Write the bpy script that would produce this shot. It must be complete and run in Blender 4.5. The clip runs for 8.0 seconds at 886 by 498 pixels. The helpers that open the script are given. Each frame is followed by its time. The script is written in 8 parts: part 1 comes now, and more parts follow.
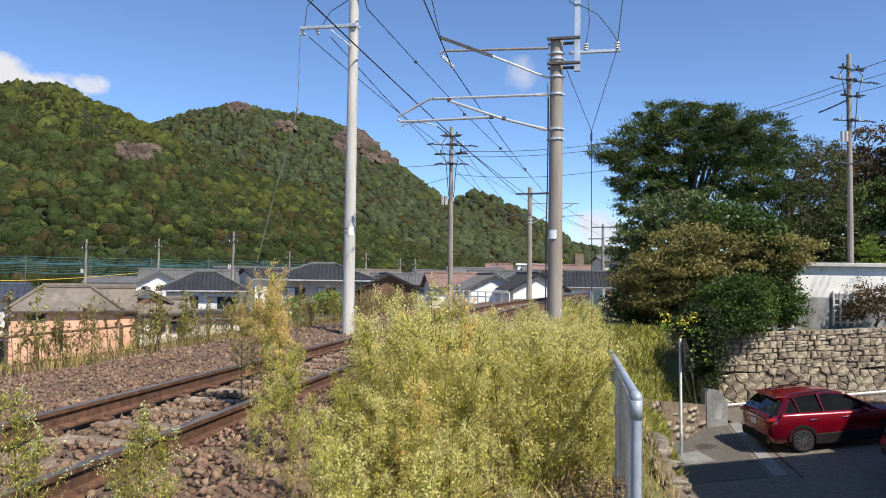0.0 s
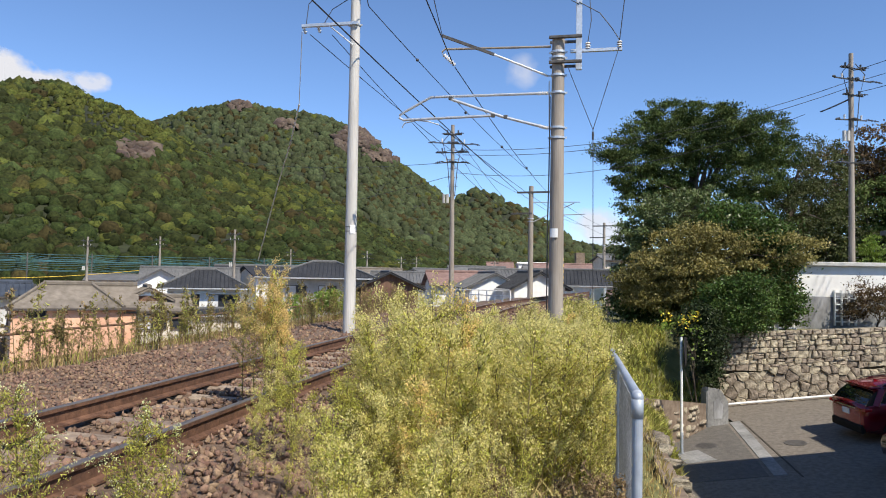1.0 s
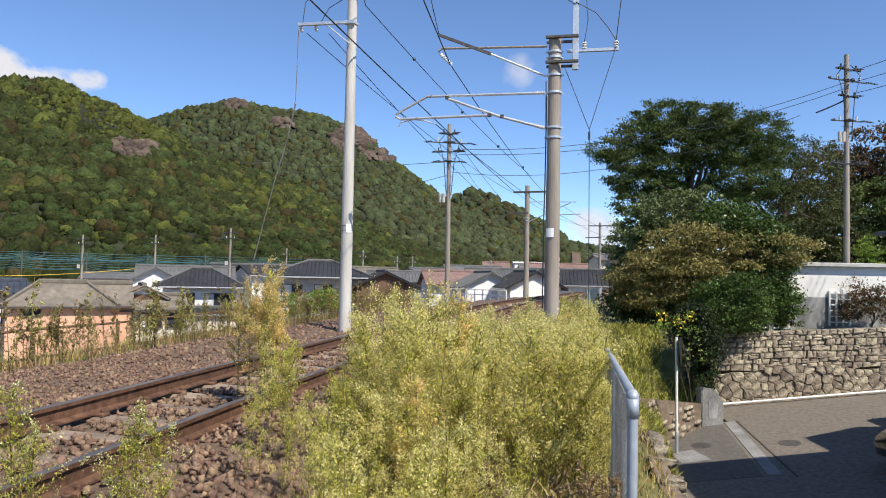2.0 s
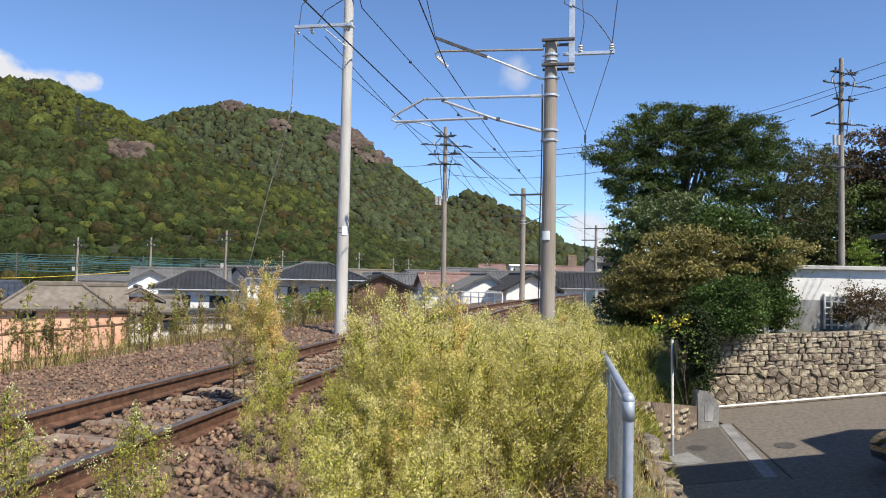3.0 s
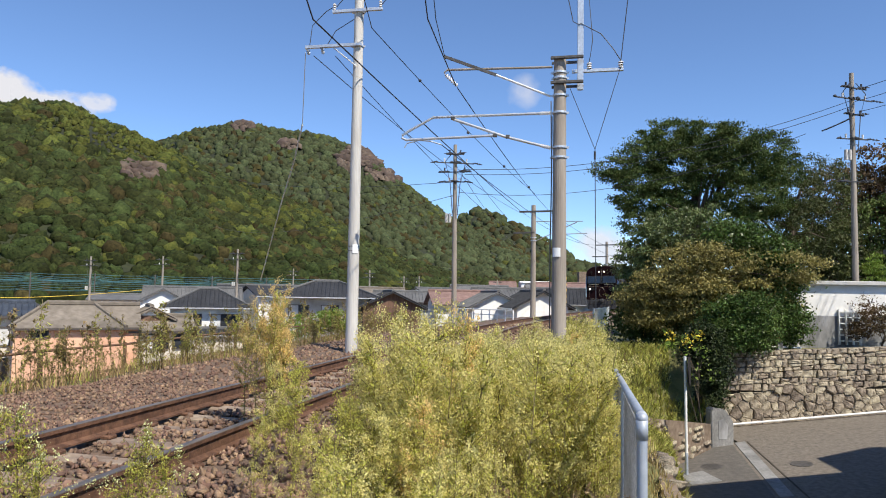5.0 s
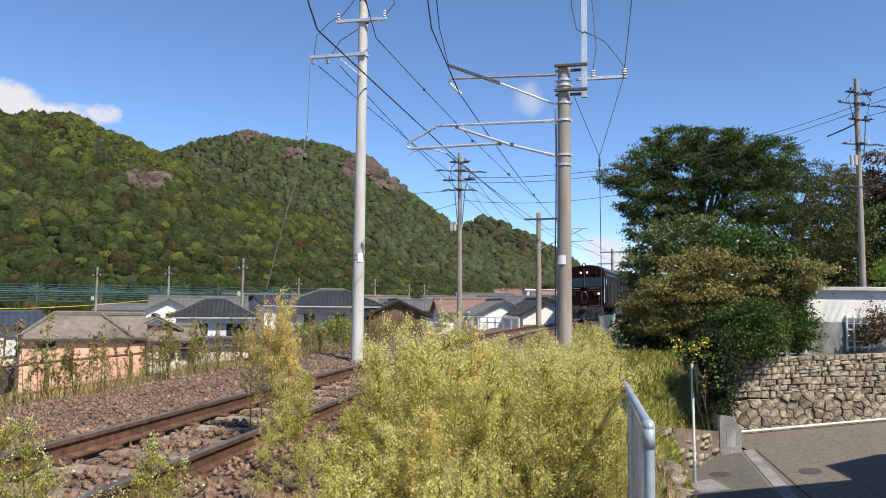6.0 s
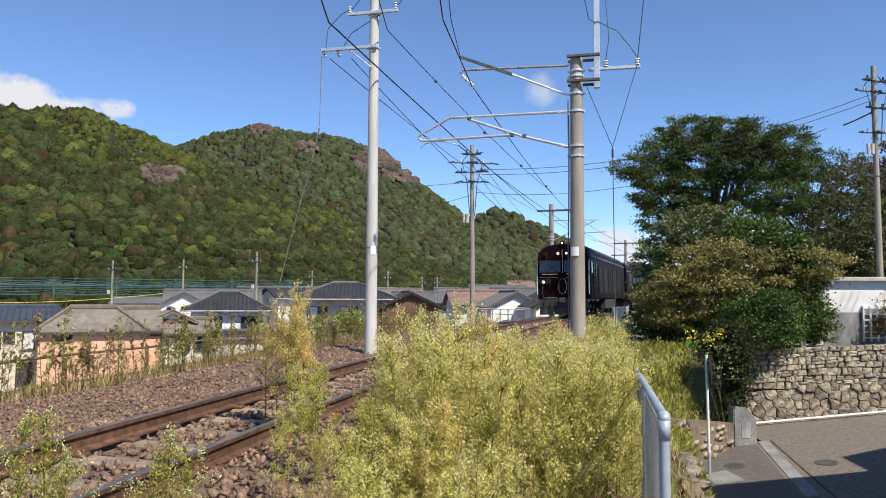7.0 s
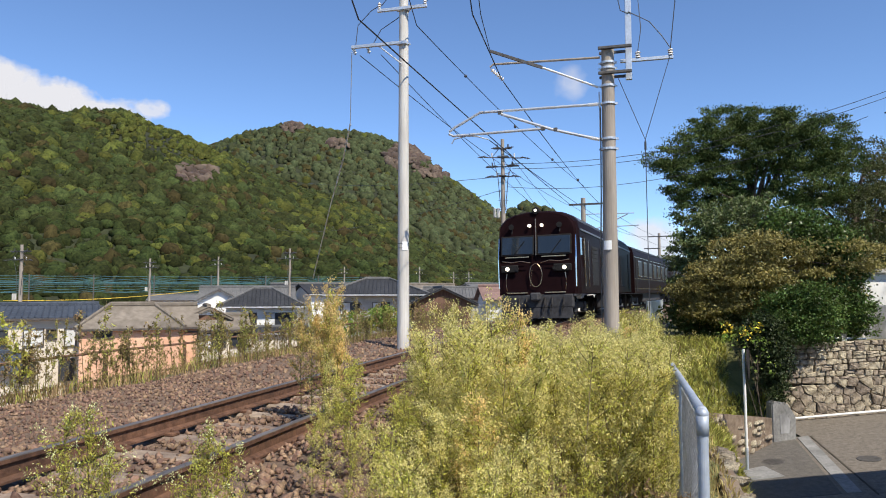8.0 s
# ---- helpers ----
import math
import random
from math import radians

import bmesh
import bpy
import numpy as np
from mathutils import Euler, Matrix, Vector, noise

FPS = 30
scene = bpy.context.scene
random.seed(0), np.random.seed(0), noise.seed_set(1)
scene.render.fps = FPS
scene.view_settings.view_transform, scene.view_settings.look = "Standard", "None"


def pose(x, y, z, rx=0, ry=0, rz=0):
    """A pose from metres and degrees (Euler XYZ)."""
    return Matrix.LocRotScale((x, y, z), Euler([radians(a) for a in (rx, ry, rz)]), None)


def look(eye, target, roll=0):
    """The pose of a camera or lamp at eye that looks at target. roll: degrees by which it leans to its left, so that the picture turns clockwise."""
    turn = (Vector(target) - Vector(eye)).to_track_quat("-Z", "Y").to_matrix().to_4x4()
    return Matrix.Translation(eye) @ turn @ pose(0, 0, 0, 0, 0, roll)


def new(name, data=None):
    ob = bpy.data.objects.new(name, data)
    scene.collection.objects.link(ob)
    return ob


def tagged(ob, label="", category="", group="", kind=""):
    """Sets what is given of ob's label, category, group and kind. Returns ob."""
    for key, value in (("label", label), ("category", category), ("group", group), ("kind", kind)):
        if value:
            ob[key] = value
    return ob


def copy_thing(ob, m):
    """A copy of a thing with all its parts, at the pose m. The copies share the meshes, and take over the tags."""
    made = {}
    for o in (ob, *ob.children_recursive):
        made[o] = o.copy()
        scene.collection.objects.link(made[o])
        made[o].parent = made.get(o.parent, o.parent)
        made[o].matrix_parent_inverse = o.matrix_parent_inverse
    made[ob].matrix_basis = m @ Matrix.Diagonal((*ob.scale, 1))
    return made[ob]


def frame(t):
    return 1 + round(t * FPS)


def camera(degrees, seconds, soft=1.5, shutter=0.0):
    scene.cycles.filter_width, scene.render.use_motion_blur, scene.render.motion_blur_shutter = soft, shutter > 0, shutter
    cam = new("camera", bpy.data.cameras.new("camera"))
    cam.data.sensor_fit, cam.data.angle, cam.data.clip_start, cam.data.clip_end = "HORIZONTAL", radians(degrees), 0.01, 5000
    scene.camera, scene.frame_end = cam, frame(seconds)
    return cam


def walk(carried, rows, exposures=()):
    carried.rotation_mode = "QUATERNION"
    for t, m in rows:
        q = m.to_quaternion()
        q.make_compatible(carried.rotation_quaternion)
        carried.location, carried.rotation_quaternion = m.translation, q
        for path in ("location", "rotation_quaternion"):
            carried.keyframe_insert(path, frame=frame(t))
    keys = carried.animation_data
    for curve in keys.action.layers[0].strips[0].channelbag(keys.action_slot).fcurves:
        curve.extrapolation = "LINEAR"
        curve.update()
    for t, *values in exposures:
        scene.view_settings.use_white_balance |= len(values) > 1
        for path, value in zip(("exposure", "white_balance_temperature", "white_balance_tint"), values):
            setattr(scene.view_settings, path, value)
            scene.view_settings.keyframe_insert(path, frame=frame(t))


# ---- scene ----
cam = camera(63.0, 8.0, soft=1.0)
EYE = 1.1
# seconds, x, y, z, yaw, pitch, roll
PATH = [
    (0.0, 0.004, 0, 1.096, 0.0, 2.3, -0.8), (0.5, 0.004, 0, 1.096, 0.1, 2.18, -0.86), (1.0, 0.002, 0, 1.096, 0.08, 2.17, -0.95),
    (1.5, 0.001, 0, 1.096, -0.04, 2.09, -1.05), (3.0, 0.002, 0, 1.097, -0.55, 2.33, -1.17), (3.5, 0.002, 0, 1.098, -0.4, 2.48, -1.19),
    (4.0, 0.002, 0, 1.1, -0.32, 2.71, -1.15), (4.5, 0.0, 0, 1.1, 0.0, 3.15, -1.09), (6.0, 0.002, 0, 1.104, 0.72, 4.33, -0.55),
    (6.5, 0.0, 0, 1.104, 1.0, 3.99, -0.5), (7.0, -0.003, 0, 1.104, 1.73, 3.7, -0.31), (7.5, -0.006, 0, 1.103, 2.8, 3.36, -0.05),
    (8.0, -0.012, 0, 1.106, 4.23, 3.31, 0.08)]
walk(cam, [(t, pose(x, y, z, 90 + p, r, w)) for t, x, y, z, w, p, r in PATH])

# ---- light ----
SUN_BEARING, SUN_HEIGHT = 140.0, 50.0          # clockwise from +y, degrees
world = bpy.data.worlds.new("sky")
scene.world = world
world.use_nodes = True
wn = world.node_tree
wbg = wn.nodes["Background"]
sky = wn.nodes.new("ShaderNodeTexSky")
sky.sky_type = "NISHITA"
sky.sun_disc = False
sky.sun_elevation, sky.sun_rotation = radians(SUN_HEIGHT), radians(SUN_BEARING)
sky.altitude = 1200
sky.air_density, sky.dust_density, sky.ozone_density = 0.8, 0.0, 6.0
wn.links.new(sky.outputs[0], wbg.inputs[0])
wbg.inputs[1].default_value = 0.14
sun_lamp = bpy.data.lights.new("sun", "SUN")
sun_lamp.energy, sun_lamp.angle, sun_lamp.color = 4.6, radians(0.53), (1.0, 0.92, 0.79)
sun = new("sun", sun_lamp)
sb, sh = radians(SUN_BEARING), radians(SUN_HEIGHT)
sun.matrix_basis = look((math.sin(sb) * math.cos(sh) * 50, math.cos(sb) * math.cos(sh) * 50, math.sin(sh) * 50), (0, 0, 0))
scene.view_settings.exposure = 0.48


# ---- materials ----
def material(name, dark, light, scale=8.0, rough=0.8, metal=0.0, bump=0.0, bump_scale=None, stain=0.25, vary=0.0, island=0.0, glow=None, coat=0.0, detail=5.0, stretch=None, through_light=0.0, spec=0.5):
    m = bpy.data.materials.new(name)
    m.use_nodes = True
    nt = m.node_tree
    N, L = nt.nodes, nt.links
    p = N["Principled BSDF"]
    p.inputs["Roughness"].default_value = rough
    p.inputs["Metallic"].default_value = metal
    p.inputs["Coat Weight"].default_value = coat
    p.inputs["Specular IOR Level"].default_value = spec
    tc = N.new("ShaderNodeTexCoord")
    src = tc.outputs["Object"]
    if stretch:
        mp = N.new("ShaderNodeMapping")
        mp.inputs["Scale"].default_value = stretch
        L.new(src, mp.inputs[0])
        src = mp.outputs[0]
    n1 = N.new("ShaderNodeTexNoise")
    n1.inputs["Scale"].default_value, n1.inputs["Detail"].default_value, n1.inputs["Roughness"].default_value = scale, detail, 0.6
    L.new(src, n1.inputs["Vector"])
    ramp = N.new("ShaderNodeValToRGB")
    ramp.color_ramp.elements[0].position, ramp.color_ramp.elements[1].position = 0.32, 0.68
    ramp.color_ramp.elements[0].color, ramp.color_ramp.elements[1].color = (*dark, 1), (*light, 1)
    L.new(n1.outputs["Fac"], ramp.inputs[0])
    col = ramp.outputs[0]
    hsv = N.new("ShaderNodeHueSaturation")
    L.new(col, hsv.inputs["Color"])
    n2 = N.new("ShaderNodeTexNoise")
    n2.inputs["Scale"].default_value, n2.inputs["Detail"].default_value = scale * 0.13, 3
    L.new(src, n2.inputs["Vector"])
    mr = N.new("ShaderNodeMapRange")
    mr.inputs["From Min"].default_value, mr.inputs["From Max"].default_value = 0.3, 0.7
    mr.inputs["To Min"].default_value, mr.inputs["To Max"].default_value = 1 - stain, 1 + stain
    L.new(n2.outputs["Fac"], mr.inputs["Value"])
    val = mr.outputs[0]
    for amount, node, out in ((vary, "ShaderNodeObjectInfo", "Random"), (island, "ShaderNodeNewGeometry", "Random Per Island")):
        if amount:
            oi = N.new(node)
            m2 = N.new("ShaderNodeMapRange")
            m2.inputs["To Min"].default_value, m2.inputs["To Max"].default_value = 1 - amount, 1 + amount
            L.new(oi.outputs[out], m2.inputs["Value"])
            mul = N.new("ShaderNodeMath")
            mul.operation = "MULTIPLY"
            L.new(val, mul.inputs[0])
            L.new(m2.outputs[0], mul.inputs[1])
            val = mul.outputs[0]
            m3 = N.new("ShaderNodeMapRange")
            m3.inputs["To Min"].default_value, m3.inputs["To Max"].default_value = 0.5 - amount * 0.05, 0.5 + amount * 0.05
            L.new(oi.outputs[out], m3.inputs["Value"])
            L.new(m3.outputs[0], hsv.inputs["Hue"])
    L.new(val, hsv.inputs["Value"])
    L.new(hsv.outputs[0], p.inputs["Base Color"])
    if bump:
        bn = N.new("ShaderNodeTexNoise")
        bn.inputs["Scale"].default_value, bn.inputs["Detail"].default_value = bump_scale or scale * 4, 4
        L.new(src, bn.inputs["Vector"])
        b = N.new("ShaderNodeBump")
        b.inputs["Strength"].default_value, b.inputs["Distance"].default_value = min(1, bump), 0.02
        L.new(bn.outputs["Fac"], b.inputs["Height"])
        L.new(b.outputs[0], p.inputs["Normal"])
    if glow:
        p.inputs["Emission Color"].default_value, p.inputs["Emission Strength"].default_value = (*glow[:3], 1), glow[3]
    if through_light:
        tr = N.new("ShaderNodeBsdfTranslucent")
        L.new(hsv.outputs[0], tr.inputs[0])
        mx = N.new("ShaderNodeMixShader")
        mx.inputs[0].default_value = through_light
        L.new(p.outputs[0], mx.inputs[1])
        L.new(tr.outputs[0], mx.inputs[2])
        L.new(mx.outputs[0], N["Material Output"].inputs[0])
    return m


M = {}
M["soil"] = material("soil", (0.13, 0.088, 0.052), (0.24, 0.17, 0.10), 3, 0.95, bump=0.8, bump_scale=25)
M["rock"] = material("cliff_rock", (0.050, 0.036, 0.028), (0.125, 0.088, 0.068), 0.3, 0.95, bump=1.0, bump_scale=0.8, island=0.3)
M["asphalt"] = material("asphalt", (0.120, 0.103, 0.084), (0.195, 0.170, 0.140), 60, 0.92, bump=0.35, bump_scale=180, stain=0.25)
M["patch"] = material("asphalt_patch", (0.082, 0.074, 0.064), (0.135, 0.123, 0.108), 60, 0.9, bump=0.3, bump_scale=180, stain=0.2)
M["concrete"] = material("concrete", (0.33, 0.31, 0.28), (0.46, 0.44, 0.40), 12, 0.9, bump=0.3, stain=0.25)
M["pole"] = material("pole_concrete", (0.24, 0.205, 0.17), (0.35, 0.31, 0.265), 5, 0.9, bump=0.2, stain=0.2, stretch=(1, 1, 0.15))
M["pole_pale"] = material("pole_concrete_pale", (0.43, 0.41, 0.38), (0.58, 0.56, 0.52), 5, 0.85, bump=0.15, stain=0.15, stretch=(1, 1, 0.15))
M["masonry"] = material("masonry", (0.13, 0.09, 0.062), (0.26, 0.20, 0.145), 6, 0.95, bump=0.8, bump_scale=14)
M["stone"] = material("wall_stone", (0.135, 0.108, 0.076), (0.41, 0.350, 0.265), 7, 0.95, bump=1.0, bump_scale=16, stain=0.4, vary=0.3)
M["joint"] = material("joint_earth", (0.035, 0.028, 0.02), (0.085, 0.07, 0.05), 10, 1.0, bump=0.5)
M["ballast"] = material("ballast", (0.115, 0.070, 0.047), (0.27, 0.172, 0.118), 18, 0.95, bump=0.4, island=0.34, stain=0.3)
M["ballast_bed"] = material("ballast_bed", (0.085, 0.055, 0.038), (0.19, 0.13, 0.092), 14, 0.95, bump=1.0, bump_scale=30)
M["sleeper"] = material("sleeper", (0.17, 0.125, 0.092), (0.34, 0.265, 0.20), 7, 0.9, bump=0.5, vary=0.2)
M["rail"] = material("rail_rust", (0.065, 0.030, 0.018), (0.165, 0.085, 0.050), 14, 0.8, metal=0.1, bump=0.3)
M["rail_head"] = material("rail_steel", (0.10, 0.088, 0.08), (0.20, 0.175, 0.16), 20, 0.5, metal=0.35, stretch=(1, 0.1, 1))
M["galv"] = material("galvanised_steel", (0.52, 0.55, 0.58), (0.68, 0.71, 0.74), 16, 0.42, metal=0.6, bump=0.06, stain=0.1)
M["pipe"] = material("fence_pipe_steel", (0.33, 0.37, 0.43), (0.44, 0.48, 0.54), 16, 0.55, metal=0.3, bump=0.05, stain=0.12)
M["steel_dark"] = material("dark_steel", (0.07, 0.065, 0.06), (0.15, 0.14, 0.13), 12, 0.6, metal=0.5)
M["rust_pipe"] = material("rusted_pipe", (0.13, 0.07, 0.04), (0.24, 0.14, 0.09), 12, 0.85, metal=0.2, bump=0.3)
M["wire"] = material("wire_dark", (0.025, 0.027, 0.032), (0.05, 0.052, 0.06), 8, 0.6)
M["wire_pale"] = material("wire_pale", (0.62, 0.63, 0.62), (0.76, 0.77, 0.76), 8, 0.5, metal=0.3)
M["insulator"] = material("insulator_porcelain", (0.62, 0.60, 0.57), (0.78, 0.76, 0.73), 10, 0.25)
M["white"] = material("white_paint", (0.72, 0.72, 0.70), (0.84, 0.84, 0.82), 4, 0.6, bump=0.05, stain=0.06)
M["plaque"] = material("white_plaque", (0.75, 0.75, 0.73), (0.85, 0.85, 0.83), 20, 0.5, stain=0.04)
M["line_yellow"] = material("yellow_paint", (0.62, 0.40, 0.03), (0.75, 0.52, 0.06), 10, 0.6)
M["red"] = material("red_paint", (0.42, 0.05, 0.03), (0.58, 0.09, 0.05), 10, 0.6)
M["orange_wall"] = material("orange_render", (0.62, 0.35, 0.225), (0.74, 0.45, 0.30), 2, 0.9, bump=0.15, stain=0.12)
M["beige_wall"] = material("beige_render", (0.60, 0.53, 0.43), (0.72, 0.65, 0.54), 2, 0.9, bump=0.15, stain=0.12)
M["white_wall"] = material("white_render", (0.72, 0.71, 0.67), (0.84, 0.83, 0.80), 2, 0.9, bump=0.08, stain=0.08)
M["grey_wall"] = material("grey_render", (0.40, 0.39, 0.36), (0.54, 0.53, 0.50), 2, 0.9, bump=0.1, stain=0.15)
M["stained_wall"] = material("stained_plinth", (0.14, 0.14, 0.14), (0.36, 0.36, 0.36), 2.2, 0.9, bump=0.2, stain=0.5, stretch=(1, 1, 0.5))
M["brown_wall"] = material("brown_boards", (0.10, 0.055, 0.035), (0.18, 0.10, 0.065), 5, 0.8, stretch=(1, 1, 0.2))
M["tile_dark"] = material("dark_roof_tile", (0.022, 0.023, 0.026), (0.05, 0.052, 0.057), 6, 0.7, stain=0.2, bump=0.2, spec=0.25)
M["tile_grey"] = material("grey_roof_tile", (0.085, 0.085, 0.085), (0.15, 0.15, 0.148), 6, 0.7, stain=0.2, bump=0.2)
M["tile_brown"] = material("brown_roof_sheet", (0.125, 0.105, 0.082), (0.21, 0.18, 0.145), 2.5, 0.85, stain=0.3, bump=0.2)
M["tile_red"] = material("red_roof_sheet", (0.17, 0.10, 0.085), (0.26, 0.17, 0.145), 3, 0.8, stain=0.2)
M["tile_blue"] = material("blue_grey_roof_tile", (0.035, 0.043, 0.06), (0.065, 0.078, 0.10), 6, 0.7, stain=0.2, spec=0.25)
M["glass_dark"] = material("window_glass", (0.03, 0.035, 0.04), (0.06, 0.065, 0.075), 3, 0.08)
M["curtain"] = material("pale_curtain", (0.55, 0.55, 0.53), (0.7, 0.7, 0.68), 6, 0.8)
M["frame_dark"] = material("dark_window_frame", (0.05, 0.04, 0.035), (0.09, 0.075, 0.065), 10, 0.5)
M["frame_pale"] = material("aluminium_frame", (0.5, 0.5, 0.5), (0.62, 0.62, 0.62), 10, 0.4, metal=0.4)
M["mesh_wire"] = material("mesh_wire_zinc", (0.20, 0.205, 0.21), (0.32, 0.325, 0.33), 30, 0.6, metal=0.1)
M["drain_grey"] = material("drain_concrete", (0.17, 0.17, 0.165), (0.26, 0.255, 0.245), 14, 0.9, bump=0.3, stain=0.25)
M["net"] = material("teal_net", (0.03, 0.10, 0.12), (0.05, 0.15, 0.18), 3, 0.8)
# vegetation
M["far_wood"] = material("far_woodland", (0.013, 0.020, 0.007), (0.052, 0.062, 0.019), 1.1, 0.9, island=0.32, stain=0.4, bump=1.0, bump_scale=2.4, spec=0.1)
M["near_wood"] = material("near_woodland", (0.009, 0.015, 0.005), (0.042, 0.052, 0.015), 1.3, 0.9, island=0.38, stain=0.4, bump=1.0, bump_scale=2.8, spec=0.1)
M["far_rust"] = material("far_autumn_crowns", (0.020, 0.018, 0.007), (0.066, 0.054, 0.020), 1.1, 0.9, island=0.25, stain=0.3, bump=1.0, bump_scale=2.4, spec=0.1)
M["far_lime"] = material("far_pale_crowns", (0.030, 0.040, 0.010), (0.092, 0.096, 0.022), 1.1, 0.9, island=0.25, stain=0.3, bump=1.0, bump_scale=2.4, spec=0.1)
# mountain crowns: slight distance haze mixed into the green, paler and bluer
M["far_hazed_wood"] = material("far_hazed_crowns", (0.026, 0.036, 0.017), (0.070, 0.080, 0.036), 0.4, 0.9, island=0.25, stain=0.3, bump=1.0, bump_scale=1.0, spec=0.1)
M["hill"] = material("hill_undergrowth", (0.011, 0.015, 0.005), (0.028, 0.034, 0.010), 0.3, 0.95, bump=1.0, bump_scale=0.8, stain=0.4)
M["meadow"] = material("rough_grass", (0.075, 0.085, 0.022), (0.18, 0.165, 0.06), 1.6, 0.95, bump=0.9, bump_scale=14)
M["pine_leaf"] = material("dark_needle_leaf", (0.046, 0.078, 0.022), (0.130, 0.165, 0.048), 1.2, 0.6, island=0.35, through_light=0.2, spec=0.15)
# dark leaves, deepened further to paint in shade from the foliage overhead
M["ivy_shade_leaf"] = material("shade_dark_ivy_leaf", (0.014, 0.024, 0.008), (0.042, 0.058, 0.018), 2, 0.5, island=0.4, spec=0.2)
M["broad_leaf"] = material("pale_broad_leaf", (0.075, 0.115, 0.034), (0.22, 0.26, 0.10), 2, 0.4, island=0.45, through_light=0.25, spec=0.4)
M["olive_leaf"] = material("olive_leaf", (0.050, 0.066, 0.019), (0.115, 0.130, 0.036), 1.2, 0.6, island=0.35, through_light=0.25)
M["maple_leaf"] = material("russet_leaf", (0.135, 0.130, 0.036), (0.35, 0.295, 0.09), 0.8, 0.6, island=0.2, through_light=0.3)
M["camellia_leaf"] = material("glossy_dark_leaf", (0.040, 0.072, 0.018), (0.10, 0.15, 0.036), 1.5, 0.35, island=0.45, through_light=0.2, spec=0.2)
M["rust_leaf"] = material("brown_autumn_leaf", (0.070, 0.047, 0.018), (0.155, 0.092, 0.036), 0.6, 0.7, island=0.4, through_light=0.2)
M["lime_leaf"] = material("lime_leaf", (0.14, 0.22, 0.03), (0.27, 0.36, 0.06), 2, 0.5, island=0.3, through_light=0.35)
M["weed"] = material("weed_plume", (0.72, 0.63, 0.21), (0.95, 0.88, 0.42), 1.6, 0.8, island=0.12, vary=0.1, through_light=0.5, spec=0.1)
M["weed_green"] = material("weed_leaf", (0.42, 0.41, 0.075), (0.70, 0.66, 0.17), 2.2, 0.7, island=0.3, vary=0.15, through_light=0.5, spec=0.15)
M["weed_yellow"] = material("weed_plume_yellow", (0.76, 0.53, 0.19), (0.96, 0.75, 0.35), 2.2, 0.8, island=0.2, vary=0.12, through_light=0.5, spec=0.1)
M["weed_white"] = material("weed_buds", (0.40, 0.42, 0.17), (0.60, 0.60, 0.30), 6, 0.8, island=0.2)
M["weed_brown"] = material("weed_dry", (0.19, 0.125, 0.062), (0.40, 0.285, 0.15), 3, 0.9, island=0.4, vary=0.2, through_light=0.15, spec=0.2)
M["stalk_leaf"] = material("stalk_leaf", (0.16, 0.130, 0.042), (0.34, 0.27, 0.10), 3, 0.8, island=0.4, through_light=0.3)
M["stem"] = material("weed_stem", (0.10, 0.075, 0.03), (0.20, 0.16, 0.07), 6, 0.8, vary=0.25)
M["straw"] = material("straw_grass", (0.288, 0.216, 0.084), (0.552, 0.432, 0.192), 4, 0.85, island=0.4, through_light=0.25)
M["grass"] = material("green_grass", (0.22, 0.225, 0.042), (0.44, 0.42, 0.10), 2, 0.8, island=0.4, through_light=0.3)
M["bark"] = material("bark", (0.06, 0.045, 0.03), (0.13, 0.10, 0.075), 8, 0.95, bump=0.8, stretch=(1, 1, 0.2))
M["yellow_flower"] = material("yellow_flower", (0.62, 0.45, 0.03), (0.8, 0.62, 0.06), 6, 0.7, island=0.2)
# vehicles
M["car_red"] = material("red_car_paint", (0.19, 0.002, 0.012), (0.23, 0.004, 0.016), 3, 0.22, metal=0.4, coat=1.0, stain=0.03)
M["car_dark"] = material("brown_black_car_paint", (0.03, 0.022, 0.02), (0.035, 0.027, 0.024), 3, 0.25, metal=0.3, coat=1.0, stain=0.03)
M["car_trim"] = material("black_plastic", (0.012, 0.011, 0.011), (0.02, 0.019, 0.019), 30, 0.7, spec=0.15)
M["car_glass"] = material("tinted_glass", (0.008, 0.009, 0.01), (0.012, 0.013, 0.014), 3, 0.03, coat=0.5)
M["tyre"] = material("tyre_rubber", (0.012, 0.012, 0.012), (0.022, 0.022, 0.022), 20, 0.85)
M["rim"] = material("alloy_rim", (0.35, 0.35, 0.36), (0.48, 0.48, 0.49), 12, 0.28, metal=0.9)
M["chrome"] = material("chrome", (0.75, 0.75, 0.75), (0.85, 0.85, 0.85), 10, 0.08, metal=1.0, stain=0.02)
M["tail_lamp"] = material("red_lamp_glass", (0.35, 0.01, 0.01), (0.45, 0.02, 0.02), 10, 0.1)
M["loco"] = material("maroon_black_lacquer", (0.010, 0.0048, 0.0055), (0.014, 0.0065, 0.0075), 2, 0.4, stain=0.05, spec=0.008)
M["loco_roof"] = material("grey_roof_paint", (0.10, 0.12, 0.15), (0.15, 0.17, 0.20), 4, 0.5, stain=0.1)
M["underframe"] = material("underframe_grime", (0.02, 0.02, 0.023), (0.05, 0.05, 0.055), 8, 0.8)
M["loco_glass"] = material("cab_glass", (0.010, 0.014, 0.018), (0.018, 0.024, 0.03), 2, 0.05, coat=0.6)
M["coach_glass"] = material("dark_coach_glass", (0.012, 0.009, 0.006), (0.022, 0.016, 0.010), 2, 0.3, spec=0.04)
M["gold"] = material("gold_trim", (0.36, 0.27, 0.18), (0.48, 0.37, 0.25), 10, 0.25, metal=0.9)
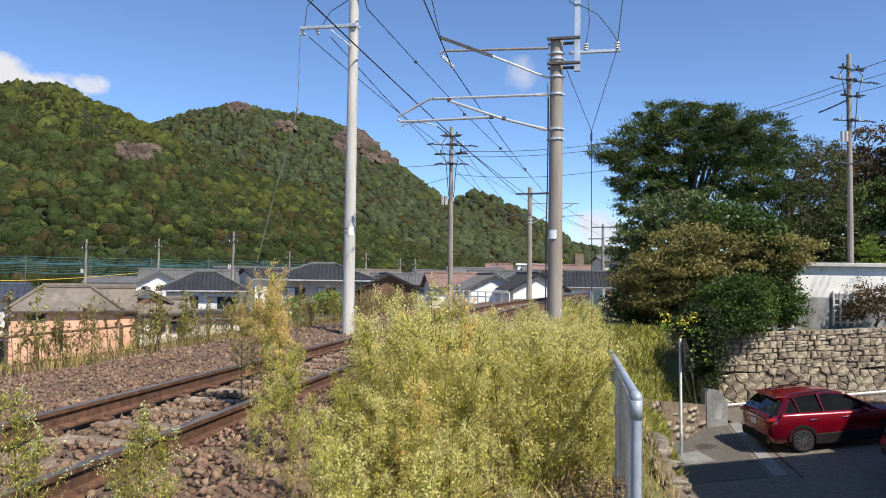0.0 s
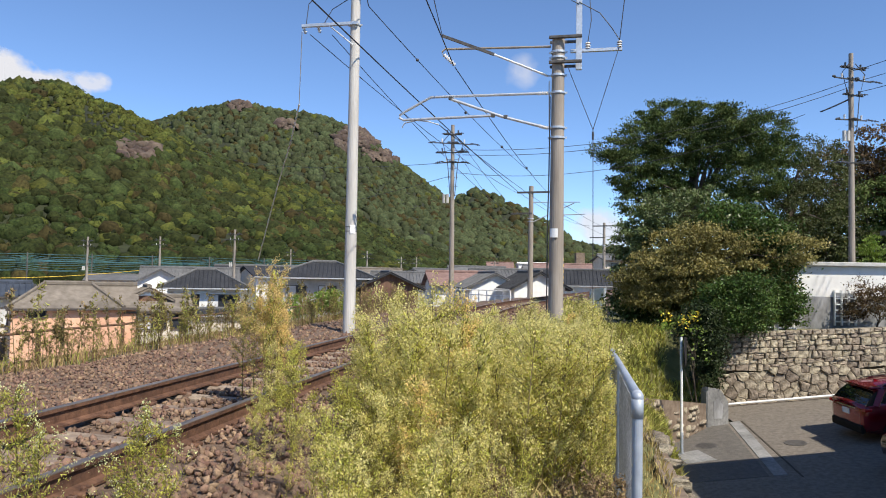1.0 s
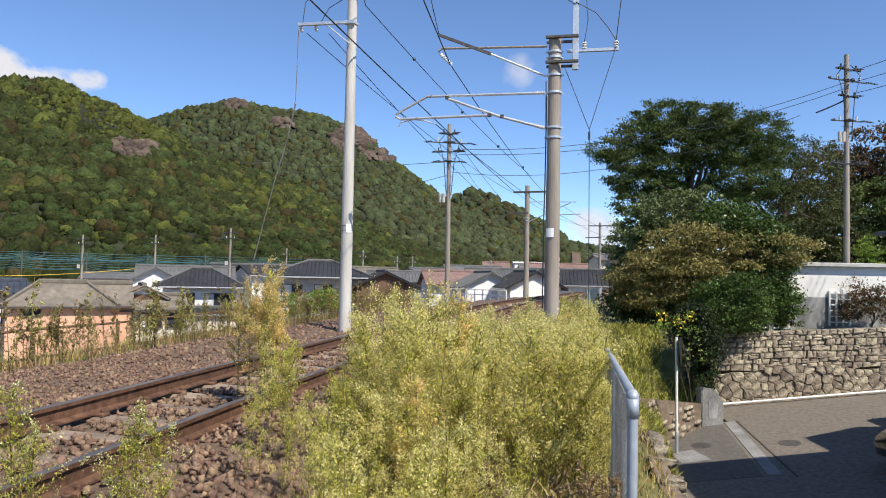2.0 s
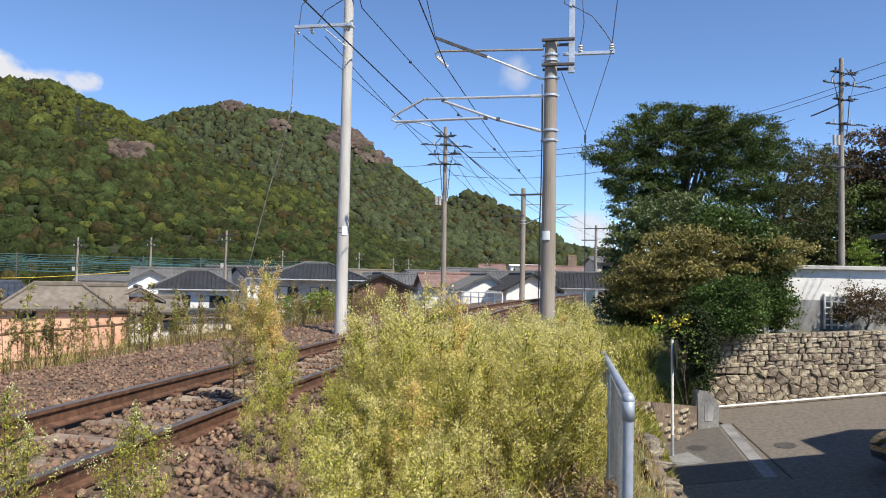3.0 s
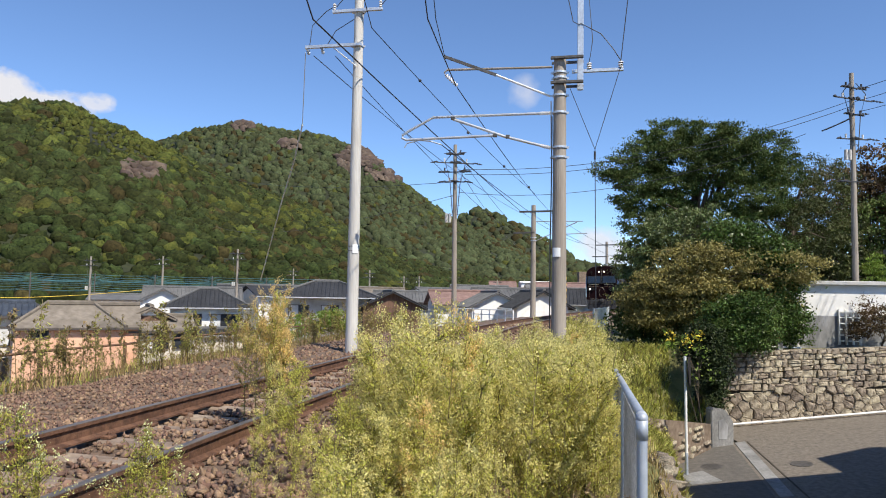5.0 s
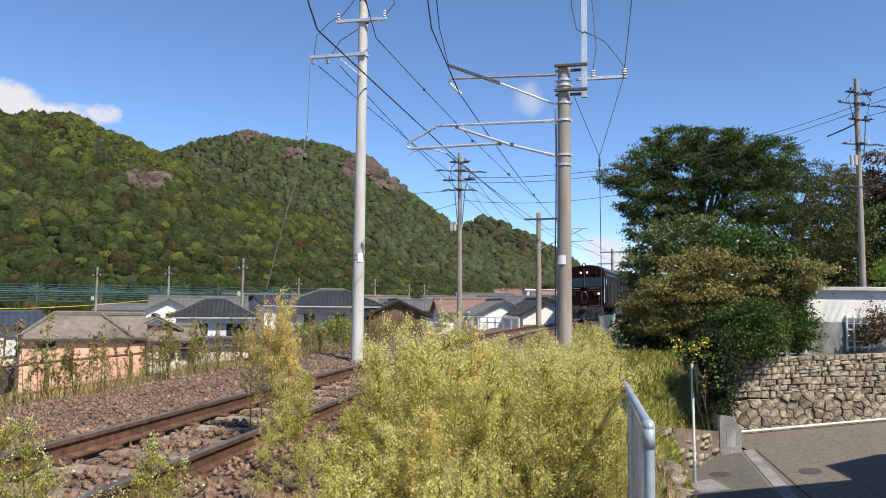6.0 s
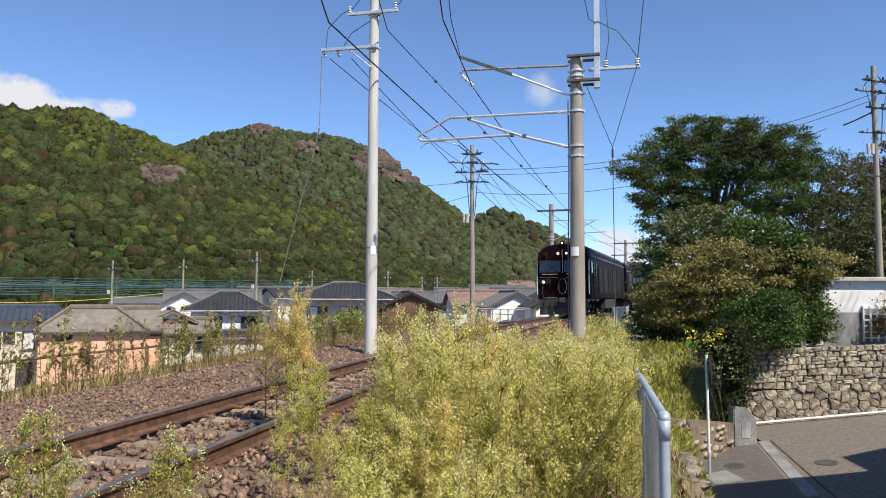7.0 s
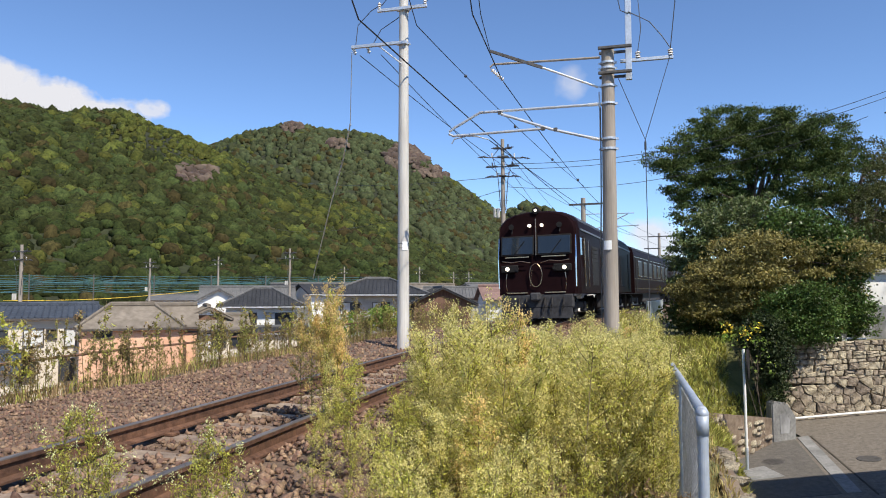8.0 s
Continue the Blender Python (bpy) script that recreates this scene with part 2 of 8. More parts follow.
M["headlight"] = material("lit_headlight", (0.9, 0.88, 0.8), (0.95, 0.93, 0.86), 5, 0.2, glow=(1.0, 0.88, 0.66, 1.8))
M["grille"] = material("grey_grille", (0.02, 0.018, 0.018), (0.036, 0.033, 0.033), 20, 0.6, spec=0.15)


# ---- mesh helpers ----
def part(name, bm, material, parent=None, label="", smooth=False):
    me = bpy.data.meshes.new(name)
    bm.to_mesh(me)
    bm.free()
    me.materials.append(material)
    if smooth:
        me.shade_smooth()
    ob = new(name, me)
    if parent:
        ob.parent = parent
    return tagged(ob, label)


def quick_mesh(name, verts, faces, material, smooth=False):
    """A mesh from arrays: verts (n, 3), faces (m, k)."""
    verts, faces = np.asarray(verts, np.float32), np.asarray(faces, np.int32)
    me = bpy.data.meshes.new(name)
    me.vertices.add(len(verts))
    me.vertices.foreach_set("co", verts.ravel())
    k = faces.shape[1]
    me.loops.add(faces.size)
    me.loops.foreach_set("vertex_index", faces.ravel())
    me.polygons.add(len(faces))
    me.polygons.foreach_set("loop_start", np.arange(0, faces.size, k, dtype=np.int32))
    me.polygons.foreach_set("loop_total", np.full(len(faces), k, np.int32))
    me.update(calc_edges=True)
    me.validate()
    if smooth:
        me.shade_smooth()
    me.materials.append(material)
    return me


def box(bm, c, s, m=None, bevel=0.0):
    r = bmesh.ops.create_cube(bm, size=1)
    bmesh.ops.scale(bm, vec=s, verts=r["verts"])
    if bevel:
        es = list({e for v in r["verts"] for e in v.link_edges})
        b = bmesh.ops.bevel(bm, geom=es, offset=bevel, segments=1, affect="EDGES", clamp_overlap=True)
        vs = list({v for f in b["faces"] for v in f.verts} | {v for v in r["verts"] if v.is_valid})
    else:
        vs = r["verts"]
    bmesh.ops.translate(bm, vec=c, verts=vs)
    if m:
        bmesh.ops.transform(bm, matrix=m, verts=vs)
    return vs


def rod(bm, a, b, r0, r1=None, seg=8, caps=True):
    a, b = Vector(a), Vector(b)
    d = b - a
    if d.length < 1e-6:
        return []
    q = d.to_track_quat("Z", "Y").to_matrix().to_4x4()
    m = Matrix.Translation((a + b) / 2) @ q
    return bmesh.ops.create_cone(bm, cap_ends=caps, segments=seg, radius1=r0, radius2=r0 if r1 is None else r1, depth=d.length, matrix=m)["verts"]


def bent(bm, pts, r, seg=8):
    """A bent tube: one skin swept along the points."""
    pts = [Vector(p) for p in pts]
    rings = []
    up = Vector((0, 0, 1))
    for i, p in enumerate(pts):
        d = (pts[min(i + 1, len(pts) - 1)] - pts[max(i - 1, 0)]).normalized()
        side = d.cross(up)
        side = side.normalized() if side.length > 0.05 else d.cross(Vector((0, 1, 0))).normalized()
        nrm = side.cross(d)
        rr = r[i] if isinstance(r, (list, tuple)) else r
        rings.append([bm.verts.new(p + side * math.cos(a) * rr + nrm * math.sin(a) * rr) for a in (2 * math.pi * k / seg for k in range(seg))])
    for a, b in zip(rings, rings[1:]):
        for k in range(seg):
            bm.faces.new((a[k], a[(k + 1) % seg], b[(k + 1) % seg], b[k]))
    bm.faces.new(rings[0][::-1])
    bm.faces.new(rings[-1])


def prism(bm, outline, axis, lo, hi):
    """An outline of 2D points drawn out along x or y."""
    def v(p, t):
        return (t, p[0], p[1]) if axis == "x" else (p[0], t, p[1])
    a = [bm.verts.new(v(p, lo)) for p in outline]
    b = [bm.verts.new(v(p, hi)) for p in outline]
    n = len(outline)
    fs = [bm.faces.new(a), bm.faces.new(b[::-1])]
    for i in range(n):
        fs.append(bm.faces.new((a[i], b[i], b[(i + 1) % n], a[(i + 1) % n])))
    bmesh.ops.recalc_face_normals(bm, faces=fs)
    return a + b


def empty(name, m, label, category, group=""):
    e = new(name)
    e.empty_display_size = 0.2
    e.matrix_basis = m
    return tagged(e, label, category, group)


def polar(bearing, dist, z=0.0):
    return Vector((math.sin(radians(bearing)) * dist, math.cos(radians(bearing)) * dist, z))


def rise(elev, dist):
    """Height of what stands dist metres off at an elevation seen from the standpoint."""
    return EYE + math.tan(radians(elev)) * dist


def smooth(a, b, x):
    k = np.clip((np.asarray(x, float) - a) / (b - a), 0, 1)
    return k * k * (3 - 2 * k)


# ---- plan: the railway line, the road, the ground ----
KY = np.array([-60, 4, 15, 26.5, 39.9, 52.3, 70, 130, 260.0])
KX = np.array([-12.9, -2.68, -0.58, 1.88, 5.75, 9.85, 16.2, 43.0, 118.0])
KS = np.array([0.16, 0.17, 0.19, 0.23, 0.33, 0.355, 0.385, 0.52, 0.62])


def line_x(y):
    y = np.asarray(y, float)
    i = np.clip(np.searchsorted(KY, y) - 1, 0, len(KY) - 2)
    h = KY[i + 1] - KY[i]
    s = (y - KY[i]) / h
    return (KX[i] * (2 * s**3 - 3 * s**2 + 1) + KS[i] * h * (s**3 - 2 * s**2 + s) + KX[i + 1] * (3 * s**2 - 2 * s**3) + KS[i + 1] * h * (s**3 - s**2))


def line_slope(y):
    return (line_x(np.asarray(y) + 0.05) - line_x(np.asarray(y) - 0.05)) / 0.1


def off_line(y, u, z=0.0):
    """The point u metres right of the line's centre, where the centre is at y."""
    s = float(line_slope(y))
    k = math.hypot(1, s)
    return Vector((float(line_x(y)) + u / k, y - u * s / k, z))


def road_z(x, y):
    return -3.83 + 0.1 * (np.clip(x, -10, 27) - 10.27) + 0.032 * (np.clip(y, -20, 30) - 21.18)


SITE = 1.22                                    # the road corner was sketched small: brought to its true size here


def site(ob):
    """Brings a thing of the road corner from the sketch to its true size and distance."""
    e = Vector((0, 0, EYE))
    ob.matrix_basis = Matrix.Translation(e) @ Matrix.Scale(SITE, 4) @ Matrix.Translation(-e) @ ob.matrix_basis
    return ob


def sketch_z(x, y):
    return EYE + (road_z(np.asarray(x) * SITE, np.asarray(y) * SITE) - EYE) / SITE


def fbm(x, y, s, seed=0):
    """Cheap smooth undulation from a few waves."""
    r = np.random.RandomState(seed)
    z = 0
    for k in range(7):
        a, f, p = r.uniform(0, 6.28), s * r.uniform(0.6, 2.6), r.uniform(0, 6.28)
        z = z + np.sin((x * np.cos(a) + y * np.sin(a)) * f + p) / (1 + k * 0.35)
    return z / 3


R1 = ([-75, -45, -32, -28.5, -25, -22.6, -19.8, -16, -11.8, -3.8, 0.7, 8, 15, 40], [11, 13.3, 12.4, 12.9, 12.0, 11.1, 9.7, 8.1, 7.0, 2.9, 1.6, 0.7, 0.4, 0.3])
R2 = ([-75, -30, -24, -22.6, -19.45, -16.6, -13.5, -10.2, -6.6, -4.4, -1.2, 0.63, 5, 9, 40], [6, 8, 9.9, 10.7, 12.0, 12.75, 12.5, 12.3, 11.1, 9.3, 7.1, 5.8, 3.5, 1.5, 0.5])
R3 = ([-75, -8, -1, 0.8, 2.2, 3.6, 6, 8, 10, 12.1, 16, 40], [2, 5, 5.6, 6.2, 6.75, 6.3, 5.3, 4.3, 2.7, 2.3, 2.0, 2.0])


def hills(x, y):
    r, a = np.hypot(x, y), np.degrees(np.arctan2(x, y))
    z = np.zeros_like(r)
    for (az, el), foot, crest in ((R1, 190, 430), (R2, 560, 1100), (R3, 1250, 1750)):
        top = np.tan(np.radians(np.interp(a, az, el))) * crest + 4.0
        k = np.where(r < crest, smooth(foot, crest, r) * 0.55 + 0.45 * np.clip((r - foot) / (crest - foot), 0, 1), np.exp(-((r - crest) / (crest * 0.35)) ** 2))
        z = np.maximum(z, top * k * (1 + 0.05 * (1 - smooth(crest * 0.8, crest, r)) * fbm(x, y, 0.02 * 430 / crest, 3)))
    front = smooth(-100, -80, a) * (1 - smooth(60, 90, a))
    return z * front


def ground_z(x, y):
    x, y = np.asarray(x, float), np.asarray(y, float)
    yy = np.clip(y, -60, 150)
    s = line_slope(yy)
    u = (x - line_x(yy)) / np.hypot(1, s)
    village = -5.0
    bed = -0.165 - 0.4 * smooth(1.3, 2.5, np.abs(u)) + 0.12 * smooth(-2.6, -4.4, u)
    left = bed + (village + 0.58) * smooth(-5.2, -9.5, u) * 1.0
    e = smooth(8.5, 18.0, y)
    top_u, foot_u = 4.18 - 1.38 * e, 4.23 + 1.5 * e
    rz = road_z(x, y) - 0.03
    foot_z = rz + 0.85 * e
    k = np.clip((u - top_u) / (foot_u - top_u), 0, 1)
    right = np.where(u < foot_u, bed + (foot_z + 0.58) * k, rz + 0.85 * e * (1 - smooth(foot_u, foot_u + 0.12, u)))
    yt = np.where(x > 9.7, 27.6, 24.8)
    wt = np.where(x > 9.7, 0.24, 3.6)
    m = np.clip((y - yt) / wt, 0, 1)
    terrace = -0.85 + 0.02 * (x - 10) * (x > 10) + 0.12 * np.clip(np.hypot(x - 16, y - 34) * 0 + (x - 19) + (y - 44) * 0.25, 0, 60) * (x > 8)
    right = right * (1 - m) + np.where(u > 3, terrace, bed) * m
    z = np.where(u < 0, left, right)
    far = smooth(90, 170, np.hypot(x, y))
    z = z * (1 - far) + np.where(u < 0, village, np.maximum(village, -0.5)) * far
    return z + 0.03 * fbm(x, y, 1.3, 1) * (np.abs(u) > 2.2) * (rz * 0 + 1) * np.where((u > foot_u) & (m < 0.5), 0, 1) + hills(x, y)


def axis(lim, n, core):
    t = np.linspace(-1, 1, n)
    k = math.asinh(lim / core)
    return np.sinh(t * k) * core


def build_ground():
    gx = np.sort(np.concatenate([axis(4300, 190, 12) + 2, np.arange(-6, 16, 0.3)]))
    gy = np.sort(np.concatenate([axis(4300, 190, 14) + 9, np.arange(0, 30, 0.3), np.arange(27.4, 28, 0.06)]))
    X, Y = np.meshgrid(gx, gy)
    Z = ground_z(X, Y)
    v = np.stack([X, Y, Z], -1).reshape(-1, 3)
    nx = len(gx)
    i = np.arange((len(gy) - 1) * nx).reshape(len(gy) - 1, nx)[:, :-1].ravel()
    f = np.stack([i, i + 1, i + nx + 1, i + nx], 1)
    me = quick_mesh("ground", v, f, M["meadow"], smooth=True)
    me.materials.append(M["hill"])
    me.materials.append(M["ballast_bed"])
    me.materials.append(M["soil"])
    c = v[f].mean(1)
    u = (c[:, 0] - line_x(np.clip(c[:, 1], -60, 150))) / np.hypot(1, line_slope(np.clip(c[:, 1], -60, 150)))
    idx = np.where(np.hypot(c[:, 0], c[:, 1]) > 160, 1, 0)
    idx = np.where((u > -5.0) & (u < 3.0) & (c[:, 1] < 130) & (c[:, 1] > -60), 2, idx)
    idx = np.where((u < -6) & (idx == 0), 3, idx)
    # passage by the wall: dark hill colour stands in for its shade
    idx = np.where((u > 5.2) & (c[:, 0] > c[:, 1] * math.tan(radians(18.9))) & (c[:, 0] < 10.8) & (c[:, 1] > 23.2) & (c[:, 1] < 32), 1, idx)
    me.polygons.foreach_set("material_index", idx.astype(np.int32))
    ob = new("ground", me)
    tagged(ob, "rough grassy ground with ballast strip and wooded hills", "ground", kind="structure")


build_ground()


def build_road():
    gx, gy = np.arange(-6, 40, 0.5), np.append(np.arange(-25, 27.2, 0.5), 27.4)
    X, Y = np.meshgrid(gx, gy)
    yy = np.clip(Y, -60, 150)
    s = line_slope(yy)
    k = np.hypot(1, s)
    foot = line_x(yy) + (4.5 + 1.28 * smooth(8.5, 18, Y)) * k
    X = np.maximum(X, foot + 0.05)
    Z = road_z(X, Y) + 0.02
    v = np.stack([X, Y, Z], -1).reshape(-1, 3)
    nx = len(gx)
    i = np.arange((len(gy) - 1) * nx).reshape(len(gy) - 1, nx)[:, :-1].ravel()
    f = np.stack([i, i + 1, i + nx + 1, i + nx], 1)
    keep = (np.abs(v[f[:, 0]][:, 0] - v[f[:, 1]][:, 0]) > 0.01) & ~((v[f].mean(1)[:, 1] > 25.1) & (v[f].mean(1)[:, 0] < 10.2))
    ob = new("road", quick_mesh("road", v, f[keep], M["asphalt"]))
    tagged(ob, "grey worn asphalt village road on a slope", "road", kind="structure")


build_road()


# ---- railway track ----
def sweep_line(bm, section, ys, shift=0.0):
    """Draws a section of (u, z) points along the line."""
    rings = []
    for y in ys:
        rings.append([bm.verts.new(off_line(float(y), u + shift, z)) for u, z in section])
    n = len(section)
    for a, b in zip(rings, rings[1:]):
        for k in range(n):
            bm.faces.new((a[k], b[k], b[(k + 1) % n], a[(k + 1) % n]))
    bm.faces.new(rings[0])
    bm.faces.new(rings[-1][::-1])


def build_track():
    track = empty("railway_track", pose(0, 0, 0), "single rusty railway track on brown ballast", "railway track")
    ys = np.concatenate([np.arange(-30, 40, 1.0), np.arange(40, 151, 3.0)])
    for u, cant in ((-0.566, 0.04), (0.566, 0.0)):
        bm = bmesh.new()
        web = [(-0.064, -0.153), (-0.064, -0.138), (-0.012, -0.12), (-0.012, -0.045), (-0.032, -0.034), (-0.032, -0.008), (0.032, -0.008), (0.032, -0.034), (0.012, -0.045), (0.012, -0.12), (0.064, -0.138), (0.064, -0.153)]
        sweep_line(bm, [(a, b + cant) for a, b in web[::-1]], ys, u)
        rail = part("rail", bm, M["rail"], track, "rusted steel rail with worn head")
        bm = bmesh.new()
        sweep_line(bm, [(0.031, cant - 0.0075), (0.031, cant - 0.003), (0.024, cant), (-0.024, cant), (-0.031, cant - 0.003), (-0.031, cant - 0.0075)], ys, u)
        part("rail_head", bm, M["rail_head"], rail, "polished running surface")
    bm = bmesh.new()
    box(bm, (0, 0, 0), (2.0, 0.2, 0.14), bevel=0.02)
    first = part("sleeper", bm, M["sleeper"], track)
    bm = bmesh.new()
    box(bm, (0, 0, 0), (0.09, 0.11, 0.035), bevel=0.01)
    box(bm, (0, 0, 0.025), (0.03, 0.03, 0.035), bevel=0.008)
    clip = part("rail_clip", bm, M["rail"], first)
    clip.matrix_basis = pose(0.656, 0, 0.085)
    y, n = -6.0, 0
    while y < 118:
        p = off_line(y, 0, -0.215)
        m = pose(p.x, p.y, p.z, 0, 1.9, -math.degrees(math.atan(float(line_slope(y)))))
        if n == 0:
            first.matrix_basis = m
        else:
            o = new("sleeper", first.data)
            o.parent, o.matrix_basis = track, m
            if 2 < y < 20:
                for k in (-0.656, -0.476, 0.476, 0.656):
                    c = new("rail_clip", clip.data)
                    c.parent, c.matrix_basis = o, pose(k, 0, 0.085)
        n += 1
        y += 0.6 if y < 60 else 0.9


build_track()


def scatter_stones(name, pts, size, mat, label, rng):
    ph = (1 + 5**0.5) / 2
    base = np.array([(-1, ph, 0), (1, ph, 0), (-1, -ph, 0), (1, -ph, 0), (0, -1, ph), (0, 1, ph), (0, -1, -ph), (0, 1, -ph), (ph, 0, -1), (ph, 0, 1), (-ph, 0, -1), (-ph, 0, 1)]) / 1.9
    fc = np.array([(0, 11, 5), (0, 5, 1), (0, 1, 7), (0, 7, 10), (0, 10, 11), (1, 5, 9), (5, 11, 4), (11, 10, 2), (10, 7, 6), (7, 1, 8), (3, 9, 4), (3, 4, 2), (3, 2, 6), (3, 6, 8), (3, 8, 9), (4, 9, 5), (2, 4, 11), (6, 2, 10), (8, 6, 7), (9, 8, 1)])
    n = len(pts)
    v = base[None] * rng.uniform(0.35, 1.35, (n, 12, 1)) * rng.uniform(0.55, 1.3, (n, 1, 3)) * (size * rng.uniform(0.55, 1.35, n))[:, None, None]
    a = rng.uniform(0, 6.28, n)
    c, s = np.cos(a)[:, None], np.sin(a)[:, None]
    x, y, z = v[..., 0], v[..., 1], v[..., 2]
    y, z = y * c - z * s, y * s + z * c
    b = rng.uniform(0, 6.28, n)
    c, s = np.cos(b)[:, None], np.sin(b)[:, None]
    x, y = x * c - y * s, x * s + y * c
    v = np.stack([x, y, z], -1) + np.asarray(pts)[:, None, :]
    f = fc[None] + (np.arange(n) * 12)[:, None, None]
    ob = new(name, quick_mesh(name, v.reshape(-1, 3), f.reshape(-1, 3), mat))
    return tagged(ob, label, "ballast", kind="stuff")


def build_ballast():
    rng = np.random.RandomState(4)
    out = []
    for n, y0, y1, size in ((24000, 1.5, 12, 0.029), (6500, 12, 34, 0.048)):
        y = y0 + (y1 - y0) * rng.uniform(0, 1, n) ** 1.25
        u = rng.uniform(-4.7, 2.75, n)
        s = line_slope(y)
        k = np.hypot(1, s)
        x, yy = line_x(y) + u / k, y - u * s / k
        on_sleeper = (np.abs(((y + 6.0) / 0.6 + 0.5) % 1 - 0.5) < 0.2) & (np.abs(u) < 0.95) & (rng.uniform(0, 1, n) < 0.72)
        near_rail = np.abs(np.abs(u) - 0.566) < 0.09
        keep = ~on_sleeper & ~near_rail
        z = ground_z(x, yy) + rng.uniform(-0.008, 0.022, n) + 0.014 * (np.abs(u) < 1.25)
        out.append((np.stack([x, yy, z], 1)[keep], size))
    scatter_stones("ballast", out[0][0], out[0][1], M["ballast"], "loose brown crushed-stone track ballast", rng)
    scatter_stones("ballast", out[1][0], out[1][1], M["ballast"], "brown crushed-stone ballast along the track", rng)


build_ballast()


# ---- poles, brackets and wires ----
def pole_body(thing, h, r0, r1, mat, z0=-1.0):
    bm = bmesh.new()
    rod(bm, (0, 0, z0), (0, 0, h), r0, r1, 20)
    return part("pole", bm, mat, thing, smooth=False)


def band(parent, z, r, mat=None, h=0.05):
    bm = bmesh.new()
    rod(bm, (0, 0, z - h / 2), (0, 0, z + h / 2), r, r, 20)
    for s in (-1, 1):
        box(bm, (s * (r + 0.02), 0, z), (0.05, 0.02, h))
    return part("clamp_band", bm, mat or M["galv"], parent)


def insulator(parent, a, b, discs=4, r=0.05):
    bm = bmesh.new()
    a, b = Vector(a), Vector(b)
    rod(bm, a, b, 0.014, seg=6)
    for i in range(discs):
        c = a.lerp(b, (i + 0.5) / discs)
        d = (b - a).normalized() * 0.018
        rod(bm, c - d, c + d, r, r * 0.55, 10)
    return part("insulator", bm, M["insulator"], parent)


def plaque(parent, r, z, ang, w=0.17, h=0.2):
    bm = bmesh.new()
    n = 6
    vs = []
    for rr in (r + 0.004, r + 0.012):
        for zz in (z - h / 2, z + h / 2):
            vs.append([bm.verts.new((math.sin(ang + (i / n - 0.5) * w / r) * rr, -math.cos(ang + (i / n - 0.5) * w / r) * rr, zz)) for i in range(n + 1)])
    a, b, c, d = vs
    for i in range(n):
        bm.faces.new((c[i], c[i + 1], d[i + 1], d[i]))
        bm.faces.new((a[i + 1], a[i], b[i], b[i + 1]))
        bm.faces.new((b[i], b[i + 1], d[i + 1], d[i])[::-1])
        bm.faces.new((a[i], a[i + 1], c[i + 1], c[i])[::-1])
    return part("number_plate", bm, M["plaque"], parent, "blank white plate")


# catenary mast with cantilever bracket beside the track
MAST = polar(8.8, 18.0)
mast_turn = -math.degrees(math.atan(float(line_slope(17.5))))


def mast_point(bearing, elev):
    """(reach towards the track, height) in the bracket's upright plane."""
    ax, ay = -math.cos(radians(mast_turn)), -math.sin(radians(mast_turn))
    t = math.tan(radians(bearing))
    k = (MAST.x - t * MAST.y) / (t * ay - ax)
    px, py = MAST.x + ax * k, MAST.y + ay * k
    return Vector((-k, 0, rise(elev, math.hypot(px, py)))), Vector((px, py, 0))


def mp(b, e):
    return mast_point(b, e)[0]


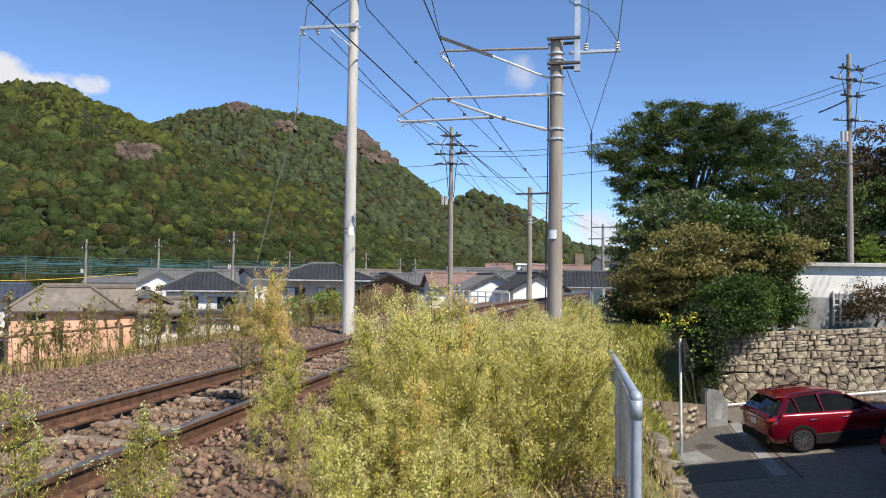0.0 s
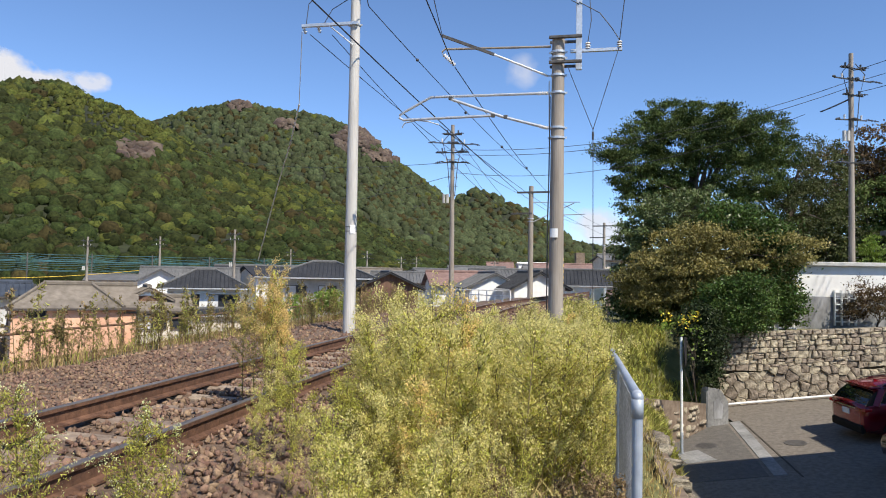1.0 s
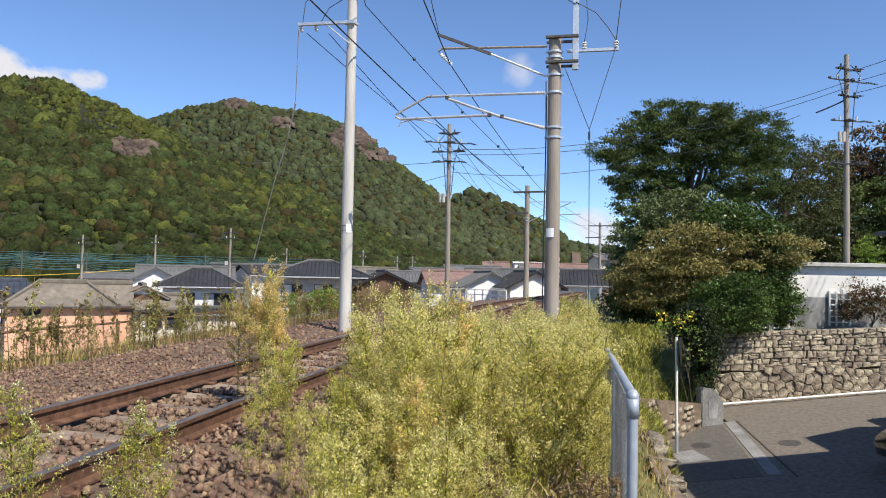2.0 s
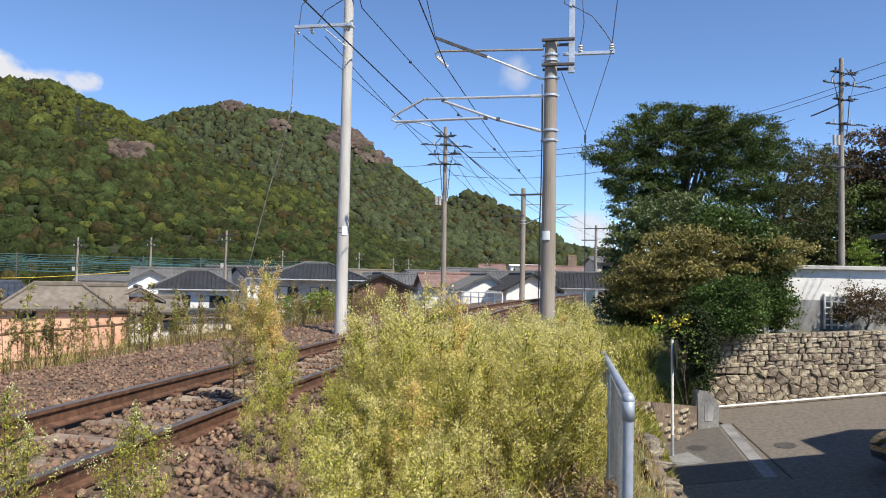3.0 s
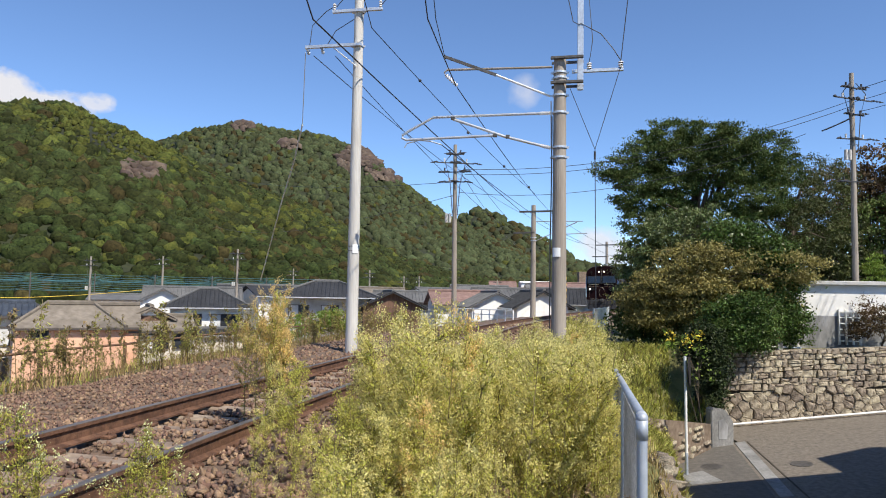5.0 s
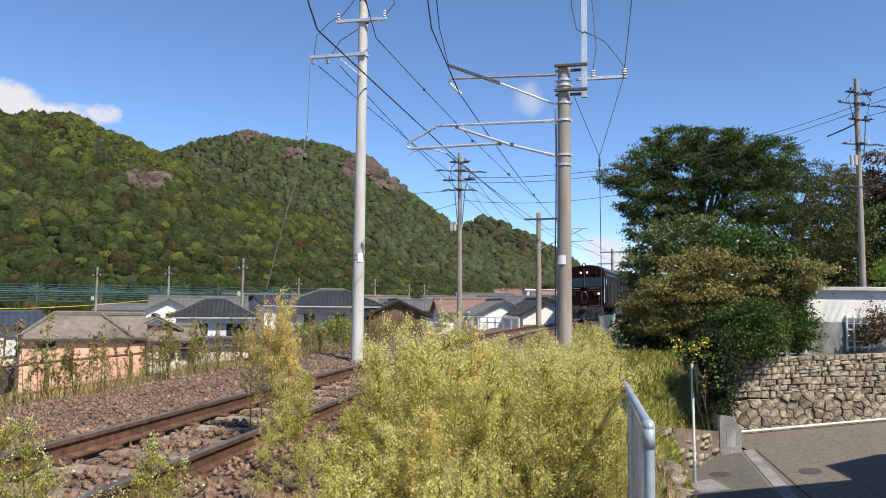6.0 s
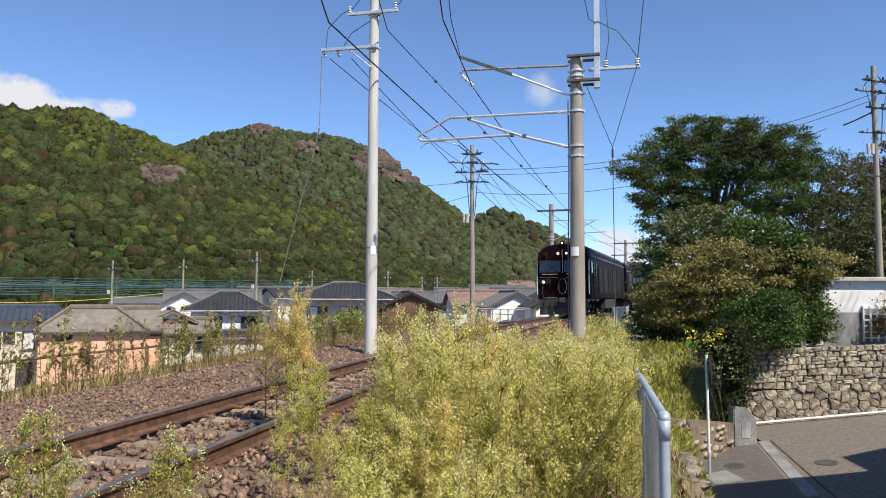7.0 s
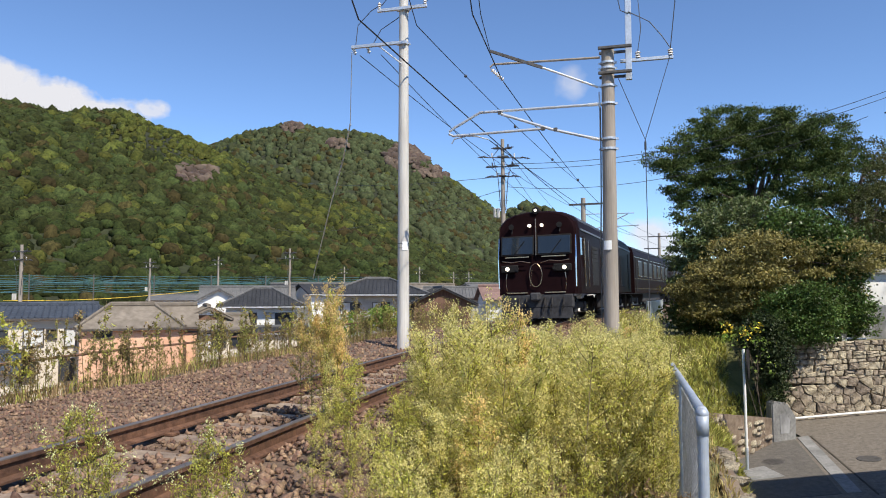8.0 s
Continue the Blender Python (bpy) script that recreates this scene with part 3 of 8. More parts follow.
def build_mast():
    mast = empty("catenary_mast", pose(MAST.x, MAST.y, 0, 0, 0, mast_turn), "weathered concrete catenary mast with steel cantilever bracket", "catenary mast")
    top = rise(18.3, 18.0)
    pole = pole_body(mast, top, 0.192, 0.15, M["pole"])
    bm = bmesh.new()
    bent(bm, [(-0.22, -0.03, z) for z in (-0.9, 0.8, 2.4)] + [(-0.2, -0.03, 3.4), (-0.19, -0.03, 4.8), (-0.19, -0.03, 5.6)], 0.016)
    part("cable_pipe", bm, M["steel_dark"], pole, "dark cable duct")
    plaque(mast, 0.195, rise(3.5, 18), -0.30, 0.2, 0.22)
    for e, r in ((17.3, 0.18), (16.9, 0.18), (15.6, 0.18), (14.3, 0.185), (11.66, 0.19), (10.9, 0.19)):
        band(mast, rise(e, 18), r)
    # cantilever: top tie, lower strut, registration tube, steady arm
    tubes = ((((8.06, 14.32), (-1.28, 13.99), (-3.3, 12.85), (-3.74, 12.55), (-3.75, 12.35), (-3.42, 12.2), (3.7, 12.65)), 0.034, "cantilever_tube"),
             (((8.08, 11.66), (4.5, 12.55), (0.3, 13.88)), 0.036, "cantilever_strut"))
    for pts, r, name in tubes:
        bm = bmesh.new()
        bent(bm, [mp(*p) for p in pts], r, 10)
        part(name, bm, M["galv"], mast, "bright galvanised steel tube")
    bm = bmesh.new()
    bent(bm, [mp(*p) for p in ((-3.55, 11.6), (-3.35, 11.95), (-2.4, 12.2), (-1.5, 12.15), (-0.6, 11.9))], 0.016, 6)
    part("steady_arm", bm, M["galv"], mast)
    for a, b in (((8.06, 14.32), (7.2, 14.3)), ((8.08, 11.66), (7.3, 11.85))):
        insulator(mast, mp(*a), mp(*b), 6, 0.055)
    for p in ((3.7, 12.65), (0.3, 13.95), (4.7, 12.55)):
        bm = bmesh.new()
        box(bm, mp(*p), (0.1, 0.08, 0.09), bevel=0.01)
        part("tube_clamp", bm, M["steel_dark"], mast)
    bm = bmesh.new()
    rod(bm, mp(8.12, 15.2), mp(8.16, 11.66), 0.02)
    part("drop_pipe", bm, M["galv"], mast)
    # older bracket above
    bm = bmesh.new()
    rod(bm, mp(8.2, 17.75), mp(-0.21, 17.6), 0.03)
    bent(bm, [mp(-0.21, 17.6), mp(-0.45, 17.4), mp(-0.35, 17.2)], 0.025)
    part("upper_arm", bm, M["pole"], mast, "rusty pale steel arm")
    bm = bmesh.new()
    a, b = mp(-0.45, 18.59), mp(3.73, 17.24)
    d = (b - a)
    m = Matrix.Translation((a + b) / 2) @ d.to_track_quat("X", "Z").to_matrix().to_4x4()
    box(bm, (0, 0, 0), (d.length, 0.06, 0.07), m)
    part("upper_strut", bm, M["steel_dark"], mast, "dark angle-iron strut")
    bm = bmesh.new()
    rod(bm, b, mp(8.05, 15.58), 0.028)
    part("upper_stay", bm, M["white_wall"], mast, "pale painted stay")
    insulator(mast, mp(-0.3, 17.2), mp(0.62, 16.4), 6, 0.055)
    # riser frame on top
    for e in (18.25, 16.45):
        for yy, w in ((-0.19, 0.09), (0.22, 0.05)):
            bm = bmesh.new()
            box(bm, (0.18, yy, rise(e, 18)), (0.8, w, 0.07), bevel=0.01)
            part("cap_bracket", bm, M["steel_dark"], mast, "dark steel bracket")
    bm = bmesh.new()
    box(bm, (0.5, 0.05, rise(18.9, 18) + 1.0), (0.15, 0.09, 4.0), bevel=0.01)
    part("riser_channel", bm, M["galv"], mast, "perforated galvanised steel channel")
    bm = bmesh.new()
    box(bm, (0.92, 0.05, rise(17.4, 18)), (1.25, 0.08, 0.08), bevel=0.008)
    part("crossarm", bm, M["galv"], mast)
    for x in (0.72, 1.48):
        insulator(mast, (x, 0.05, rise(17.4, 18) + 0.04), (x, 0.05, rise(17.4, 18) + 0.22), 3, 0.07)
    bm = bmesh.new()
    for x0, pts in ((0, [(0.5, 0, 7.9), (0.32, 0, 8.0), (0.2, 0, 8.6), (0.16, 0, 9.4)]), (0, [(0.5, 0, 7.95), (1.0, 0, 7.65), (1.3, 0, 7.25), (1.48, 0, 6.95)]), (0, [(0.72, 0, 6.95), (0.80, 0, 7.5), (0.66, 0, 9.2)]), (0, [(1.48, 0, 6.95), (1.75, -0.2, 9.4)])):
        bent(bm, pts, 0.012, 5)
    part("jumper_cable", bm, M["wire"], mast)
    bm = bmesh.new()
    fork = Vector((0.86, 0, 4.75))
    rod(bm, (1.48, 0, 6.8), fork, 0.009, seg=5)
    rod(bm, (0.25, 0, 6.3), fork, 0.009, seg=5)
    rod(bm, fork, (0.9, 0, -0.4), 0.011, seg=5)
    rod(bm, fork - Vector((0, 0, 0.25)), fork - Vector((0, 0, 0.05)), 0.03, seg=6)
    part("guy_wire", bm, M["wire"], mast)
    return mast


build_mast()


def build_left_pole():
    p = polar(-7.4, 20.5)
    d = 20.5
    thing = empty("concrete_pole", pose(p.x, p.y, 0, 0, 0, mast_turn), "tall pale concrete pole with steel crossarms and insulators", "utility pole")
    pole_body(thing, 10.8, 0.175, 0.125, M["pole_pale"])
    plaque(thing, 0.165, rise(3.55, d), 0.62, 0.16, 0.24)
    for z in (rise(3.4, d), rise(3.75, d)):
        bm = bmesh.new()
        rod(bm, (0, 0, z - 0.008), (0, 0, z + 0.008), 0.168, seg=20)
        part("steel_strap", bm, M["steel_dark"], thing)
    z1, z2, z3 = rise(19.1, d), 9.2, 9.95
    for z, x0, x1, y in ((z1, -1.55, 0.15, -0.17), (z2, -0.75, 0.75, -0.16), (z3, -0.3, 0.9, -0.15)):
        bm = bmesh.new()
        box(bm, ((x0 + x1) / 2, y, z), (x1 - x0, 0.08, 0.09), bevel=0.008)
        part("crossarm", bm, M["galv"], thing, "galvanised steel crossarm")
        band(thing, z, 0.165)
        for x in (x0 + 0.06, x0 + 0.5 if z == z1 else x1 - 0.06):
            insulator(thing, (x, y, z + (-0.04 if z == z1 else 0.04)), (x, y + (0.16 if z == z1 else 0), z + (-0.17 if z == z1 else 0.25)), 3, 0.055)
    bm = bmesh.new()
    rod(bm, (-0.75, -0.17, z1), (0, -0.17, z1 - 0.62), 0.02)
    part("arm_brace", bm, M["galv"], thing)
    bm = bmesh.new()
    for pts in ([(-1.5, 0, z1), (-1.42, 0, z1 + 0.7), (-1.0, 0, z2 + 0.1), (-0.69, 0, z2 + 0.25)], [(-0.69, 0, z2 + 0.2), (-0.3, 0, z3 - 0.1), (-0.25, 0, z3)],
                [(-1.0, 0, z1), (-0.7, 0, z1 + 0.5), (0.3, -0.1, z1 + 1.0)], [(0.69, 0, z2 + 0.2), (0.95, 0, z2 + 0.5), (0.8, 0, z3)]):
        q = []
        for i in range(len(pts) - 1):
            q += [Vector(pts[i]).lerp(Vector(pts[i + 1]), k / 3) for k in range(3)]
        bent(bm, q + [Vector(pts[-1])], 0.012, 5)
    part("jumper_cable", bm, M["wire"], thing)
    return p, z1, z2, z3


LP, LZ1, LZ2, LZ3 = build_left_pole()


def far_mast(bearing, dist, top, label, arms):
    p = polar(bearing, dist)
    turn = -math.degrees(math.atan(float(line_slope(min(p.y, 120)))))
    g = float(ground_z(p.x, p.y))
    thing = empty("catenary_mast", pose(p.x, p.y, 0, 0, 0, turn), label, "catenary mast")
    bm = bmesh.new()
    rod(bm, (0, 0, g - 0.2), (0, 0, top), 0.19, 0.15, 14)
    part("pole", bm, M["pole"], thing)
    for z, x0, x1 in arms:
        bm = bmesh.new()
        box(bm, ((x0 + x1) / 2, -0.1, z), (x1 - x0, 0.12, 0.12))
        part("crossarm", bm, M["steel_dark"], thing)
    for z in (4.9, 5.1):
        band(thing, z, 0.18)
    bm = bmesh.new()
    rod(bm, (0, 0, 4.8), (2.9, 0, 6.1), 0.035)
    rod(bm, (0, 0, 6.2), (3.3, 0, 6.15), 0.03)
    rod(bm, (1.6, 0, 5.3), (3.6, 0, 5.35), 0.03)
    part("cantilever", bm, M["galv"], thing, "galvanised steel bracket")
    return p


F1 = far_mast(6.8, 49, rise(7.2, 49), "slender concrete catenary mast with dark crossarms", ((rise(6.7, 49), -0.95, 1.35), (rise(5.05, 49), -1.35, 0.1)))
F2 = far_mast(12.45, 88, rise(4.35, 88), "distant concrete catenary mast with crossarms", ((rise(4.1, 88), -1.3, 1.9), (rise(3.2, 88), -1.7, 0.1)))


def span(bm, a, b, sag, r=0.012, n=14):
    a, b = Vector(a), Vector(b)
    bent(bm, [a.lerp(b, i / n) - Vector((0, 0, sag * 4 * (i / n) * (1 - i / n))) for i in range(n + 1)], r, 5)


def wire(a, b, sag=0.3, r=0.012, name="overhead_wire", label="dark overhead electric wire", mat="wire"):
    bm = bmesh.new()
    span(bm, a, b, sag, r)
    return tagged(part(name, bm, M[mat]), label, "wire", "overhead wires")


def at(b, e, d):
    return polar(b, d, rise(e, d))


def build_wires():
    far1 = at(6.5, 6.9, 49)
    # feeder passing the pale pole, over the standpoint
    wire(at(-11.04, 20.83, 17), at(5.7, 6.8, 49), 0.1, 0.02)
    wire(at(-11.04, 20.83, 17), at(-40, 60, 9), 0.0, 0.02)
    wire(at(-10.9, 18.2, 20.4), at(5.6, 6.7, 49), 0.35, 0.012)
    wire(at(-9.2, 18.3, 20.4), at(5.0, 5.1, 49), 0.35, 0.012)
    wire(at(-6.36, 20.5, 20.4), at(6.9, 8.1, 49), 0.25, 0.014)
    wire(at(-6.36, 20.5, 20.4), at(-20, 50, 9), 0.0, 0.014)
    # contact line and carrier
    wire(at(-1.86, 21.29, 14.5), at(0.5, 16.4, 18.2), 0.0, 0.014)
    wire(at(-1.86, 21.29, 14.5), at(-14, 62, 6), 0.0, 0.014)
    wire(at(-1.2, 21.29, 14.5), at(-11, 62, 6), 0.0, 0.01)
    wire(at(-0.45, 18.6, 18.3), at(-1.2, 21.29, 14.5), 0.0, 0.01)
    wire(at(0.6, 16.3, 18.2), at(8.3, 6.5, 49), 0.25, 0.013)
    wire(at(-0.6, 11.9, 18.6), at(8.6, 5.3, 49), 0.12, 0.012)
    wire(at(8.3, 6.5, 49), at(13.3, 3.7, 88), 0.3, 0.014)
    wire(at(8.6, 5.3, 49), at(13.4, 3.0, 88), 0.1, 0.014)
    wire(at(5.7, 6.8, 49), at(11.6, 4.1, 88), 0.6, 0.014)
    # small weights on the line
    for i, (b, e, d) in enumerate(((-2.41, 16.76, 23.5), (1.53, 12.86, 28.0), (4.44, 10.25, 36.0), (6.42, 8.63, 46.0))):
        bm = bmesh.new()
        bmesh.ops.create_icosphere(bm, subdivisions=2, radius=0.055 + 0.008 * i, matrix=Matrix.Translation(at(b, e, d)))
        tagged(part("wire_weight", bm, M["wire"]), "small dark weight on an overhead wire", "wire weight", "wire weights")
    # service drop from the pale pole's arm
    bm = bmesh.new()
    pts = [at(-11.55, 18.4, 20.4), at(-11.64, 12.99, 22), at(-12.2, 10.2, 24), at(-13.09, 6.9, 27), at(-13.8, 3.8, 30), at(-14.44, 0.99, 33)]
    bent(bm, pts[:2], 0.012, 5)
    bent(bm, pts[1:], 0.022, 5)
    bmesh.ops.create_icosphere(bm, subdivisions=1, radius=0.04, matrix=Matrix.Translation(pts[1]))
    tagged(part("service_wire", bm, M["wire_pale"]), "pale service wire hanging from the pole arm", "wire", "overhead wires")
    # lines crossing the valley to the slope
    for e0, e1, d0 in ((9.6, 15.0, 60), (9.2, 14.6, 60)):
        wire(at(1.3, e0 + 0.4, 36), at(29.4, e1 - 1.2, 36.5), 0.9, 0.014)
    wire(at(0.6, 9.0, 36), at(-20, 9.5, 120), 1.5, 0.014)
    wire(at(0.6, 8.0, 36), at(-18, 5.0, 120), 1.5, 0.014)
    wire(at(0.8, 8.2, 36), at(26.5, 11.8, 33), 1.0, 0.012)
    wire(at(1.0, 10.8, 36), at(7.2, 4.0, 85), 0.6, 0.013)
    wire(at(0.4, 10.6, 36), at(6.0, 3.6, 85), 0.6, 0.013)
    for k in range(3):
        wire(at(29.3 + 0.3 * k, 14.4 - 0.7 * k, 36.5), at(44, 20 - k, 30), 0.5, 0.014)
    wire(at(27.5, 11.9, 36.5), at(29.3, 12.6, 36.5), 0.02, 0.035)


build_wires()


def distribution_pole(bearing, dist, top, label, arms, fuss=True, r=0.16, mat="pole", lean=0.0):
    p = polar(bearing, dist)
    g = float(ground_z(p.x, p.y))
    thing = empty("utility_pole", pose(p.x, p.y, 0, 0, lean, 0), label, "utility pole")
    bm = bmesh.new()
    rod(bm, (0, 0, g - 0.3), (0, 0, top), r, r * 0.62, 12)
    part("pole", bm, M[mat], thing)
    for k, (dz, w, turn) in enumerate(arms):
        bm = bmesh.new()
        mm = Matrix.Translation((0, 0, top - dz)) @ pose(0, 0, 0, 0, 0, turn)
        box(bm, (0, -0.1, 0), (w, 0.05, 0.05), mm)
        arm = part("crossarm", bm, M["wire"], thing, "dark steel crossarm")
        for i in range(4):
            x = (i / 3 - 0.5) * (w - 0.1)
            side = -1 if (i + k) % 2 else 1
            bm = bmesh.new()
            a, b = mm @ Vector((x, -0.1, 0.05)), mm @ Vector((x + side * 0.42, -0.35, -0.07 + 0.05 * (i % 3)))
            rod(bm, a, b, 0.02, seg=6)
            for q in (0.25, 0.5, 0.75):
                c = a.lerp(b, q)
                d = (b - a).normalized() * 0.035
                rod(bm, c - d, c + d, 0.055, 0.03, 6)
            part("insulator", bm, M["wire"], arm)
        for x in (-w * 0.3, w * 0.3):
            bm = bmesh.new()
            rod(bm, mm @ Vector((x, -0.1, 0.02)), mm @ Vector((x, -0.1, 0.22)), 0.03, 0.045, 6)
            part("pin_insulator", bm, M["insulator" if k % 2 else "wire"], arm)
    if fuss:
        for a, b in (((-0.42, -0.2, top - 3.95), (-0.42, -0.2, top - 3.5)), ((-0.24, -0.2, top - 3.95), (-0.24, -0.2, top - 3.5))):
            bm = bmesh.new()
            rod(bm, a, b, 0.075, seg=10)
            part("transformer", bm, M["pole_pale"], thing, "small pale transformer can")
        for k in range(16):
            z = g + 2 + k * 0.45
            if z < top - 0.8:
                bm = bmesh.new()
                rod(bm, (-0.26, -0.05, z), (0.26, -0.05, z), 0.01, seg=5)
                part("step_bolt", bm, M["steel_dark"], thing)
        bm = bmesh.new()
        q = [(0.1, -0.15, top - 0.5), (0.5, -0.2, top - 1.0), (0.25, -0.2, top - 2.0), (0.12, -0.2, top - 3.6)]
        bent(bm, q, 0.02, 5)
        bent(bm, [(-a, b, c + 0.1) for a, b, c in q], 0.02, 5)
        part("jumper_cable", bm, M["wire"], thing)
    return thing


distribution_pole(0.6, 36, rise(11.9, 36), "concrete distribution pole crowded with dark insulators", ((0.5, 0.9, 0), (0.95, 1.9, 12), (1.4, 1.7, -10), (1.9, 1.0, 0)), True, 0.14, lean=-0.35)
distribution_pole(29.4, 36.5, rise(15.6, 36.5), "tall concrete utility pole with transformer and crossarms", ((0.7, 1.5, 20), (1.2, 2.2, 20), (1.9, 1.2, 20), (3.0, 1.4, 10), (4.9, 1.6, 0)), True, 0.15, "pole")
for b, d, e in ((-26.3, 95, 2.4), (-21.5, 100, 2.6), (-16.2, 80, 3.3), (-6.1, 110, 1.9), (-3.4, 120, 1.5), (-2.2, 120, 1.5), (4.0, 130, 1.3), (-12.0, 120, 1.9), (-34.5, 60, 3.2)):
    distribution_pole(b, d, rise(e, d), "thin distant utility pole with short crossarms", ((0.5, 1.6, 0), (1.1, 1.4, 0)), d < 100, 0.17)
for b, d, e in ((9.3, 75, 1.6),):
    p = polar(b, d)
    post = empty("signal_post", pose(p.x, p.y, 0), "thin yellow and black banded post by the crossing", "post")
    z0, z1 = float(ground_z(p.x, p.y)), rise(e, d)
    n = 12
    for i in range(n):
        bm = bmesh.new()
        rod(bm, (0, 0, z0 + (z1 - z0) * i / n), (0, 0, z0 + (z1 - z0) * (i + 1) / n), 0.12, seg=8)
        part("band", bm, M["line_yellow" if i % 2 else "steel_dark"], post)


# ---- stone wall, hut and road edge ----
def build_stone_wall():
    rng = random.Random(11)
    wall = empty("wall_stone", pose(0, 0, 0), "old dry stone retaining wall of irregular weathered blocks", "wall")
    tagged(wall, kind="structure")
    x0, x1, y = 8.45, 20.0, 22.42
    bm = bmesh.new()
    vs = [((x0, y + 0.012), -3.4), ((x1, y + 0.012), -2.6), ((x1, y + 0.5), -2.4), ((x0, y + 0.5), -3.2)]
    lo = [bm.verts.new((a[0], a[1], z)) for a, z in vs]
    hi = [bm.verts.new((a[0], a[1], -0.62 + 0.05 * (a[0] - x0))) for a, z in vs]
    for i in range(4):
        bm.faces.new((lo[i], lo[(i + 1) % 4], hi[(i + 1) % 4], hi[i]))
    bm.faces.new(hi)
    part("wall_core", bm, M["joint"], wall)
    shapes = []
    for k in range(8):
        bm = bmesh.new()
        bmesh.ops.create_cube(bm, size=1)
        bmesh.ops.bevel(bm, geom=bm.edges[:], offset=0.085, segments=2, affect="EDGES")
        for v in bm.verts:
            q = noise.noise_vector(v.co * 1.7 + Vector((k * 7.3, 0, 0)))
            v.co += Vector((q.x * 0.22, q.y * 0.12, q.z * 0.22))
        me = bpy.data.meshes.new("stone")
        bm.to_mesh(me)
        bm.free()
        me.shade_smooth()
        me.materials.append(M["stone"])
        shapes.append(me)
    # fitted polygonal stones below, rough courses above
    def low(x):
        return float(sketch_z(x, y)) - 0.1

    def high(x):
        return -0.5 + 0.05 * (x - x0)

    def middle(x):
        return (low(x) + high(x)) / 2 - 0.08 + 0.12 * math.sin(x * 1.3) + 0.06 * math.sin(x * 3.7)

    def clip_poly(poly, mx, mz, nx, nz):
        out = []
        for k in range(len(poly)):
            p0, p1 = poly[k], poly[(k + 1) % len(poly)]
            d0, d1 = (p0[0] - mx) * nx + (p0[1] - mz) * nz, (p1[0] - mx) * nx + (p1[1] - mz) * nz
            if d0 <= 0:
                out.append(p0)
            if d0 * d1 < 0:
                t = d0 / (d0 - d1)
                out.append((p0[0] + (p1[0] - p0[0]) * t, p0[1] + (p1[1] - p0[1]) * t))
        return out

    def lay(poly):
        """One rough block: rounded corners, an uneven bulging face and a dark gap round it."""
        if len(poly) < 3:
            return
        cx, cz = sum(p[0] for p in poly) / len(poly), sum(p[1] for p in poly) / len(poly)
        size = max(max(p[0] for p in poly) - min(p[0] for p in poly), 0.05), max(max(p[1] for p in poly) - min(p[1] for p in poly), 0.05)
        if min(size) < 0.035:
            return
        soft = []
        for k in range(len(poly)):
            p0, p1 = poly[k], poly[(k + 1) % len(poly)]
            soft += [(p0[0] * 0.91 + p1[0] * 0.09, p0[1] * 0.91 + p1[1] * 0.09), (p0[0] * 0.09 + p1[0] * 0.91, p0[1] * 0.09 + p1[1] * 0.91)]
        gap = rng.uniform(0.002, 0.009)
        proud = rng.uniform(0.0, 0.07)
        tilt = rng.uniform(-0.12, 0.12), rng.uniform(-0.16, 0.10)
        bm = bmesh.new()
        rings = []
        for k, yy, w in ((1.0, 0.16, 0.0), (1.0, 0.0 - proud, 0.01), (0.92, -0.03 - proud, 0.012), (0.5, -0.04 - proud, 0.014)):
            ring = []
            for px, pz in soft:
                qx, qz = (px - cx) * (1 - 2 * gap / size[0]) * k, (pz - cz) * (1 - 2 * gap / size[1]) * k
                ring.append(bm.verts.new((qx + rng.uniform(-w, w), yy + tilt[0] * qx * 0.6 + tilt[1] * qz + rng.uniform(-w, w), qz + rng.uniform(-w, w))))
            rings.append(ring)
        n = len(soft)
        for r0, r1 in zip(rings, rings[1:]):
            for k in range(n):
                bm.faces.new((r0[k], r0[(k + 1) % n], r1[(k + 1) % n], r1[k]))
        bm.faces.new(rings[-1])
        bmesh.ops.recalc_face_normals(bm, faces=bm.faces[:])
        o = part("stone", bm, M["stone"], wall)
        o.matrix_basis = pose(cx, y, cz)

    seeds = []
    zz, row = -3.4, 0
    while zz < -0.9:
        x = x0 + 0.1 + 0.15 * (row % 2)
        while x < 18.0:
            seeds.append((x + rng.uniform(-0.08, 0.08), zz + rng.uniform(-0.1, 0.1)))
            x += rng.choice((0.24, 0.3, 0.36, 0.44)) * rng.uniform(0.85, 1.15)
        zz += 0.26
        row += 1
    for sx, sz in seeds:
        if not (x0 - 0.05 < sx < 17.6 and low(sx) - 0.15 < sz < middle(sx) + 0.4):
            continue
        poly = [(sx - 0.5, sz - 0.4), (sx + 0.5, sz - 0.4), (sx + 0.5, sz + 0.4), (sx - 0.5, sz + 0.4)]
        near = [(ox, oz) for ox, oz in seeds if (ox, oz) != (sx, sz) and abs(ox - sx) < 0.9 and abs(oz - sz) < 0.7]
        for ox, oz in near:
            poly = clip_poly(poly, (sx + ox) / 2, (sz + oz) / 2, ox - sx, oz - sz)
        poly = clip_poly(poly, sx, middle(sx) + 0.05, -0.05, 1.0)
        lay(clip_poly(poly, x0, sz, -1.0, 0.0))
    # courses: each row keeps its bed line, the blocks differ in length and now and then in height
    heights = [0.16, 0.14, 0.2, 0.15, 0.21, 0.16, 0.18]
    def bed(k, x):
        return high(x) - sum(heights[:k]) + 0.025 * math.sin(x * 2.3 + k * 1.9) * (k > 0)
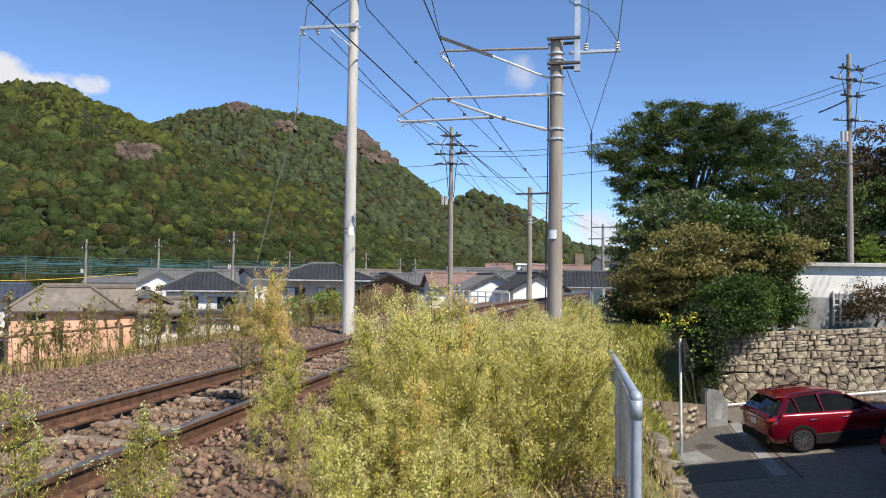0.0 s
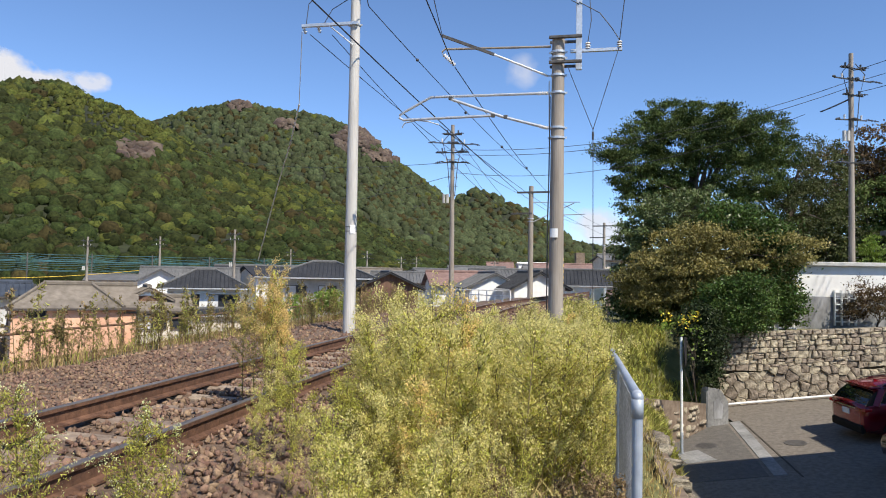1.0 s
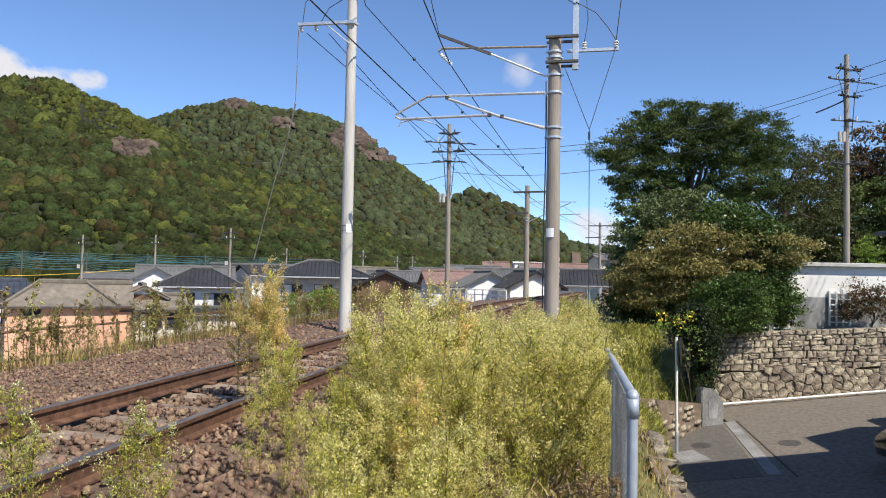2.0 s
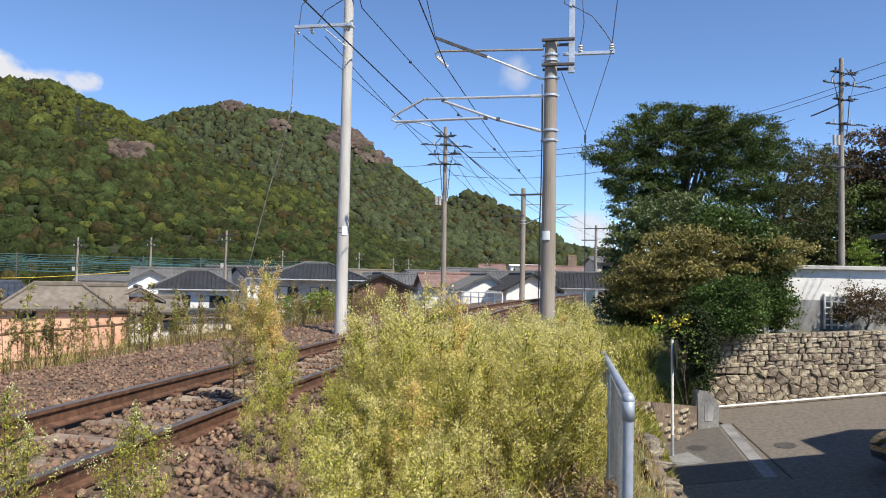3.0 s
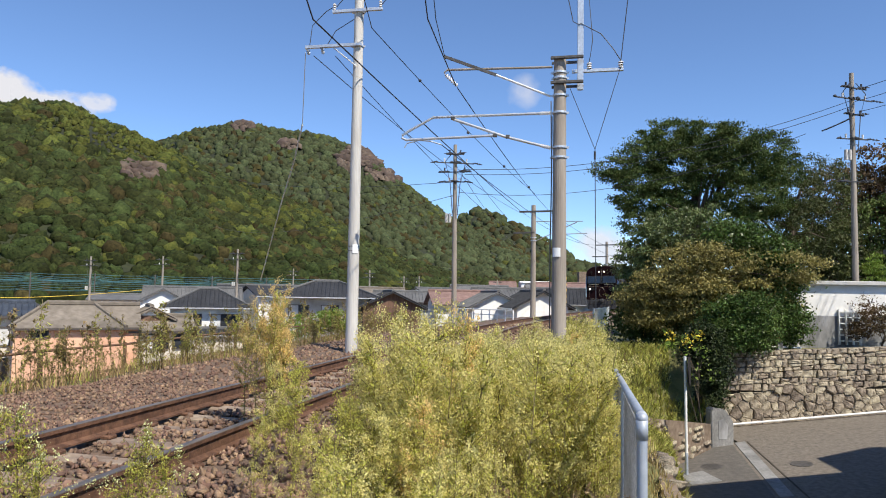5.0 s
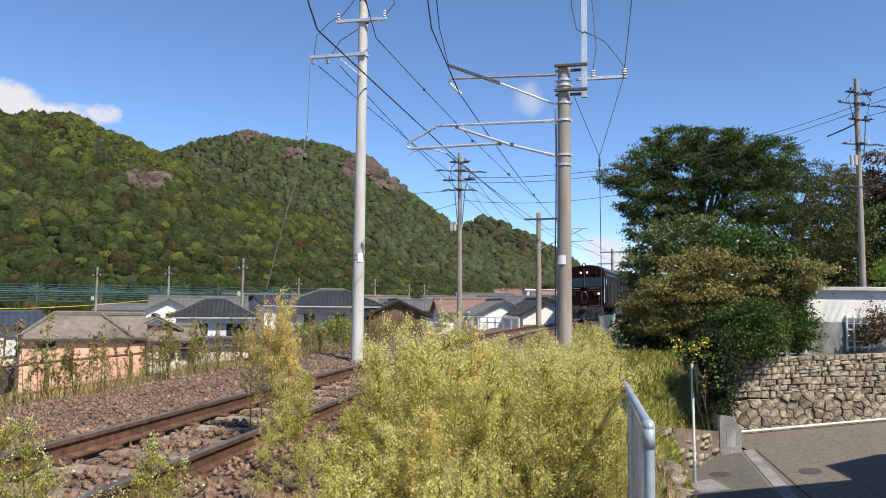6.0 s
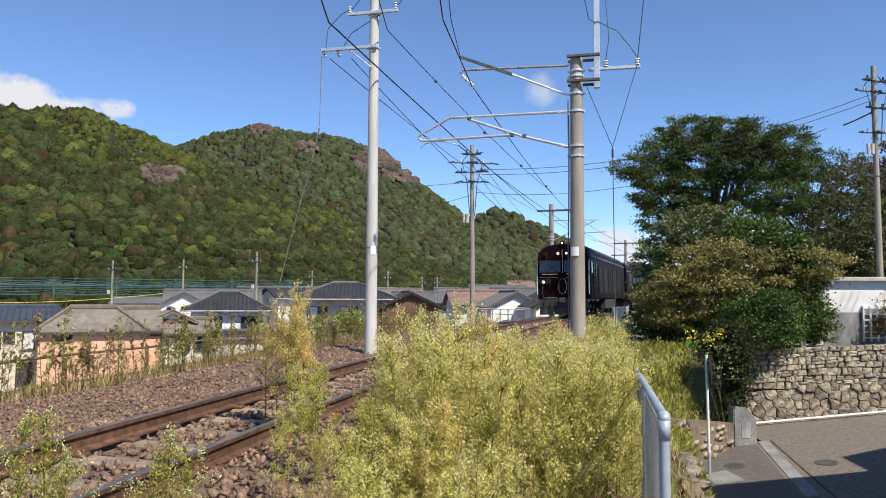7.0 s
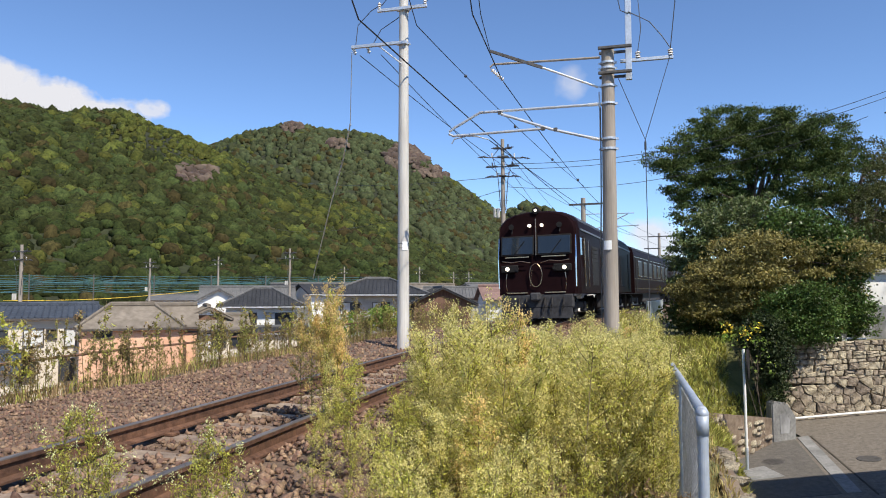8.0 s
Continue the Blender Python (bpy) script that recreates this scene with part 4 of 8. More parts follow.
    for k in range(len(heights)):
        x = x0
        while x < 17.6:
            w = rng.choice((0.13, 0.18, 0.23, 0.28, 0.36)) * rng.uniform(0.85, 1.15)
            a, b = x, x + w
            poly = [(a + rng.uniform(-0.02, 0.02) * (a > x0), bed(k + 1, a)), (b + rng.uniform(-0.02, 0.02), bed(k + 1, b)), (b + rng.uniform(-0.02, 0.02), bed(k, b)), (a + rng.uniform(-0.02, 0.02) * (a > x0), bed(k, a))]
            c = (a + b) / 2
            if bed(k, c) > middle(c) + 0.02:
                if w > 0.3 and rng.random() < 0.3:
                    zc = rng.uniform(0.4, 0.6)
                    q0, q1 = poly[0][1] * zc + poly[3][1] * (1 - zc), poly[1][1] * zc + poly[2][1] * (1 - zc)
                    lay([poly[0], poly[1], (poly[1][0], q1), (poly[0][0], q0)])
                    lay([(poly[0][0], q0), (poly[1][0], q1), poly[2], poly[3]])
                else:
                    lay(clip_poly(poly, c, middle(c) + 0.03, 0.05, -1.0))
            x += w
    site(wall)
    # return face along the passage
    for k in range(14):
        for row in range(7):
            o = new("stone", rng.choice(shapes))
            o.parent = wall
            o.matrix_basis = pose(x0 + 0.16, y + 0.5 + k * 0.42, -2.75 + row * 0.32, 0, rng.uniform(-6, 6), 90) @ Matrix.Diagonal((0.45, 0.4, 0.35, 1))
        if k > 5:
            break
    # pipe lying along the foot
    bm = bmesh.new()
    bent(bm, [(xx, y - 0.22, float(sketch_z(xx, y)) + 0.1) for xx in np.arange(8.6, 19, 0.8)], 0.034, 10)
    site(tagged(part("drain_pipe", bm, M["white"]), "pale plastic pipe lying along the wall foot", "pipe"))


build_stone_wall()


def build_hut():
    x, y, z = 10.95, 22.9, -0.32
    hut = empty("hut", pose(x, y + 1.0, 0, 0, 0, -4), "small white flat-roofed hut with a stained plinth", "hut")
    bm = bmesh.new()
    box(bm, (2.0, 0.9, z + 1.48), (3.7, 1.8, 0.76 + 0.3), bevel=0.01)
    part("wall", bm, M["white_wall"], hut, "clean white rendered wall")
    bm = bmesh.new()
    box(bm, (2.0, 0.9, z + 0.35), (3.72, 1.82, 1.2), bevel=0.01)
    part("plinth", bm, M["stained_wall"], hut, "grey plinth with dark water stains")
    bm = bmesh.new()
    box(bm, (2.0, 0.87, z + 2.03), (5.6, 2.1, 0.13), bevel=0.015)
    part("roof_slab", bm, M["grey_wall"], hut, "thin grey flat roof slab")
    bm = bmesh.new()
    box(bm, (0.3, 0.6, z + 2.13), (0.25, 0.2, 0.08), bevel=0.01)
    part("roof_cap", bm, M["white"], hut)
    bm = bmesh.new()
    rod(bm, (0.5, -0.12, z - 0.2), (0.5, -0.12, z + 0.72), 0.07, seg=10)
    part("post", bm, M["grey_wall"], hut)
    bm = bmesh.new()
    for i in range(3):
        for j in range(6):
            box(bm, (1.95 + i * 0.22, -0.06, z + 0.15 + j * 0.19), (0.17, 0.09, 0.035))
        box(bm, (1.85 + i * 0.22, -0.06, z + 0.6), (0.035, 0.09, 1.15))
    box(bm, (2.5, -0.06, z + 0.6), (0.035, 0.09, 1.15))
    part("block_screen", bm, M["white"], hut, "white pierced block screen")
    site(hut)
    # red-capped stub on the terrace
    bm = bmesh.new()
    box(bm, (10.4, 22.75, -0.30), (0.16, 0.16, 0.3), bevel=0.01)
    stub = tagged(part("marker_stub", bm, M["concrete"]), "short concrete marker with a red cap", "marker")
    bm = bmesh.new()
    box(bm, (10.4, 22.75, -0.09), (0.17, 0.17, 0.13), bevel=0.01)
    part("cap", bm, M["red"], stub, "red painted cap")
    site(stub)
    bm = bmesh.new()
    bent(bm, [(9.4, 22.8, -0.28), (10.2, 22.75, -0.33), (11.1, 22.8, -0.36)], 0.03, 7)
    site(tagged(part("loose_pipe", bm, M["white"]), "pale pipe lying on the terrace", "pipe"))


build_hut()


def build_road_edge():
    # retaining wall beside the near bank
    bm = bmesh.new()
    ys = np.arange(-6, 20.01, 0.5)
    prev = None
    for y in ys:
        e = float(smooth(8.5, 18, y))
        u = 4.24 + 1.5 * e
        p, q = off_line(float(y), u - 0.12), off_line(float(y), u + 0.12)
        top = (-0.64) * (1 - e) + (float(road_z(p.x, p.y)) + 0.85) * e
        bot = float(road_z(q.x, q.y)) - 0.3
        wob = 0.03 * math.sin(y * 5)
        ring = [bm.verts.new((p.x, p.y, bot)), bm.verts.new((p.x, p.y, top + wob)), bm.verts.new((q.x - 0.1, q.y, top + wob)), bm.verts.new((q.x, q.y, bot))]
        if prev:
            for a in range(3):
                bm.faces.new((prev[a], ring[a], ring[a + 1], prev[a + 1]))
        else:
            bm.faces.new(ring)
        prev = ring
    bm.faces.new(prev[::-1])
    bmesh.ops.recalc_face_normals(bm, faces=bm.faces[:])
    bank = tagged(part("wall_bank", bm, M["masonry"]), "low brown masonry retaining wall below the grassy bank", "wall", kind="structure")
    lumps = [bpy.data.meshes[q] for q in ["stone"] + ["stone.%03d" % k for k in range(1, 8)]]
    rng = random.Random(17)
    for i in range(110):
        y = 2.6 + 17 * (i / 110) + rng.uniform(-0.05, 0.05)
        e = float(smooth(8.5, 18, y))
        q = off_line(y, 4.24 + 1.5 * e + rng.uniform(-0.04, 0.03))
        zt = -0.64 * (1 - e) + (float(road_z(q.x, q.y)) + 0.85) * e
        o = new("stone", rng.choice(lumps))
        o.parent = bank
        o.matrix_basis = pose(q.x, q.y, zt - rng.choice((0.02, 0.16, 0.34, 0.5)), rng.uniform(-15, 15), rng.uniform(-15, 15), rng.uniform(0, 360)) @ Matrix.Diagonal((rng.uniform(0.10, 0.22), rng.uniform(0.10, 0.2), rng.uniform(0.07, 0.14), 1))
    # masonry foot with rough stones across the end of the bank
    foot = empty("wall_foot", pose(0, 0, 0), "crumbling low masonry wall at the foot of the bank", "wall")
    tagged(foot, kind="structure")
    rng = random.Random(5)
    a, b = Vector((4.3, 17.2)), Vector((7.25, 20.0))
    bm = bmesh.new()
    d = (b - a)
    n = Vector((-d.y, d.x)).normalized() * 0.25
    pts = [a, b, b + n, a + n]
    lo = [bm.verts.new((p.x, p.y, -3.7)) for p in pts]
    hi = [bm.verts.new((p.x, p.y, float(sketch_z(p.x, p.y)) + q)) for p, q in zip(pts, (1.7, 0.7, 0.7, 1.7))]
    for i in range(4):
        bm.faces.new((lo[i], lo[(i + 1) % 4], hi[(i + 1) % 4], hi[i]))
    bm.faces.new(hi)
    part("wall_core", bm, M["masonry"], foot)
    shapes = lumps
    inward = n.normalized() * 0.07
    for i in range(15):
        for j in range(8 if i < 7 else 5):
            k = (i + 0.5 + (j % 2) * 0.4 + rng.uniform(-0.2, 0.2)) / 15.6
            p = a.lerp(b, k) + inward * rng.uniform(0.6, 1.5)
            z = float(sketch_z(p.x, p.y)) + 0.06 + j * 0.17 + rng.uniform(-0.04, 0.04)
            if rng.random() < 0.25 or z > float(sketch_z(p.x, p.y)) + 1.6 - 1.0 * k:
                continue
            o = new("stone", rng.choice(shapes))
            o.parent = foot
            o.matrix_basis = pose(p.x, p.y, z, rng.uniform(-12, 12), rng.uniform(-12, 12), math.degrees(math.atan2(d.y, d.x)) + rng.uniform(-15, 15)) @ Matrix.Diagonal((rng.uniform(0.14, 0.3), 0.2, rng.uniform(0.1, 0.19), 1))
    site(foot)
    # concrete block
    blk = empty("concrete_block", pose(7.62, 20.35, float(sketch_z(7.62, 20.35)), 0, 0, 10) @ Matrix.Diagonal((0.8, 0.8, 1.06, 1)), "upright grey concrete block with a chamfered top", "concrete block")
    bm = bmesh.new()
    prism(bm, [(-0.42, -0.1), (0.42, -0.1), (0.42, 0.62), (0.12, 0.95), (-0.36, 1.0), (-0.42, 0.92)], "y", -0.2, 0.2)
    bmesh.ops.bevel(bm, geom=bm.edges[:], offset=0.03, segments=2, affect="EDGES")
    part("block", bm, M["drain_grey"], blk)
    # thin dark plate marks the recess, no hollow is cut
    bm = bmesh.new()
    prism(bm, [(-0.14, 0.2), (0.16, 0.2), (0.2, 0.55), (0.02, 0.72), (-0.16, 0.66)], "y", -0.212, -0.2)
    part("recess", bm, M["stained_wall"], blk, "dark face of the recess")
    site(blk)
    # drain strip, patches and manholes on the road
    def slab(name, pts, mat, lift, label, cat):
        bm = bmesh.new()
        hi = [bm.verts.new((px, py, float(sketch_z(px, py)) + 0.02 + lift)) for px, py in pts]
        lo = [bm.verts.new((px, py, float(sketch_z(px, py)) - 0.02)) for px, py in pts]
        fs = [bm.faces.new(hi)] + [bm.faces.new((lo[i], lo[(i + 1) % len(pts)], hi[(i + 1) % len(pts)], hi[i])) for i in range(len(pts))]
        bmesh.ops.recalc_face_normals(bm, faces=fs)
        return site(tagged(part(name, bm, mat), label, cat, kind="structure"))
    slab("trim_drain", [(8.05, 20.4), (8.35, 20.45), (7.5, 15.8), (7.2, 15.8)], M["drain_grey"], 0.012, "pale concrete drain cover strip across the road", "drain")
    slab("trim_seam", [(8.4, 20.45), (8.44, 20.45), (7.75, 15.6), (7.71, 15.6)], M["joint"], 0.006, "dark joint in the asphalt", "joint")
    slab("trim_patch", [(6.0, 19.6), (7.95, 20.35), (7.1, 15.8), (5.4, 15.8)], M["patch"], 0.006, "darker strip of older asphalt beside the drain", "asphalt patch")
    slab("trim_pad", [(5.75, 17.9), (6.35, 18.1), (6.5, 17.2), (5.75, 17.1)], M["drain_grey"], 0.014, "pale concrete pad round the post", "concrete pad")
    for px, py in ((6.68, 18.39), (8.74, 18.02)):
        ring = [(px + 0.26 * math.cos(k * math.pi / 10), py + 0.26 * math.sin(k * math.pi / 10)) for k in range(20)]
        tagged(slab("manhole_cover", ring, M["steel_dark"], 0.008, "round iron manhole cover in the road", "manhole cover"), group="manhole covers")


build_road_edge()


def build_mirror_post():
    p = polar(18.15, 18.85)
    z = float(sketch_z(p.x, p.y))
    top = rise(-4.25, 18.85)
    t = empty("sign_post", pose(p.x, p.y, 0, 0, -0.6, 0), "white steel post with a sign seen edge-on", "road sign")
    bm = bmesh.new()
    rod(bm, (0, 0, z), (0, 0, top), 0.034, seg=12)
    part("post", bm, M["white"], t)
    bm = bmesh.new()
    rod(bm, (0, 0, z), (0, 0, z + 0.55), 0.038, seg=12)
    part("sleeve", bm, M["pipe"], t, "grey-blue lower sleeve")
    bm = bmesh.new()
    m = Matrix.Translation((0.09, -0.03, top - 0.36)) @ pose(0, 0, 0, 90, 0, 68)
    bmesh.ops.create_cone(bm, cap_ends=True, segments=28, radius1=0.36, radius2=0.36, depth=0.03, matrix=m)
    part("sign_disc", bm, M["grille"], t, "round grey back of the sign")
    site(t)


build_mirror_post()


def build_fence():
    """Chain-link fence with a bent tubular frame beside the standpoint."""
    f = empty("chain_link_fence", pose(0, 0, 0), "galvanised tubular fence with chain-link mesh", "fence")
    a, b = Vector((0.775, 2.88, 0)), Vector((1.47, 6.3, 0))
    za, zb = 0.635, 0.475
    bm = bmesh.new()
    d = (b - a).normalized()
    top = a + Vector((0, 0, za))
    rod(bm, (a.x, a.y, -0.6), (a.x, a.y, za - 0.012), 0.021, seg=18)
    rod(bm, a + d * 0.012 + Vector((0, 0, za)), b + Vector((0, 0, zb)), 0.0205, seg=18)
    rod(bm, b + Vector((0, 0, zb)), b + d * 0.05 + Vector((0, 0, zb - 0.09)), 0.0205, seg=12)
    part("frame_tube", bm, M["pipe"], f)
    bm = bmesh.new()
    bmesh.ops.create_uvsphere(bm, u_segments=18, v_segments=12, radius=0.0245, matrix=Matrix.Translation(top - Vector((0, 0, 0.004))))
    rod(bm, (a.x, a.y, za - 0.085), (a.x, a.y, za - 0.004), 0.0238, seg=18)
    rod(bm, top, top + d * 0.07 + Vector((0, 0, (zb - za) * 0.02)), 0.0238, seg=18)
    part("elbow_joint", bm, M["pipe"], f, "cast elbow fitting at the corner", smooth=True)
    for k in (0.5, 1.0):
        c = a.lerp(b, k)
        bm = bmesh.new()
        rod(bm, (c.x, c.y, -0.7), (c.x, c.y, za + (zb - za) * k - 0.01), 0.019, seg=12)
        part("post", bm, M["pipe"], f)
    # mesh: two sets of crossing zigzag wires
    bm = bmesh.new()
    L, H, s = (b - a).length, 0.98, 0.056
    n = int(L / s)
    for i in range(n):
        for j in range(int(H / s)):
            for dx, dz in ((1, 1), (1, -1)):
                k0, k1 = (i) * s, (i + 1) * s
                z0 = j * s + (0 if dz > 0 else s)
                t0 = za + (zb - za) * k0 / L - 0.02 - H + z0
                p = a + d * k0 + Vector((0.004 * dz, 0, t0))
                q = a + d * k1 + Vector((0.004 * dz, 0, t0 + dz * s))
                rod(bm, p, q, 0.0013, seg=4, caps=False)
    part("wire_mesh", bm, M["mesh_wire"], f, "diamond chain-link mesh")


build_fence()


def build_far_fence():
    f = empty("mesh_fence", pose(0, 0, 0), "pale mesh fence beside the line", "fence")
    pts = [off_line(y, 2.75) for y in (36, 38.5, 41, 43.5)]
    for p in pts:
        bm = bmesh.new()
        rod(bm, (p.x, p.y, -0.6), (p.x, p.y, 0.62), 0.035, seg=8)
        part("post", bm, M["galv"], f)
    bm = bmesh.new()
    for a, b in zip(pts, pts[1:]):
        for z in (-0.35, 0.55):
            rod(bm, a + Vector((0, 0, z)), b + Vector((0, 0, z)), 0.025, seg=6)
        for i in range(40):
            q = a.lerp(b, i / 40)
            rod(bm, q + Vector((0, 0, -0.35)), q + Vector((0, 0, 0.55)), 0.011, seg=3)
    part("rails_and_mesh", bm, M["galv"], f)


build_far_fence()


def build_guard_rail():
    f = empty("guard_rail", pose(0, 0, 0), "low white pipe guard rail beyond the weeds", "fence")
    pts = [polar(0.3 + 0.62 * i, 50 - 0.6 * i) for i in range(9)]
    for p in pts:
        bm = bmesh.new()
        rod(bm, (p.x, p.y, float(ground_z(p.x, p.y)) - 0.2), (p.x, p.y, rise(-0.95, 50)), 0.04, seg=8)
        part("post", bm, M["white"], f)
    for e in (-0.98, -1.35):
        bm = bmesh.new()
        bent(bm, [p + Vector((0, 0, rise(e, 50))) for p in pts], 0.032, 6)
        part("rail", bm, M["white"], f)


build_guard_rail()


def build_left_fence():
    f = empty("pipe_fence", pose(0, 0, 0), "rusty pipe fence along the edge of the railway", "fence")
    ys = np.arange(2.0, 34, 2.4)
    pts = [off_line(float(y), -5.75 - 0.02 * y) for y in ys]
    for p in pts:
        bm = bmesh.new()
        box(bm, (p.x, p.y, -0.62), (0.06, 0.06, 1.3), bevel=0.008)
        part("post", bm, M["rust_pipe"], f)
    for z in (0.0, -0.5):
        bm = bmesh.new()
        bent(bm, [p + Vector((0, 0, z + 0.015 * math.sin(i * 2.1))) for i, p in enumerate(pts)], 0.024, 8)
        part("rail_pipe", bm, M["rust_pipe"], f)


build_left_fence()


# ---- houses of the village ----
def window(house, m, w, h, frame_mat, curtain=0.0, panes=2):
    """A window in a wall: m carries x along the wall, z up, -y outwards."""
    bm = bmesh.new()
    t = 0.06
    for c, s in (((0, 0, h / 2), (w, 0.1, t)), ((0, 0, -h / 2), (w, 0.14, t)), ((-w / 2, 0, 0), (t, 0.1, h + t)), ((w / 2, 0, 0), (t, 0.1, h + t))):
        box(bm, c, s, m)
    for i in range(1, panes):
        box(bm, (-w / 2 + w * i / panes, 0, 0), (t * 0.8, 0.09, h), m)
    win = part("window", bm, M[frame_mat], house)
    for i in range(panes):
        bm = bmesh.new()
        pw = w / panes
        box(bm, (-w / 2 + pw * (i + 0.5), 0.02, 0), (pw - 0.03, 0.03, h - 0.03), m)
        part("pane", bm, M["curtain" if (i + 0.5) / panes < curtain else "glass_dark"], win)
    return win


def house(bearing, dist, turn, width, depth, eave, ridge, wall_mat, roof_mat, label, hip=0.0, over=0.5, windows=(), ribs=0.0, base=-3.6, gable_mat=None):
    """A house: ridge along local x; windows (side, along, z, w, h, curtain): side f front (-y), l left, r right."""
    p = polar(bearing, dist)
    th = empty("house", pose(p.x, p.y, 0, 0, 0, turn), label, "house")
    W, D = width / 2, depth / 2
    bm = bmesh.new()
    box(bm, (0, 0, (base + eave) / 2), (width, depth, eave - base))
    part("wall", bm, M[wall_mat], th)
    if hip < W * 0.9:
        for s in (-1, 1):
            if hip:
                break
            bm = bmesh.new()
            a = [bm.verts.new((s * W, -D, eave)), bm.verts.new((s * W, D, eave)), bm.verts.new((s * W, 0, ridge - 0.1))]
            b = [bm.verts.new((s * (W - 0.15), v.co.y, v.co.z)) for v in a]
            bm.faces.new(a)
            bm.faces.new(b[::-1])
            for i in range(3):
                bm.faces.new((a[i], b[i], b[(i + 1) % 3], a[(i + 1) % 3]))
            bmesh.ops.recalc_face_normals(bm, faces=bm.faces[:])
            part("gable", bm, M[gable_mat or wall_mat], th)
    # roof: thick slopes, tile ribs, ridge cap
    k = (ridge - eave) / D
    drop = k * over
    ox, oy = W + over * (1 if hip else 0.8), D + over
    bm = bmesh.new()
    e = [(-ox, -oy, eave - drop), (ox, -oy, eave - drop), (ox, oy, eave - drop), (-ox, oy, eave - drop)]
    r = [(-ox + (hip + over if hip else 0), 0, ridge), (ox - (hip + over if hip else 0), 0, ridge)]
    th0 = 0.14
    v = [bm.verts.new(q) for q in e + r] + [bm.verts.new((q[0], q[1], q[2] - th0)) for q in e + r]
    fs = [(0, 1, 5, 4), (2, 3, 4, 5), (1, 2, 5), (3, 0, 4)] if hip else [(0, 1, 5, 4), (2, 3, 4, 5)]
    for f in fs:
        bm.faces.new([v[i] for i in f])
        bm.faces.new([v[i + 6] for i in f][::-1])
    ring = [0, 1, 2, 3] if hip else [0, 1, 5, 2, 3, 4]
    for i in range(len(ring)):
        a, b = ring[i], ring[(i + 1) % len(ring)]
        bm.faces.new((v[a + 6], v[b + 6], v[b], v[a]))
    bmesh.ops.recalc_face_normals(bm, faces=bm.faces[:])
    roof = part("roof", bm, M[roof_mat], th)
    if ribs:
        bm = bmesh.new()
        n = int(2 * ox / ribs)
        for i in range(n + 1):
            x = -ox + 2 * ox * i / n
            reach = 1.0
            if hip:
                reach = min(1.0, (ox - abs(x)) / max(hip + over, 0.01))
            if reach < 0.08:
                continue
            for s in (-1, 1):
                a = Vector((x, s * oy, eave - drop + 0.02))
                b = Vector((x, s * oy * (1 - reach), eave - drop + (ridge - eave + drop) * reach + 0.02))
                rod(bm, a, b, 0.045, seg=4, caps=False)
        tagged(part("tile_ribs", bm, M[roof_mat], roof), kind="stuff")
    bm = bmesh.new()
    rod(bm, Vector(r[0]) + Vector((0, 0, 0.06)), Vector(r[1]) + Vector((0, 0, 0.06)), 0.14, seg=6)
    if hip:
        for i, j in ((0, 0), (1, 1), (2, 1), (3, 0)):
            rod(bm, Vector(e[i]) + Vector((0, 0, 0.04)), Vector(r[j]) + Vector((0, 0, 0.06)), 0.10, seg=6)
    part("ridge_cap", bm, M["tile_grey" if roof_mat == "tile_dark" else roof_mat], roof)
    for s in (-1, 1):
        bm = bmesh.new()
        box(bm, (0, s * (oy + 0.05), eave - drop - 0.08), (2 * ox, 0.1, 0.1))
        part("gutter", bm, M["frame_pale" if roof_mat == "tile_dark" else "frame_dark"], roof)
    for side, along, z, w, h, cur in windows:
        m = {"f": Matrix.Translation((along, -D - 0.02, z)), "l": Matrix.Translation((-W - 0.02, along, z)) @ pose(0, 0, 0, 0, 0, -90), "r": Matrix.Translation((W + 0.02, along, z)) @ pose(0, 0, 0, 0, 0, 90)}[side]
        window(th, m, w, h, "frame_dark", cur, max(1, round(w / 0.85)))
    return th


# orange house and its annexe
house(-27.45, 44.0, 27, 4.9, 4.6, rise(-2.5, 41.7), rise(-1.0, 44), "orange_wall", "tile_brown", "single-storey orange rendered house with a shallow brown roof", hip=1.3, over=0.22, base=-5.4,
      windows=(("f", -1.35, rise(-3.05, 41.7), 0.85, 0.4, 0),))
house(-24.7, 44.8, 27, 2.4, 4.2, rise(-2.5, 42.5), rise(-1.05, 44.6), "orange_wall", "tile_brown", "recessed orange wing under the same brown roof", over=0.2, base=-5.4)
house(-21.6, 45.0, 27, 3.2, 3.6, rise(-2.75, 43), rise(-1.9, 44), "beige_wall", "tile_brown", "low annexe with a porch roof", over=0.3, base=-5.4,
      windows=(("f", -0.4, rise(-3.7, 43), 1.5, 0.8, 0.7), ("f", 1.0, rise(-3.7, 43), 0.8, 0.8, 0.2)))
house(-22.3, 45.6, 117, 2.6, 1.9, rise(-1.8, 44), rise(-1.15, 45), "brown_wall", "tile_brown", "small gabled upper room with white infill", over=0.35, base=-5.4, ribs=0.3, gable_mat="white_wall")
